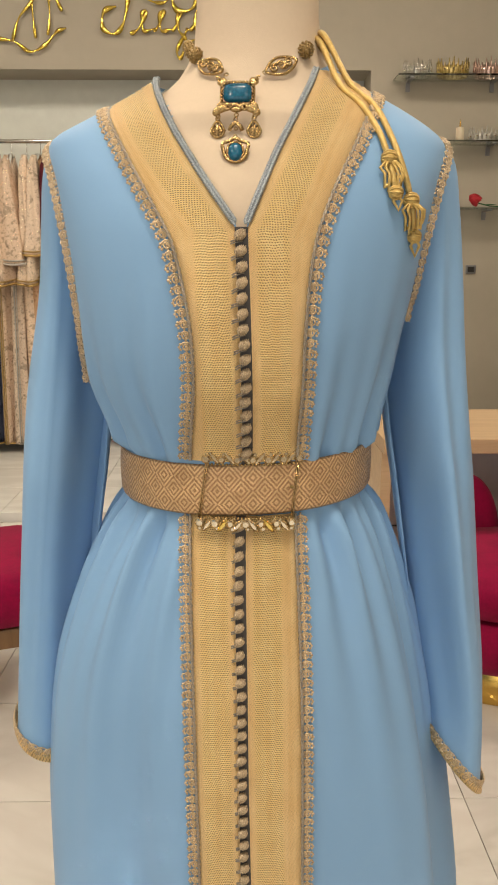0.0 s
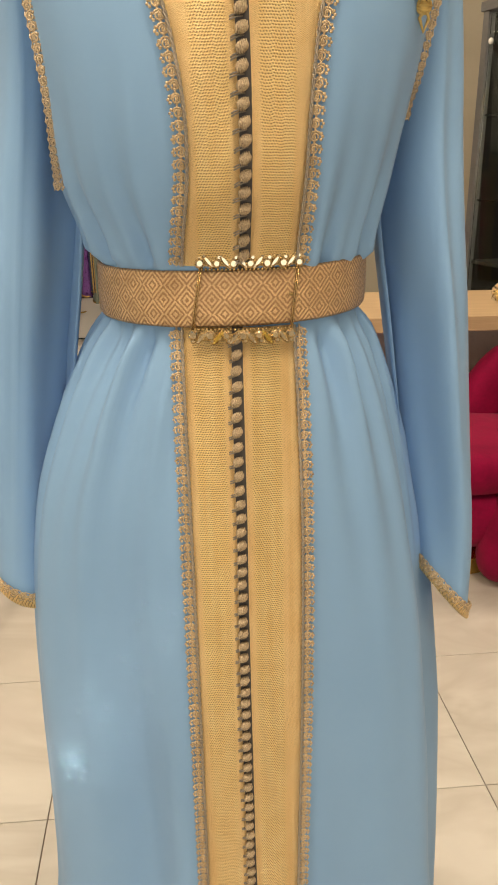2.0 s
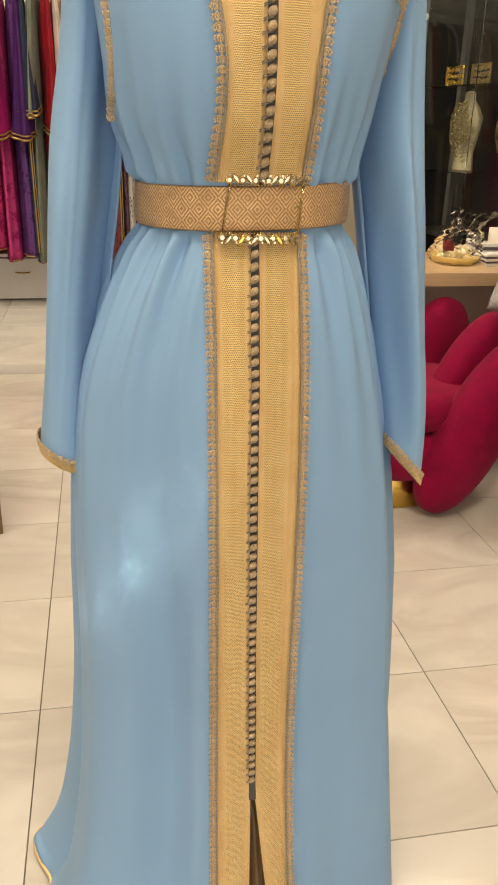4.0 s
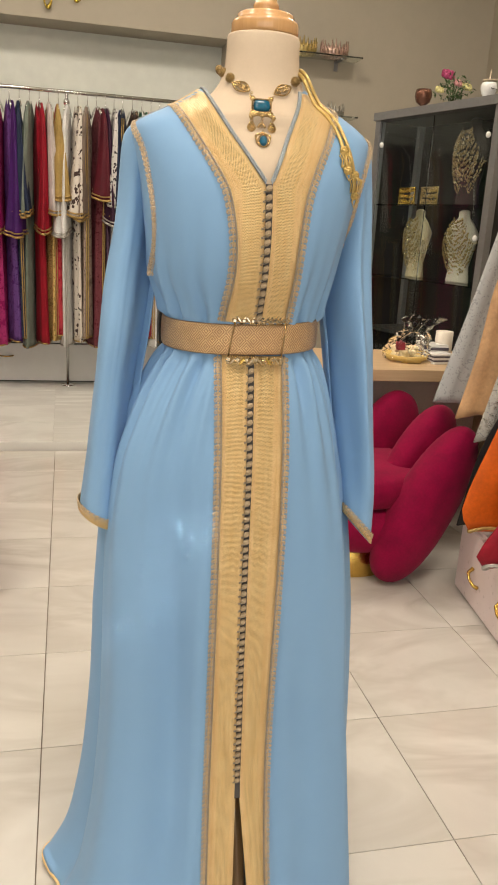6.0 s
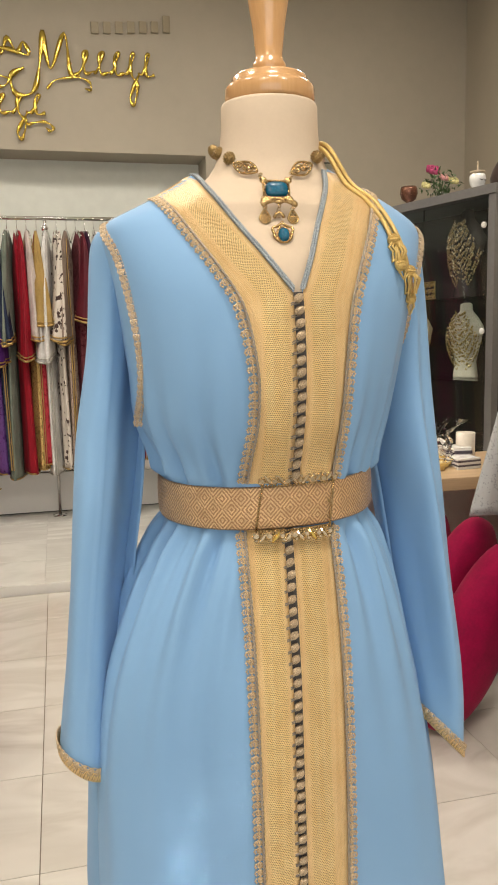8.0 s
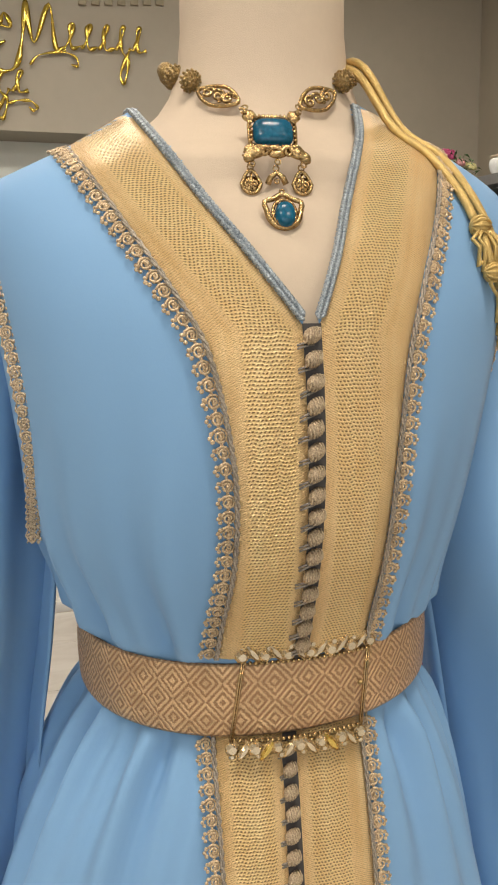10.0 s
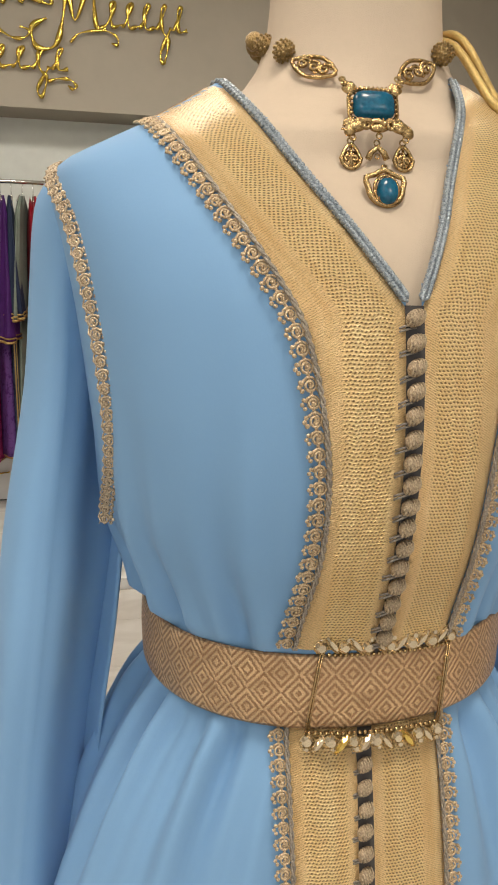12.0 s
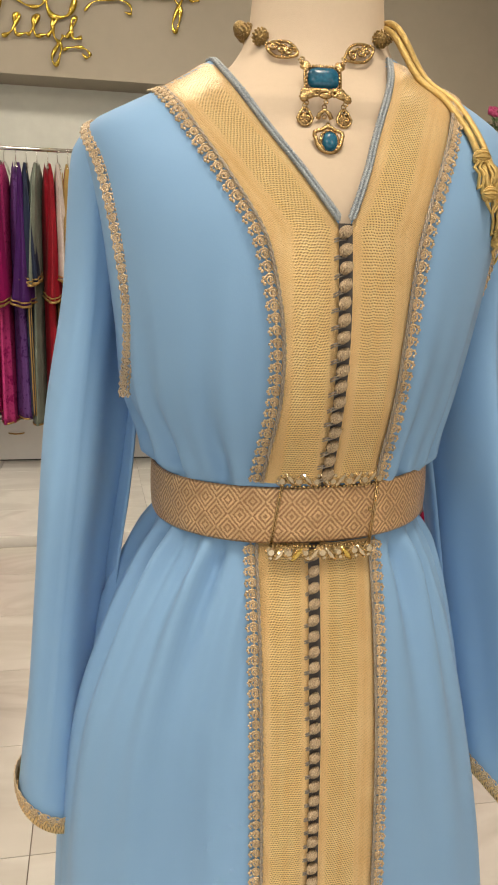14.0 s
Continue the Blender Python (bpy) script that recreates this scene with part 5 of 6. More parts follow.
stroke([(-0.36, 3.05), (-0.40, 2.85), (-0.46, 2.77), (-0.54, 2.80), (-0.53, 2.90), (-0.45, 2.93)], 0.017, "flourish", SIGNGOLD)
stroke(swirls(-0.32, 0.14, 2.79, 0.11, 4, 0.012, (2,)), 0.014, "flourish", SIGNGOLD)
stroke([(0.0, 2.715), (0.06, 2.735), (0.13, 2.735), (0.17, 2.70), (0.15, 2.68), (0.12, 2.70)], 0.011, "flourish", SIGNGOLD)
stroke([(-0.32, 3.02), (-0.22, 2.96), (-0.14, 2.955), (-0.10, 3.0), (-0.16, 3.02)], 0.012, "flourish", SIGNGOLD)
stroke([(-0.26, 3.14), (-0.20, 3.24), (-0.14, 3.16), (-0.10, 3.26), (-0.04, 3.17), (0.0, 3.24), (0.03, 3.16), (-0.10, 3.19), (-0.26, 3.20)], 0.016, "crown", SIGNGOLD, "gold crown outline")
stroke([(-1.25, 2.74), (-1.12, 2.72), (-1.02, 2.66), (-0.92, 2.70), (-0.84, 2.78), (-0.78, 2.80)], 0.013, "flourish", SIGNGOLD)
stroke([(-1.13, 2.72), (-1.08, 2.86), (-0.98, 2.98), (-0.97, 3.15)], 0.013, "flourish", SIGNGOLD)
stroke([(-0.98, 2.74), (-0.99, 2.88), (-1.0, 3.10)], 0.011, "flourish", SIGNGOLD)
stroke([(-0.90, 2.76), (-0.88, 2.90), (-0.90, 3.10)], 0.011, "flourish", SIGNGOLD)
stroke([(-0.80, 2.90), (-0.84, 3.0), (-0.83, 3.12)], 0.013, "flourish", SIGNGOLD)
GREYLET = plain("grey_acrylic", (0.33, 0.28, 0.19), 0.4, 0, 0.05, 20)
small_sign = thing("wall_sign", "row of small dark grey raised bars on the wall", "sign", (0.71, BACK - 0.012, 3.37))
for i in range(7):
    x = -0.262 + i * 0.081
    hgt = 0.075 if i != 6 else 0.11
    bmw = boxes(((x, -0.011, -0.045 + 0.006 * i), (x + 0.052, 0.011, -0.045 + 0.006 * i + hgt)), bevel=0.006)
    part("bar", bmw, GREYLET, small_sign)

# ---- low drawer bench in the niche ----
for k, (x0, x1) in enumerate(((-2.62, -1.722), (-1.722, -0.822), (-0.822, 0.078), (0.078, 0.978))):
    bench = thing("drawer_unit", "low white lacquered drawer unit under the hanging clothes", "drawers", ((x0 + x1) / 2, 4.0, 0.051), "niche drawers")
    h = (x1 - x0) / 2
    part("body", boxes(((-h + 0.001, -0.125, 0), (h - 0.001, 0.14, 0.30)), bevel=0), BLACK, bench)
    part("drawer", boxes(((-h + 0.005, -0.150, 0.012), (h - 0.005, -0.126, 0.292)), bevel=0.0015), LACQUER, bench, "plain white drawer front")
    part("top", boxes(((-h + 0.001, -0.150, 0.302), (h - 0.001, 0.14, 0.325)), bevel=0.0015), LACQUER, bench)
    hd = Pool().put(tube_data([(-0.05, -0.151, 0.20), (-0.045, -0.172, 0.20), (0, -0.176, 0.196), (0.045, -0.172, 0.20), (0.05, -0.151, 0.20)], 0.005, 6))
    part("handle", hd.mesh("handle", BRASS), None, bench, "small brass handle")

# ---- clothes rail ----
rail = thing("clothes_rail", "long chrome clothes rail standing in front of the niche", "clothes rail", (-0.8, 3.70, 0.051))
part("bar", Pool().put(tube_data([(-2.2, 0, 2.04), (0.0, 0, 2.04), (1.93, 0, 2.04)], 0.013, 10)).mesh("bar", CHROME), None, rail)
for x in (-2.2, 0.875, 1.93):
    post = Pool().put(tube_data([(x, 0.03, 0.0), (x, 0.03, 1.99)], 0.011, 10))
    post.put(ball_data(0.024, 12, 8), Matrix.Translation((x, 0.0, 1.975))).put(ball_data(0.020, 12, 8), Matrix.Translation((x, 0.0, 1.90)))
    post.put(tube_data([(x, 0, 1.90), (x, 0, 2.05)], 0.009, 8)).put(lathe([(0.05, 0.0), (0.05, 0.008), (0.02, 0.014)], 16), Matrix.Translation((x, 0.03, 0)))
    part("post", post.mesh("post", CHROME), None, rail)

# ---- hanging garments ----
CLOTH = {}


def cloth(color, motif=None, sparkle=0.0, scale=22.0, rough=0.65):
    key = (color, motif, sparkle, scale)
    if key not in CLOTH:
        if motif or sparkle:
            CLOTH[key] = printed("printed_cloth", color, motif or tuple(min(1, c * 1.5) for c in color), scale, 0.58, rough, 0.0, sparkle)
        else:
            CLOTH[key] = plain("satin_cloth", color, 0.5, 0.0, 0.25, 9, 0.15, 300, sheen=0.02, spec=0.2)
    return CLOTH[key]


def hung(name, label, x, y, z_rail, z_hem, mat, sleeve_mat, trim, seed, width=1.0, place_z=0.0, group="garments on the rail"):
    """A long garment on a hanger, seen edge-on: hanger, body, sleeve, cuff and hem band."""
    rnd = random.Random(seed)
    ob = thing(name, label, "kaftan", (x, y, z_rail), group, rnd.uniform(-9, 9))
    hp = Pool()
    hp.put(tube_data([(0, 0, -0.075), (0, 0, -0.03), (0.002, 0.012, -0.008), (0, 0.0, 0.016), (0, -0.013, 0.004), (0, -0.012, -0.01)], 0.0022, 6))
    hp.put(tube_data([(0, -0.19, -0.135), (0, -0.10, -0.092), (0, 0, -0.075), (0, 0.10, -0.092), (0, 0.19, -0.135)], 0.006, 6))
    part("hanger", hp.mesh("hanger", CHROME), None, ob)
    drop = z_rail - z_hem
    val = table([(0.0, 0.006, 0.05), (0.02, 0.014, 0.13), (0.06, 0.022, 0.19), (0.16, 0.028 * width, 0.205), (0.45, 0.030 * width, 0.20), (0.75, 0.034 * width, 0.225), (1.0, 0.040 * width, 0.25)])
    seg, n = 44, 34
    ph = [rnd.uniform(0, 6.28) for _ in range(4)]
    vs, fs = [], []
    top = 0.075
    for i in range(n + 1):
        t = i / n
        hw, hd = val(t, 1), val(t, 2)
        z = -top - (drop - top) * t
        for k in range(seg):
            a = 2 * math.pi * k / seg
            f = 1 + min(1, t * 3) * (0.22 * math.sin(7 * a + ph[0] + 0.6 * t) + 0.16 * math.sin(11 * a + ph[1]) + 0.1 * math.sin(17 * a + ph[2]))
            sway = 0.012 * math.sin(2.4 * t + ph[3])
            vs.append((hw * f * math.cos(a) + sway, hd * (1 + 0.06 * math.sin(5 * a + ph[1])) * math.sin(a), z - (0.05 * abs(math.sin(a)) if t < 0.08 else 0)))
    for i in range(n):
        for k in range(seg):
            l = (k + 1) % seg
            fs.append((i * seg + k, (i + 1) * seg + k, (i + 1) * seg + l, i * seg + l))
    fs.append(tuple(range(seg)))
    fs.append(tuple(reversed(range(n * seg, (n + 1) * seg))))
    part("body", mesh_of("body", vs, fs, [mat]), None, ob)
    # sleeve nearest the room
    cut = rnd.uniform(0.72, 1.25)
    sl = table([(0.0, 0.006, 0.030, -0.13), (0.12, 0.015, 0.055, -0.18), (0.5, 0.028 * cut, 0.075, -0.205), (0.85, 0.041 * cut, 0.090, -0.215), (1.0, 0.047 * cut, 0.095, -0.22)])
    length = rnd.uniform(0.56, 0.84)
    vs, fs, n2, sg = [], [], 16, 22
    for i in range(n2 + 1):
        t = i / n2
        for k in range(sg):
            a = 2 * math.pi * k / sg
            f = 1 + 0.22 * math.sin(4 * a + ph[2]) * t + 0.14 * math.sin(7 * a + ph[0])
            vs.append((sl(t, 1) * width * f * math.cos(a) + 0.016 * math.sin(2 * t + ph[1]), sl(t, 3) + sl(t, 2) * f * math.sin(a), -0.10 - length * t + 0.03 * math.sin(a) * t))
    for i in range(n2):
        for k in range(sg):
            l = (k + 1) % sg
            fs.append((i * sg + k, (i + 1) * sg + k, (i + 1) * sg + l, i * sg + l))
    fs.append(tuple(range(sg)))
    fs.append(tuple(reversed(range(n2 * sg, (n2 + 1) * sg))))
    slv = part("sleeve", mesh_of("sleeve", vs, fs, [sleeve_mat]), None, ob)
    if trim:
        last = vs[n2 * sg: (n2 + 1) * sg]
        tp = Pool().put(tube_data(last, 0.008, 6, True))
        tp.put(tube_data([(px * 0.99, py, pz + 0.024) for px, py, pz in last], 0.005, 5, True))
        part("cuff_trim", tp.mesh("cuff_trim", trim), None, slv)
    if trim and rnd.random() < 0.5:
        x_edge = rnd.uniform(-0.5, 0.5)
        line = [(0.034 * width * x_edge + 0.012 * math.sin(2.4 * t + ph[3]), -(val(t, 2) * 1.05 + 0.004), -top - (drop - top) * t) for t in (0.05 + 0.95 * i / 24 for i in range(25))]
        fp = Pool().put(tube_data(line, 0.0050, 5)).put(tube_data([(px + 0.013, py + 0.002, pz) for px, py, pz in line], 0.0032, 5))
        part("front_edging", fp.mesh("front_edging", trim), None, ob, "metallic edging down the opening")
    hemp = Pool()
    ringv = [(0.040 * width * 1.1 * math.cos(2 * math.pi * k / 30) + 0.012 * math.sin(2.4 + ph[3]), 0.25 * math.sin(2 * math.pi * k / 30), -drop + 0.006) for k in range(30)]
    hemp.put(tube_data(ringv, 0.006, 5, True))
    part("hem_band", hemp.mesh("hem_band", trim or mat), None, ob)
    return ob


GT = plain("gold_trim", (0.45, 0.30, 0.11), 0.4, 0.6, 0.3, 120, 0.4, 600)
ST = plain("silver_trim", (0.48, 0.46, 0.43), 0.4, 0.6, 0.3, 120, 0.4, 600)
NAVY, SAGE, RED, MAG, PURP, WHITEC, TAUPE, MAROON, PLUM, GREEN, BLACKC = ((0.012, 0.02, 0.05), (0.17, 0.20, 0.17), (0.27, 0.008, 0.02), (0.28, 0.008, 0.10), (0.055, 0.012, 0.11), (0.68, 0.67, 0.66),
                                                                       (0.22, 0.165, 0.135), (0.085, 0.008, 0.016), (0.035, 0.01, 0.03), (0.01, 0.07, 0.035), (0.012, 0.011, 0.012))
GOLDC, PRINT = (0.36, 0.24, 0.08), (0.10, 0.07, 0.06)
RACK = [
    (-1.62, TAUPE, TAUPE, ST, 1.0, "taupe"), (-1.52, WHITEC, WHITEC, GT, 0.0, "white"), (-1.42, GOLDC, GOLDC, GT, 1.0, "gold sequinned"), (-1.33, NAVY, NAVY, GT, 1.0, "navy sequinned"),
    (-1.24, (0.40, 0.30, 0.22), (0.40, 0.30, 0.22), GT, 1.0, "beige sequinned"), (-1.15, (0.42, 0.34, 0.27), (0.40, 0.30, 0.22), ST, 1.0, "pale gold sequinned"), (-1.05, (0.44, 0.33, 0.24), (0.46, 0.36, 0.27), GT, 1.0, "champagne sequinned"),
    (-0.96, (0.34, 0.20, 0.11), (0.42, 0.33, 0.25), GT, 1.0, "bronze sequinned"), (-0.86, MAROON, MAROON, GT, 0.0, "maroon"), (-0.77, GREEN, GREEN, GT, 0.0, "green"), (-0.68, PURP, PURP, GT, 0.0, "purple"),
    (-0.60, WHITEC, WHITEC, ST, 0.0, "white"), (-0.52, MAROON, MAROON, GT, 0.6, "maroon beaded"), (-0.44, MAG, MAG, GT, 0.3, "magenta"), (-0.37, MAG, MAG, GT, 0.3, "magenta"), (-0.30, PURP, PURP, GT, 0.3, "purple"),
    (-0.235, NAVY, NAVY, GT, 0.5, "navy beaded"), (-0.17, SAGE, SAGE, GT, 0.0, "sage green"), (-0.105, RED, RED, GT, 0.0, "red"), (-0.045, GOLDC, (0.50, 0.44, 0.42), GT, 0.8, "gold and white"),
    (0.02, RED, GOLDC, GT, 0.6, "red and gold"), (0.085, WHITEC, WHITEC, ST, 0.0, "pale grey-white"), (0.15, "print", "print", GT, 0.0, "ivory and brown leaf-print"), (0.215, TAUPE, TAUPE, GT, 0.4, "taupe"),
    (0.275, MAROON, MAROON, GT, 0.4, "maroon"), (0.335, PLUM, PLUM, ST, 0.3, "dark plum"), (0.395, "lace", "lace", ST, 0.0, "white and black lace"), (0.455, NAVY, NAVY, GT, 0.5, "navy"), (0.52, "dark", "dark", GT, 0.0, "brown floral"),
    (0.585, GREEN, GREEN, GT, 0.0, "dark green"), (0.65, RED, RED, GT, 0.0, "red"), (0.71, WHITEC, WHITEC, ST, 0.0, "white"), (0.775, BLACKC, BLACKC, GT, 0.5, "black beaded"), (0.84, MAROON, MAROON, GT, 0.0, "maroon"),
    (0.905, GREEN, GREEN, GT, 0.0, "dark green"), (0.97, TAUPE, TAUPE, ST, 0.3, "taupe"), (1.035, NAVY, NAVY, GT, 0.0, "navy")]


def pick_cloth(c, sp):
    if c == "print":
        return cloth((0.06, 0.035, 0.03), (0.62, 0.56, 0.50), 0.0, 20.0)
    if c == "lace":
        return cloth((0.05, 0.04, 0.045), (0.60, 0.57, 0.55), 0.0, 26.0)
    if c == "dark":
        return cloth((0.30, 0.22, 0.13), (0.045, 0.025, 0.02), 0.0, 22.0)
    if sp:
        return cloth(c, tuple(min(1.0, v * 1.6 + 0.03) for v in c), sp, 26.0)
    return cloth(c)


for i, (gx, c1, c2, tr, sp, word) in enumerate(RACK):
    hem_z = 0.46 - 0.10 * ((i * 37) % 10) / 10
    if gx < -0.8:
        hem_z = 0.12
    hung("hanging_kaftan", word + " long kaftan hanging on the chrome rail", gx, 3.70, 2.09, hem_z, pick_cloth(c1, sp), pick_cloth(c2, sp if gx < -0.8 else 0), tr, 100 + i, 2.0 if gx < -0.8 else 1.15)


# ---- glass wall shelves ----
def wall_shelf(z, x0, x1):
    s = thing("wall_shelf", "clear glass wall shelf on dark brackets", "shelf", ((x0 + x1) / 2, BACK, z), "glass wall shelves")
    h = (x1 - x0) / 2
    part("glass_plate", boxes(((-h, -0.20, -0.010), (h, -0.001, 0.0)), bevel=0.001), GLASS, s)
    for x in (-h + 0.10, h - 0.14):
        bmk = boxes(((x - 0.012, -0.16, -0.022), (x + 0.012, -0.002, -0.0105)), ((x - 0.014, -0.014, -0.075), (x + 0.014, -0.002, -0.0105)), bevel=0.002)
        part("bracket", bmk, GREYMETAL, s)


for sz in (2.50, 2.10, 1.68):
    wall_shelf(sz, 1.36, 2.16)


def tiara(x, z, r, h, mat, label):
    t = thing("tiara", label, "tiara", (x, BACK - 0.10, z), "tiaras on the shelf")
    pool = Pool().put(tube_data([(r * math.cos(2 * math.pi * i / 28), r * 0.75 * math.sin(2 * math.pi * i / 28), 0.006) for i in range(28)], 0.005, 5, True))
    for i in range(22):
        a = 2 * math.pi * i / 22
        hh = h * (0.65 + 0.35 * abs(math.sin(3 * a + 0.5)))
        p = Vector((r * math.cos(a), r * 0.75 * math.sin(a), 0.006))
        pool.put(tube_data([p, p * 1.03 + Vector((0, 0, hh * 0.5)), p * 1.10 + Vector((0, 0, hh))], [0.006, 0.008, 0.002], 5))
        pool.put(ball_data(0.008, 6, 4), Matrix.Translation(p * 1.04 + Vector((0, 0, hh * 0.55))))
    pool.put(lathe([(r * 0.97, 0.004), (r * 1.01, h * 0.3), (r * 1.05, h * 0.55), (r * 1.03, h * 0.55), (r * 0.96, 0.004)], 28, 1.0, 0.75, False))
    part("band", pool.mesh("band", mat), None, t)
    gp = Pool()
    for i in range(11):
        a = 2 * math.pi * i / 11
        gp.put(ball_data(0.006, 6, 4), Matrix.Translation((r * 1.07 * math.cos(a), r * 0.82 * math.sin(a), h * 0.35)))
    part("crystals", gp.mesh("crystals", CRYSTAL, False), None, t)


tiara(1.50, 2.501, 0.085, 0.09, plain("silver_metal", (0.62, 0.60, 0.56), 0.25, 1.0, 0.1, 90), "pale silver tiara on the glass shelf")
tiara(1.73, 2.501, 0.095, 0.10, plain("yellow_gold_metal", (0.62, 0.48, 0.20), 0.3, 1.0, 0.15, 90), "gold tiara with crystals on the glass shelf")
tiara(1.97, 2.501, 0.095, 0.10, plain("rose_gold_metal", (0.60, 0.42, 0.36), 0.3, 1.0, 0.15, 90), "rose gold tiara with crystals on the glass shelf")
candle = thing("candle", "cream candle with a lit-looking tip on the glass shelf", "candle", (1.80, BACK - 0.1, 2.101))
turned("wax", [(0.026, 0), (0.027, 0.004), (0.027, 0.085), (0.020, 0.090), (0.004, 0.088)], plain("cream_wax", (0.62, 0.54, 0.40), 0.5, sub=0.1), candle, "", 18)
turned("wick", [(0.0025, 0.088), (0.006, 0.10), (0.004, 0.125), (0.0008, 0.14)], BRASS, candle, "gilt flame tip", 10)
tiara(1.97, 2.101, 0.10, 0.085, plain("lace_silver", (0.50, 0.48, 0.44), 0.4, 0.9, 0.2, 90), "openwork silver tiara on the middle glass shelf")
rose = thing("artificial_rose", "red fabric rose with green stem lying on the shelf", "flower", (1.93, BACK - 0.11, 1.681))
rp = Pool()
for k in range(14):
    a, t = k * 2.4, k / 14
    rp.put(ball_data(0.035, 8, 5, 0.7, 0.28, 1.0), Matrix.Translation((0.0, 0.0, 0.05)) @ pose(0, 0, 0, 0, -55, 0) @ pose(0.03 * t * math.cos(a), 0.03 * t * math.sin(a), 0.02 * (1 - t), 18 * t * math.sin(a), -18 * t * math.cos(a), math.degrees(a) + 90))
part("petals", rp.mesh("petals", plain("red_fabric", (0.42, 0.01, 0.02), 0.6, 0, 0.25, 30)), None, rose)
part("stem", Pool().put(tube_data([(0.02, 0, 0.03), (0.10, 0.01, 0.012), (0.22, 0, 0.006)], 0.004, 6)).put(ball_data(0.03, 8, 4, 1.3, 0.4, 0.12), Matrix.Translation((0.10, -0.01, 0.02))).mesh("stem", plain("green_stem", (0.02, 0.10, 0.03), 0.6)), None, rose)
sw = thing("wall_socket", "small dark wall socket on the plaster", "socket", (1.955, BACK, 1.275))
part("plate", boxes(((-0.035, -0.012, -0.03), (0.035, 0.0, 0.03)), bevel=0.003), GREYMETAL, sw)
part("insert", boxes(((-0.022, -0.018, -0.018), (0.022, -0.0125, 0.018)), bevel=0.003), BLACK, sw)

# ---- corner display cabinet; its front runs from A (near) to B (far) ----
CA, CB = Vector((2.17, 1.60, 0)), Vector((1.90, 2.60, 0))
cab_len = (CB - CA).length
cab_turn = math.degrees(math.atan2(CB.y - CA.y, CB.x - CA.x))
cabinet = thing("display_cabinet", "tall grey aluminium and glass cabinet full of jewellery", "cabinet", (CA.x, CA.y, 0), "", cab_turn)
# local x runs along the front, local -y is the depth
H, D = 1.985, 0.36


def cab(name, *specs, mat=GREYMETAL, bevel=0.002, label=""):
    return part(name, boxes(*specs, bevel=bevel), mat, cabinet, label)


cab("top", ((-0.01, -D, H - 0.045), (cab_len + 0.01, 0.012, H)))
cab("base", ((-0.0, -D, 0.0), (cab_len, 0.0, 0.08)))
for x in (0.0, cab_len - 0.045):
    cab("post", ((x, -0.045, 0.081), (x + 0.045, 0.0, H - 0.046)))
    cab("post", ((x, -D, 0.081), (x + 0.045, -D + 0.045, H - 0.046)))
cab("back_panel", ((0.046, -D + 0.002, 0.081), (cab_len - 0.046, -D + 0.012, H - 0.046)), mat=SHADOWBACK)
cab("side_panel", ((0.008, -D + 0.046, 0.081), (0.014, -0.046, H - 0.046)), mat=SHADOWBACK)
# far side panel added to keep the inside dark against the pale wall
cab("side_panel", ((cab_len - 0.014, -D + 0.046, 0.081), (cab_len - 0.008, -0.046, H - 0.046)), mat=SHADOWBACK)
for z in (1.040, 1.462):
    cab("glass_shelf", ((0.046, -D + 0.014, z - 0.008), (cab_len - 0.046, -0.03, z)), mat=GLASS, bevel=0.001)
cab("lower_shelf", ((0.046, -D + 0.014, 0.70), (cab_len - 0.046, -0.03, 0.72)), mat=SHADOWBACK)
for x0, x1 in ((0.047, cab_len / 2 - 0.002), (cab_len / 2 + 0.002, cab_len - 0.047)):
    door = cab("glass_door", ((x0, -0.020, 0.09), (x1, -0.014, H - 0.055)), mat=GLASS, bevel=0.0005, label="clear glass door")
    door.visible_shadow = False
KNOB = plain("white_porcelain", (0.85, 0.85, 0.83), 0.25)
for x, z in ((0.075, 1.80), (0.075, 1.29), (cab_len - 0.075, 1.80)):
    kb = Pool().put(lathe([(0.004, 0.0), (0.014, 0.004), (0.016, 0.012), (0.010, 0.018)], 14), pose(0, 0, 0, -90, 0, 0))
    ob = part("door_fixing", kb.mesh("door_fixing", KNOB), None, cabinet, "round white door fixing")
    ob.matrix_basis = Matrix.Translation((x, -0.013, z))
CAB_M = cabinet.matrix_basis.copy()


def in_cab(x, y, z):
    return tuple(CAB_M @ Vector((x, y, z)))


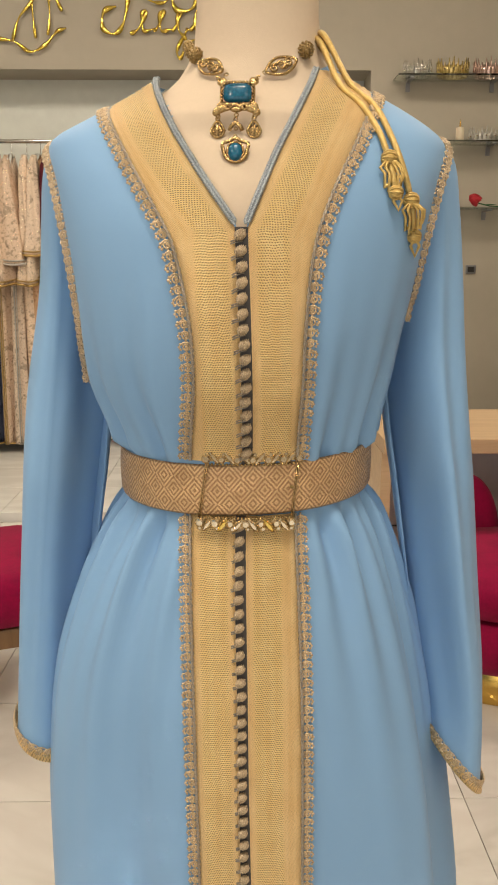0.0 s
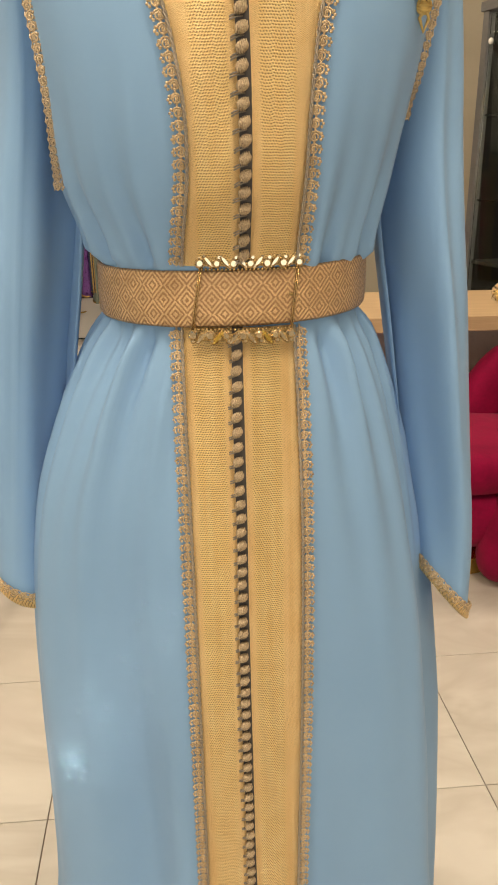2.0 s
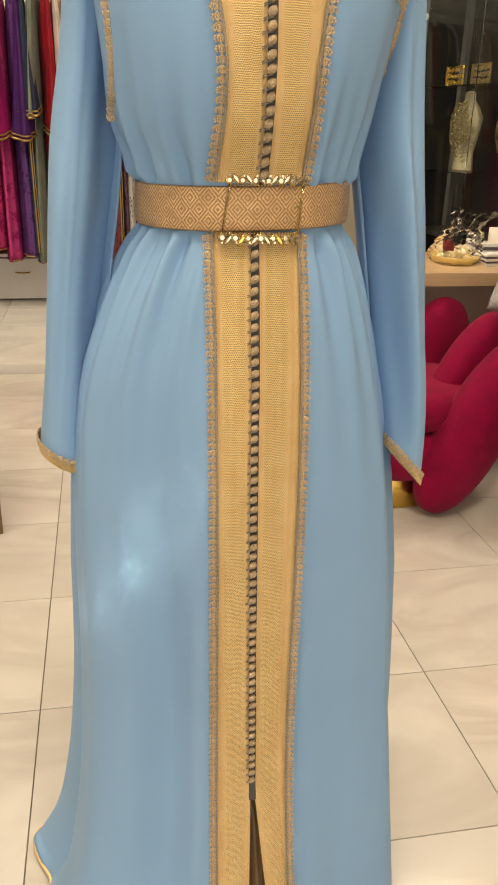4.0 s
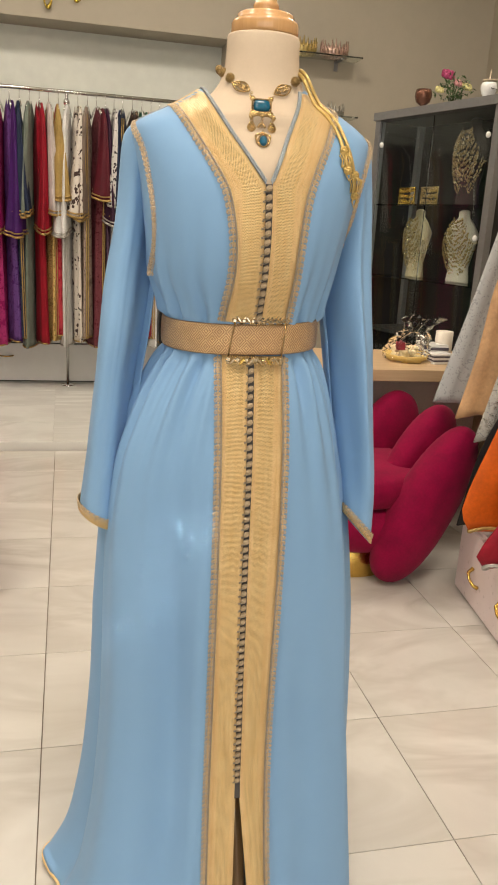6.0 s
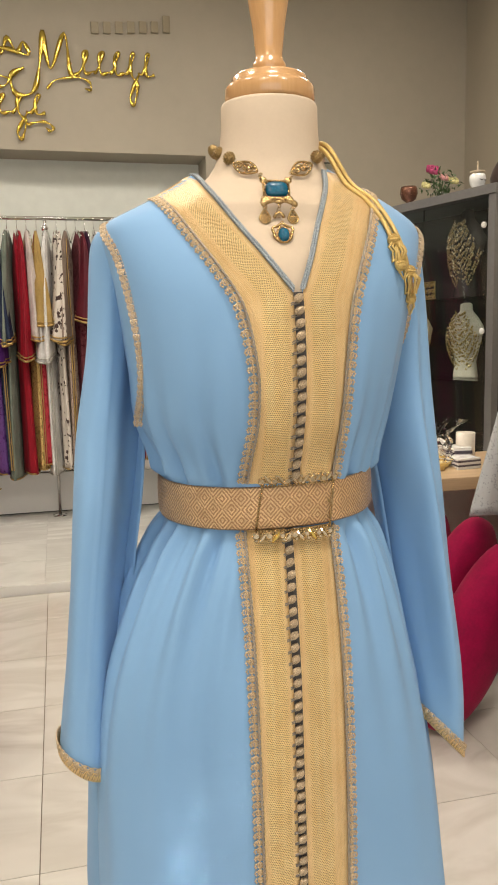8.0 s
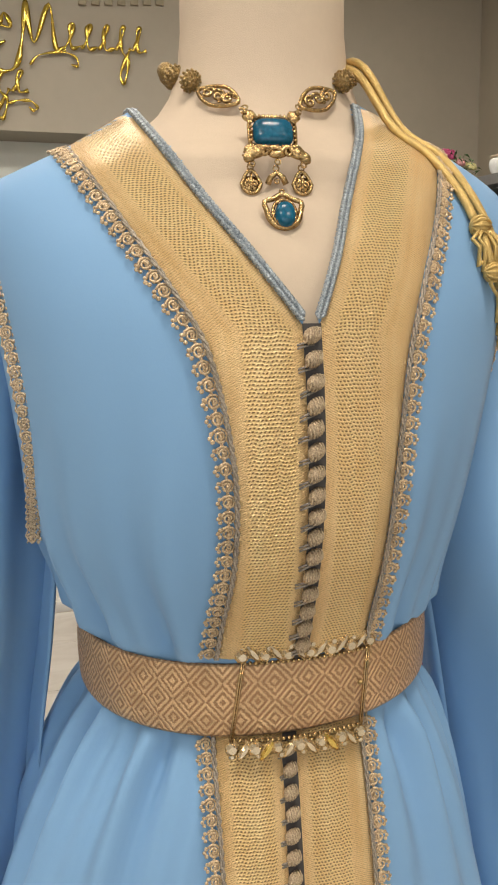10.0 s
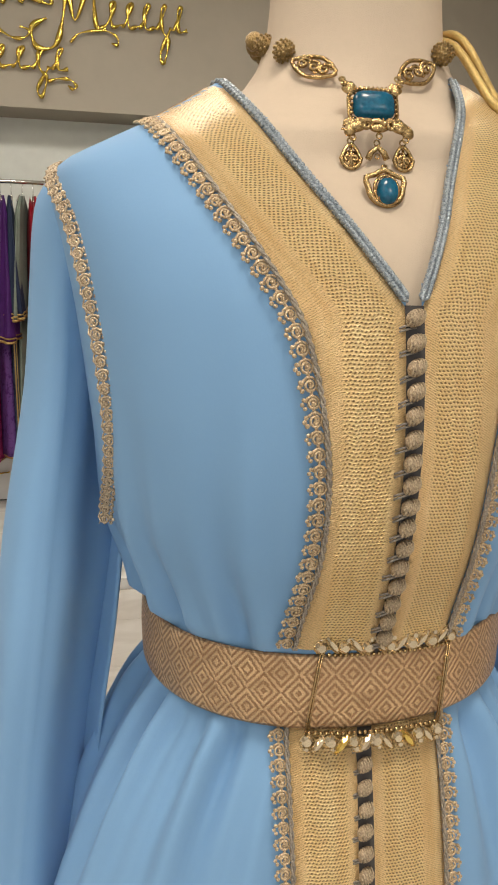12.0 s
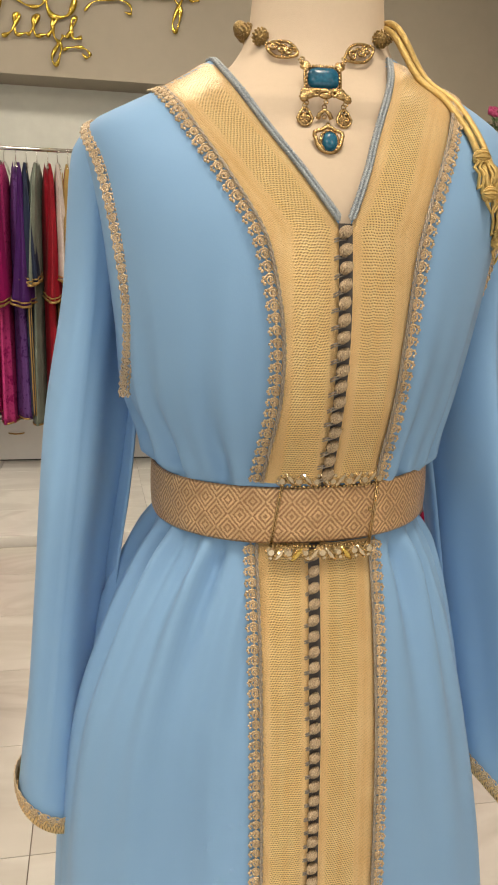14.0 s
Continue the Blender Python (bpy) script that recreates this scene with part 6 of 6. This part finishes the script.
def bust(x, z, h, cloth_mat, gold, seed, label):
    rnd = random.Random(seed)
    b = thing("necklace_bust", label, "jewellery display", in_cab(x, -0.18, z), "jewellery displays", cab_turn + 180 + rnd.uniform(-8, 8))
    prof = [(0.085, 0.0), (0.088, 0.01), (0.075, 0.10), (0.105, 0.22), (0.125, 0.30), (0.085, 0.36), (0.045, 0.40), (0.042, 0.44), (0.02, 0.45)]
    s = h / 0.45
    vs, fs = lathe([(r * s, zz * s) for r, zz in prof], 24, 1.0, 0.5)
    part("bust", mesh_of("bust", vs, fs, [cloth_mat]), None, b)
    pool, sparkle = Pool(), Pool()
    for row in range(13):
        rr = (0.045 + 0.0082 * row) * s
        zc = (0.400 - 0.0095 * row) * s
        n = 16 + 3 * row
        for i in range(n):
            a = math.pi * (1.12 + 0.76 * (i + 0.5) / n)
            zz = zc - (0.03 + 0.0175 * row) * s * abs(math.sin(a)) ** 1.5 + rnd.uniform(-0.008, 0.008) * s
            rr += rnd.uniform(-0.002, 0.002)
            r_here = max(0.045, 0.125 - abs(zz / s - 0.30) * 0.42) * s
            p = Vector((rr * 0.98 * math.cos(a), -0.5 * r_here * (1 - min(1, abs(rr * math.cos(a)) / (0.14 * s)) ** 2) ** 0.5 - 0.012, zz))
            q = rnd.uniform(0.0030, 0.0062) * s * 1.2
            (sparkle if rnd.random() < 0.18 else pool).put(ball_data(q, 6, 4, 1, 0.6, rnd.uniform(0.8, 1.6)), Matrix.Translation(p))
    part("necklace", pool.mesh("necklace", gold), None, b, "heavy gold bridal necklace")
    part("crystals", sparkle.mesh("crystals", CRYSTAL, False), None, b)


YGOLD = thread("yellow_gold", (0.50, 0.38, 0.17), (0.09, 0.06, 0.03), 0.3, 1.0, 160)
bust(0.36, 1.463, 0.46, plain("dark_velvet", (0.03, 0.022, 0.02), 0.8), plain("antique_gold", (0.30, 0.22, 0.12), 0.35, 1.0, 0.4, 120, 0.6, 500), 1, "dark velvet bust hung with an antique gold necklace")
bust(0.36, 1.041, 0.40, plain("white_velvet", (0.48, 0.44, 0.38), 0.8), YGOLD, 2, "white bust hung with a wide gold necklace")
bust(0.74, 1.041, 0.40, plain("cream_velvet", (0.40, 0.33, 0.22), 0.8), YGOLD, 3, "cream bust hung with a wide gold necklace")
for x in (0.80, 0.60):
    brooch = thing("belt_buckle", "square openwork gold belt buckle on the glass shelf", "buckle", in_cab(x, -0.11, 1.463), "", cab_turn + 180)
    bp = Pool().put(tube_data([(0.07 * sx, 0, 0.05 + 0.046 * sz) for sx, sz in ((-1, -1), (1, -1), (1, 1), (-1, 1))], 0.006, 6, True))
    for i in range(5):
        for j in range(3):
            bp.put(ring_data(0.013, 0.004, 10, 5, 7.5, i + j, 0.003), Matrix.Translation((-0.052 + 0.026 * i, -0.002, 0.02 + 0.03 * j)))
    part("filigree_plate", bp.mesh("filigree_plate", BRASS if x > 0.7 else DARKGOLD), None, brooch)

# things on the cabinet
goblet = thing("goblet", "small copper goblet on a pale foot", "goblet", in_cab(0.80, -0.15, H))
turned("foot", [(0.030, 0), (0.032, 0.004), (0.010, 0.018), (0.008, 0.035)], KNOB, goblet, "pale foot", 18)
turned("cup", [(0.012, 0.035), (0.040, 0.055), (0.050, 0.085), (0.048, 0.110), (0.042, 0.125), (0.038, 0.122)], plain("copper_lustre", (0.20, 0.09, 0.06), 0.25, 0.7), goblet, "", 20)
flowers = thing("flower_bowl", "small bouquet of pink and yellow silk flowers", "flowers", in_cab(0.55, -0.15, H))
turned("bowl", [(0.03, 0), (0.045, 0.02), (0.050, 0.045), (0.044, 0.046)], GLASS, flowers, "low glass bowl", 18)
lf = Pool()
rnd = random.Random(5)
for k in range(130):
    a, r, z = rnd.uniform(0, 6.28), rnd.uniform(0.01, 0.10), rnd.uniform(0.03, 0.15)
    lf.put(([(0, 0, 0), (0.018, 0.006, 0.008), (0.040, 0, 0.002), (0.018, -0.006, 0.008)], [(0, 1, 2, 3)]), pose(r * math.cos(a), r * math.sin(a), z, rnd.uniform(-40, 40), rnd.uniform(-60, 20), rnd.uniform(0, 360)))
for k in range(9):
    a, r = rnd.uniform(0, 6.28), rnd.uniform(0.01, 0.06)
    lf.put(tube_data([(0, 0, 0.02), (r * math.cos(a), r * math.sin(a), 0.10)], 0.002, 5))
part("leaves", lf.mesh("leaves", plain("silk_leaf", (0.05, 0.10, 0.03), 0.6, 0, 0.4, 40), False), None, flowers)


def blossom(x, y, z, r, mat):
    pool = Pool().put(ball_data(r * 0.5, 8, 6))
    for ring, n in ((0.45, 6), (0.85, 9)):
        for i in range(n):
            a = 2 * math.pi * (i + ring) / n
            pool.put(ball_data(r * 0.5, 7, 5, 0.9, 0.3, 0.9), pose(r * ring * math.cos(a), r * ring * math.sin(a), 0.1 * r, 55 * ring * math.sin(a), -55 * ring * math.cos(a), math.degrees(a) + 90))
    ob = part("blossom", pool.mesh("blossom", mat), None, flowers)
    ob.matrix_basis = pose(x, y, z, 35, 0, 0)


PK, LP, YW = plain("magenta_silk", (0.28, 0.02, 0.09), 0.6, 0, 0.3, 60), plain("pink_silk", (0.45, 0.20, 0.20), 0.6, 0, 0.3, 60), plain("yellow_silk", (0.50, 0.45, 0.20), 0.6, 0, 0.3, 60)
blossom(-0.045, -0.01, 0.165, 0.036, PK)
blossom(0.01, -0.03, 0.125, 0.024, LP)
blossom(0.085, 0.0, 0.115, 0.026, YW)
blossom(-0.085, -0.01, 0.085, 0.024, YW)
blossom(0.05, 0.01, 0.13, 0.02, YW)
pot = thing("incense_pot", "white porcelain pot with a dark knob", "pot", in_cab(0.27, -0.15, H))
turned("pot_body", [(0.022, 0), (0.030, 0.004), (0.020, 0.022), (0.036, 0.045), (0.043, 0.07), (0.040, 0.092), (0.033, 0.10)], KNOB, pot, "", 22)
turned("lid", [(0.037, 0.101), (0.038, 0.112), (0.02, 0.116), (0.004, 0.118), (0.004, 0.15), (0.001, 0.165)], plain("beige_lid", (0.45, 0.36, 0.25), 0.4), pot, "beige lid with a dark spike", 20)
for sx in (-1, 1):
    mk = Pool().put(tube_data([(sx * 0.004, -0.0405, 0.068), (sx * 0.014, -0.0400, 0.063), (sx * 0.024, -0.0355, 0.068)], 0.0022, 5))
    m_ob = part("painted_mark", mk.mesh("painted_mark", BLACK), None, pot)
    m_ob.matrix_basis = pose(0, 0, 0, 0, 0, 20)
vase = thing("vase", "dark brown pear-shaped vase on the cabinet", "vase", in_cab(0.09, -0.17, H))
turned("vase_body", [(0.055, 0), (0.075, 0.01), (0.085, 0.045), (0.072, 0.09), (0.045, 0.135), (0.032, 0.175), (0.030, 0.20), (0.034, 0.205), (0.026, 0.20)], plain("brown_glaze", (0.05, 0.032, 0.028), 0.3, 0.0, 0.3, 20), vase, "", 28)

# ---- oak desk ----
DX0, DX1, DY0, DY1, DZ = 0.82, 2.10, 0.83, 1.38, 0.74
desk = thing("desk", "pale oak desk, its white back panel coloured with a pink reflection", "desk", ((DX0 + DX1) / 2, (DY0 + DY1) / 2, 0))
hx, hy = (DX1 - DX0) / 2, (DY1 - DY0) / 2
part("desktop", boxes(((-hx, -hy, DZ - 0.05), (hx, hy, DZ)), bevel=0.003), DESKWOOD, desk, "thick pale oak top")
part("side_panel", boxes(((-hx, -hy + 0.03, 0), (-hx + 0.035, hy - 0.02, DZ - 0.052)), bevel=0.002), DESKWOOD, desk)
part("side_panel", boxes(((hx - 0.035, -hy + 0.03, 0), (hx, hy - 0.02, DZ - 0.052)), bevel=0.002), DESKWOOD, desk)
# white panels whose pink stands in for light off the magenta armchair
part("back_panel", boxes(((-hx + 0.037, hy - 0.10, 0.285), (hx - 0.037, hy - 0.075, DZ - 0.052)), bevel=0.001), PINKWHITE, desk, "white laminate panel with the armchair's pink reflection in its colour")
part("back_panel", boxes(((-hx + 0.037, hy - 0.10, 0.02), (hx - 0.037, hy - 0.075, 0.275)), bevel=0.001), PINKWHITE, desk, "white laminate panel with the armchair's pink reflection in its colour")
part("gap_strip", boxes(((-hx + 0.037, hy - 0.085, 0.0), (hx - 0.037, hy - 0.072, DZ - 0.06)), bevel=0), BLACK, desk)

basket = thing("gift_basket", "gift tray wrapped in crumpled clear cellophane on the desk", "gift basket", (1.56, 1.06, DZ))
turned("tray", [(0.075, 0), (0.085, 0.006), (0.095, 0.03), (0.090, 0.032), (0.082, 0.012)], plain("yellow_card", (0.55, 0.38, 0.12), 0.5), basket, "yellow tray", 24)
fill = Pool()
for k in range(22):
    a, r = rnd.uniform(0, 6.28), rnd.uniform(0, 0.06)
    fill.put(ball_data(rnd.uniform(0.014, 0.024), 7, 5, 1.2, 0.9, 0.7), pose(r * math.cos(a), r * math.sin(a), rnd.uniform(0.02, 0.055), rnd.uniform(0, 90), 0, rnd.uniform(0, 360)))
part("sweets", fill.mesh("sweets", plain("cream_wrappers", (0.62, 0.52, 0.33), 0.35, 0, 0.3, 60)), None, basket)
part("red_box", boxes(((-0.05, -0.02, 0.05), (-0.015, 0.02, 0.085)), bevel=0.004), plain("dark_red_box", (0.16, 0.01, 0.02), 0.4), basket)
vs, fs, sg, nr = [], [], 26, 12
for i in range(nr + 1):
    t = i / nr
    for k in range(sg):
        a = 2 * math.pi * k / sg
        r = (0.096 * (1 - t) ** 0.7 + 0.018) if t < 0.62 else 0.045 + 0.10 * (t - 0.62)
        r *= 1 + 0.18 * rnd.uniform(-1, 1) + 0.2 * math.sin(5 * a) * t
        vs.append((r * math.cos(a) + 0.07 * t * t, r * math.sin(a), 0.01 + 0.19 * t))
for i in range(nr):
    for k in range(sg):
        l = (k + 1) % sg
        fs.append((i * sg + k, i * sg + l, (i + 1) * sg + l, (i + 1) * sg + k))
cel = part("cellophane", mesh_of("cellophane", vs, fs, [CELLOPHANE], False), None, basket, "crumpled clear cellophane")
cel.visible_shadow = False
for k, (bx, by, bz, sx2, sy2, sz2, rz) in enumerate(((1.70, 1.02, DZ, 0.055, 0.04, 0.045, 8), (1.71, 1.12, DZ, 0.06, 0.05, 0.075, -6))):
    cb = thing("gift_box", "small white box with dark stripes on the desk", "box", (bx, by, bz), "gift boxes", rz)
    part("body", boxes(((-sx2, -sy2, 0), (sx2, sy2, sz2)), bevel=0.002), LACQUER, cb)
    for j in range(2):
        zz = sz2 * (0.25 + 0.4 * j)
        part("stripe", boxes(((-sx2 - 0.001, -sy2 - 0.001, zz), (sx2 + 0.001, sy2 + 0.001, zz + sz2 * 0.18)), bevel=0), plain("dark_stripe", (0.07, 0.06, 0.08), 0.4), cb)
cup = thing("candle_jar", "tall white jar candle on the desk", "jar", (1.77, 1.13, DZ))
turned("jar", [(0.036, 0), (0.040, 0.004), (0.040, 0.13), (0.036, 0.13), (0.035, 0.10)], plain("white_jar", (0.66, 0.60, 0.52), 0.35), cup, "", 22)

# ---- magenta petal armchair ----


def petal(bm_name, parent, c, length, width, thick, rot):
    """A plump upholstered petal."""
    vs, fs = ball_data(1.0, 28, 20)
    out = []
    for x, y, z in vs:
        px = math.copysign(abs(x) ** 0.85, x)
        s = 1 - 0.12 * z
        out.append((px * width / 2 * s, math.copysign(abs(y) ** 0.8, y) * thick / 2, math.copysign(abs(z) ** 0.9, z) * length / 2))
    ob = part(bm_name, mesh_of(bm_name, out, fs, [VELVET]), None, parent)
    ob.matrix_basis = pose(*c, *rot)
    return ob


def petal_chair(place, rz, label):
    ch = thing("armchair", label, "armchair", place, "magenta armchairs", rz)
    turned("base_ring", [(0.20, 0.0), (0.205, 0.004), (0.205, 0.105), (0.20, 0.11)], BRASS, ch, "brushed brass plinth", 48)
    vs, fs = lathe([(0.20, 0.111), (0.26, 0.13), (0.29, 0.18), (0.29, 0.26), (0.27, 0.29)], 40)
    part("seat_base", mesh_of("seat_base", vs, fs, [VELVET]), None, ch)
    vs, fs = lathe([(0.24, 0.291), (0.28, 0.31), (0.295, 0.36), (0.285, 0.40), (0.25, 0.425), (0.12, 0.435), (0.01, 0.437)], 40)
    part("seat_cushion", mesh_of("seat_cushion", vs, fs, [VELVET]), None, ch, "round magenta velvet seat")
    return ch


chair = petal_chair((1.165, 0.61, 0), 0, "magenta velvet petal-backed armchair on a brass plinth")
petal("back_petal", chair, (0.205, -0.265, 0.318), 0.66, 0.245, 0.18, (5, 26, 14))
petal("back_petal", chair, (0.240, -0.06, 0.362), 0.62, 0.29, 0.16, (4, 25, 22))
petal("back_petal", chair, (0.205, 0.20, 0.365), 0.60, 0.33, 0.15, (-4, 24, 14))
petal("back_petal", chair, (-0.05, 0.30, 0.36), 0.50, 0.28, 0.13, (-8, 0, 175))

chair2 = thing("armchair", "magenta velvet armchair with a brown wooden frame", "armchair", (-0.52, 0.52, 0), "magenta armchairs", 20)
part("seat_cushion", boxes(((-0.25, -0.26, 0.30), (0.245, 0.26, 0.46)), bevel=0.05), VELVET, chair2, "thick magenta velvet seat", True)
part("backrest", boxes(((-0.34, -0.26, 0.40), (-0.25, 0.26, 0.80)), bevel=0.04), VELVET, chair2, "magenta velvet backrest", True)
for sx in (-0.24, 0.27):
    for sy in (-0.22, 0.22):
        part("leg", boxes(((sx - 0.02, sy - 0.02, 0), (sx + 0.02, sy + 0.02, 0.53 if sx > 0 else 0.3)), bevel=0.004), BROWNWOOD, chair2)
part("front_rail", boxes(((-0.24, -0.235, 0.24), (0.27, -0.205, 0.299)), bevel=0.003), BROWNWOOD, chair2)

# ---- low drawer plinth and gowns along the slanting wall ----
plinth = thing("drawer_plinth", "low lilac-white drawer plinth with brass handles under the gowns", "drawers", (1.523, 0.302, 0), "", 188.7)
# local x runs back along its front towards the street, local y into the wall side
plinth.matrix_basis = pose(1.523, 0.302, 0, 0, 0, -98.5)
part("body", boxes(((0.0, 0.005, 0.0), (1.9, 0.62, 0.285)), bevel=0.002), PINKWHITE, plinth)
for k in range(3):
    dr = part("drawer", boxes(((0.012 + 0.62 * k, -0.012, 0.012), (0.622 + 0.62 * k, 0.004, 0.272)), bevel=0.002), PINKWHITE, plinth, "lilac-white drawer front")
    for j, x in enumerate((0.20 + 0.62 * k, 0.46 + 0.62 * k)):
        hp = Pool().put(tube_data([(x - 0.03, -0.014, 0.150), (x - 0.026, -0.032, 0.135), (x, -0.036, 0.120), (x + 0.026, -0.032, 0.110), (x + 0.03, -0.014, 0.100)], [0.008, 0.006, 0.005, 0.006, 0.008], 7))
        part("handle", hp.mesh("handle", BRASS), None, dr, "brass scroll handle")

rail2 = thing("clothes_rail", "chrome clothes rail along the slanting wall", "clothes rail", (1.90, 0.0, 0.286), "", -8.5)
part("bar", Pool().put(tube_data([(0, -1.5, 1.62), (0, 0.5, 1.62)], 0.013, 10)).mesh("bar", CHROME), None, rail2)
for y in (-1.5, 0.5):
    part("post", Pool().put(tube_data([(0.05, y, 0.0), (0.05, y, 1.60), (0, y, 1.62)], 0.012, 10)).mesh("post", CHROME), None, rail2)


def flared(name, label, y, rows, mat, trim, seed, hd=0.05):
    """A wide gown hung across the rail: rows (z, left x, right x)."""
    rnd2 = random.Random(seed)
    xm = 1.90 + 0.15 * y
    g = thing(name, label, "gown", (xm, y, 1.906), "gowns along the wall")
    hp = Pool()
    hp.put(tube_data([(0, 0, -0.07), (0, 0, -0.02), (0.012, 0, -0.006), (0, 0, 0.016), (-0.013, 0, 0.004)], 0.0022, 6))
    hp.put(tube_data([(-0.19, 0, -0.13), (0, 0, -0.07), (0.19, 0, -0.13)], 0.006, 6))
    part("hanger", hp.mesh("hanger", CHROME), None, g)
    val = table(rows)
    z0, z1 = rows[0][0], rows[-1][0]
    ph = [rnd2.uniform(0, 6.28) for _ in range(3)]
    sg, nn = 60, 40
    vs, fs = [], []
    for i in range(nn + 1):
        z = z0 + (z1 - z0) * i / nn
        xl, xr = val(z, 1), val(z, 2)
        for k in range(sg):
            a = 2 * math.pi * k / sg
            f = 1 + 0.35 * math.sin(9 * a + ph[0]) + 0.2 * math.sin(15 * a + ph[1] + z)
            vs.append(((xl + xr) / 2 + (xr - xl) / 2 * math.cos(a) - xm, hd * f * math.sin(a), z - 1.906 + 0.01 * math.sin(6 * a + ph[2]) * (1 if i == 0 else 0)))
    for i in range(nn):
        for k in range(sg):
            l = (k + 1) % sg
            fs.append((i * sg + k, i * sg + l, (i + 1) * sg + l, (i + 1) * sg + k))
    fs.append(tuple(reversed(range(sg))))
    fs.append(tuple(range(nn * sg, (nn + 1) * sg)))
    part("body", mesh_of("body", vs, fs, [mat]), None, g)
    if trim:
        tp = Pool().put(tube_data([(x * 1.005, yy * 1.04, zz + 0.004) for x, yy, zz in vs[:sg]], 0.007, 6, True))
        part("hem_trim", tp.mesh("hem_trim", trim), None, g)
    return g


BROCADE = cloth((0.32, 0.33, 0.34), (0.44, 0.45, 0.46), 0.0, 75.0)
flared("hanging_gown", "silver-grey brocade gown with a tonal leaf pattern", 0.46, [(0.69, 1.41, 2.3), (0.76, 1.43, 2.3), (1.0, 1.50, 2.25), (1.28, 1.575, 2.2), (1.6, 1.66, 2.2), (1.83, 1.80, 2.1)], BROCADE, None, 11, 0.045)
flared("hanging_gown", "peach satin gown with a soft sheen", 0.33, [(0.665, 1.44, 2.3), (0.72, 1.455, 2.3), (0.9, 1.495, 2.25), (1.14, 1.53, 2.2), (1.6, 1.66, 2.2), (1.83, 1.80, 2.1)], cloth((0.56, 0.34, 0.18)), None, 12, 0.04)
flared("hanging_gown", "silver gown sewn all over with sequins", 0.24, [(0.60, 1.475, 2.3), (0.66, 1.49, 2.3), (0.95, 1.56, 2.2), (1.3, 1.60, 2.2), (1.6, 1.66, 2.2), (1.83, 1.80, 2.1)], cloth((0.30, 0.28, 0.25), (0.45, 0.43, 0.40), 1.0, 40.0), None, 13, 0.04)
flared("hanging_gown", "black gown with dark beads", 0.13, [(0.33, 1.39, 2.3), (0.60, 1.445, 2.3), (0.95, 1.60, 2.2), (1.5, 1.64, 2.2), (1.83, 1.80, 2.1)], cloth(BLACKC), None, 14, 0.035)
flared("hanging_gown", "bright orange satin gown with a beaded edge", 0.03, [(0.345, 1.385, 2.3), (0.41, 1.345, 2.3), (0.70, 1.437, 2.3), (1.0, 1.54, 2.2), (1.5, 1.64, 2.2), (1.83, 1.80, 2.1)], cloth((0.66, 0.115, 0.010)), GT, 15, 0.04)
flared("hanging_gown", "deep purple velvet gown with gold edge", -0.08, [(0.30, 1.56, 2.2), (0.60, 1.60, 2.2), (1.5, 1.66, 2.2), (1.83, 1.80, 2.1)], cloth(PURP), GT, 16, 0.04)
flared("hanging_gown", "crimson satin gown with a white piped hem", -0.20, [(0.315, 1.315, 2.2), (0.355, 1.283, 2.2), (0.50, 1.37, 2.2), (0.9, 1.53, 2.2), (1.83, 1.80, 2.1)], cloth(RED), ST, 17, 0.04)

# ---- recessed ceiling lights ----
for lx, ly, lw in LAMPS:
    cl = thing("ceiling_light", "square recessed ceiling light with a white frame", "ceiling light", (lx, ly, CEIL), "ceiling lights")
    part("frame", boxes(((-0.33, -0.33, -0.03), (0.33, -0.305, -0.001)), ((-0.33, 0.305, -0.03), (0.33, 0.33, -0.001)), ((-0.33, -0.303, -0.03), (-0.305, 0.303, -0.001)), ((0.305, -0.303, -0.03), (0.33, 0.303, -0.001)), bevel=0.001), WHITE, cl)
    part("diffuser", boxes(((-0.303, -0.303, -0.016), (0.303, 0.303, -0.008)), bevel=0), EMITTER, cl, "glowing white diffuser")
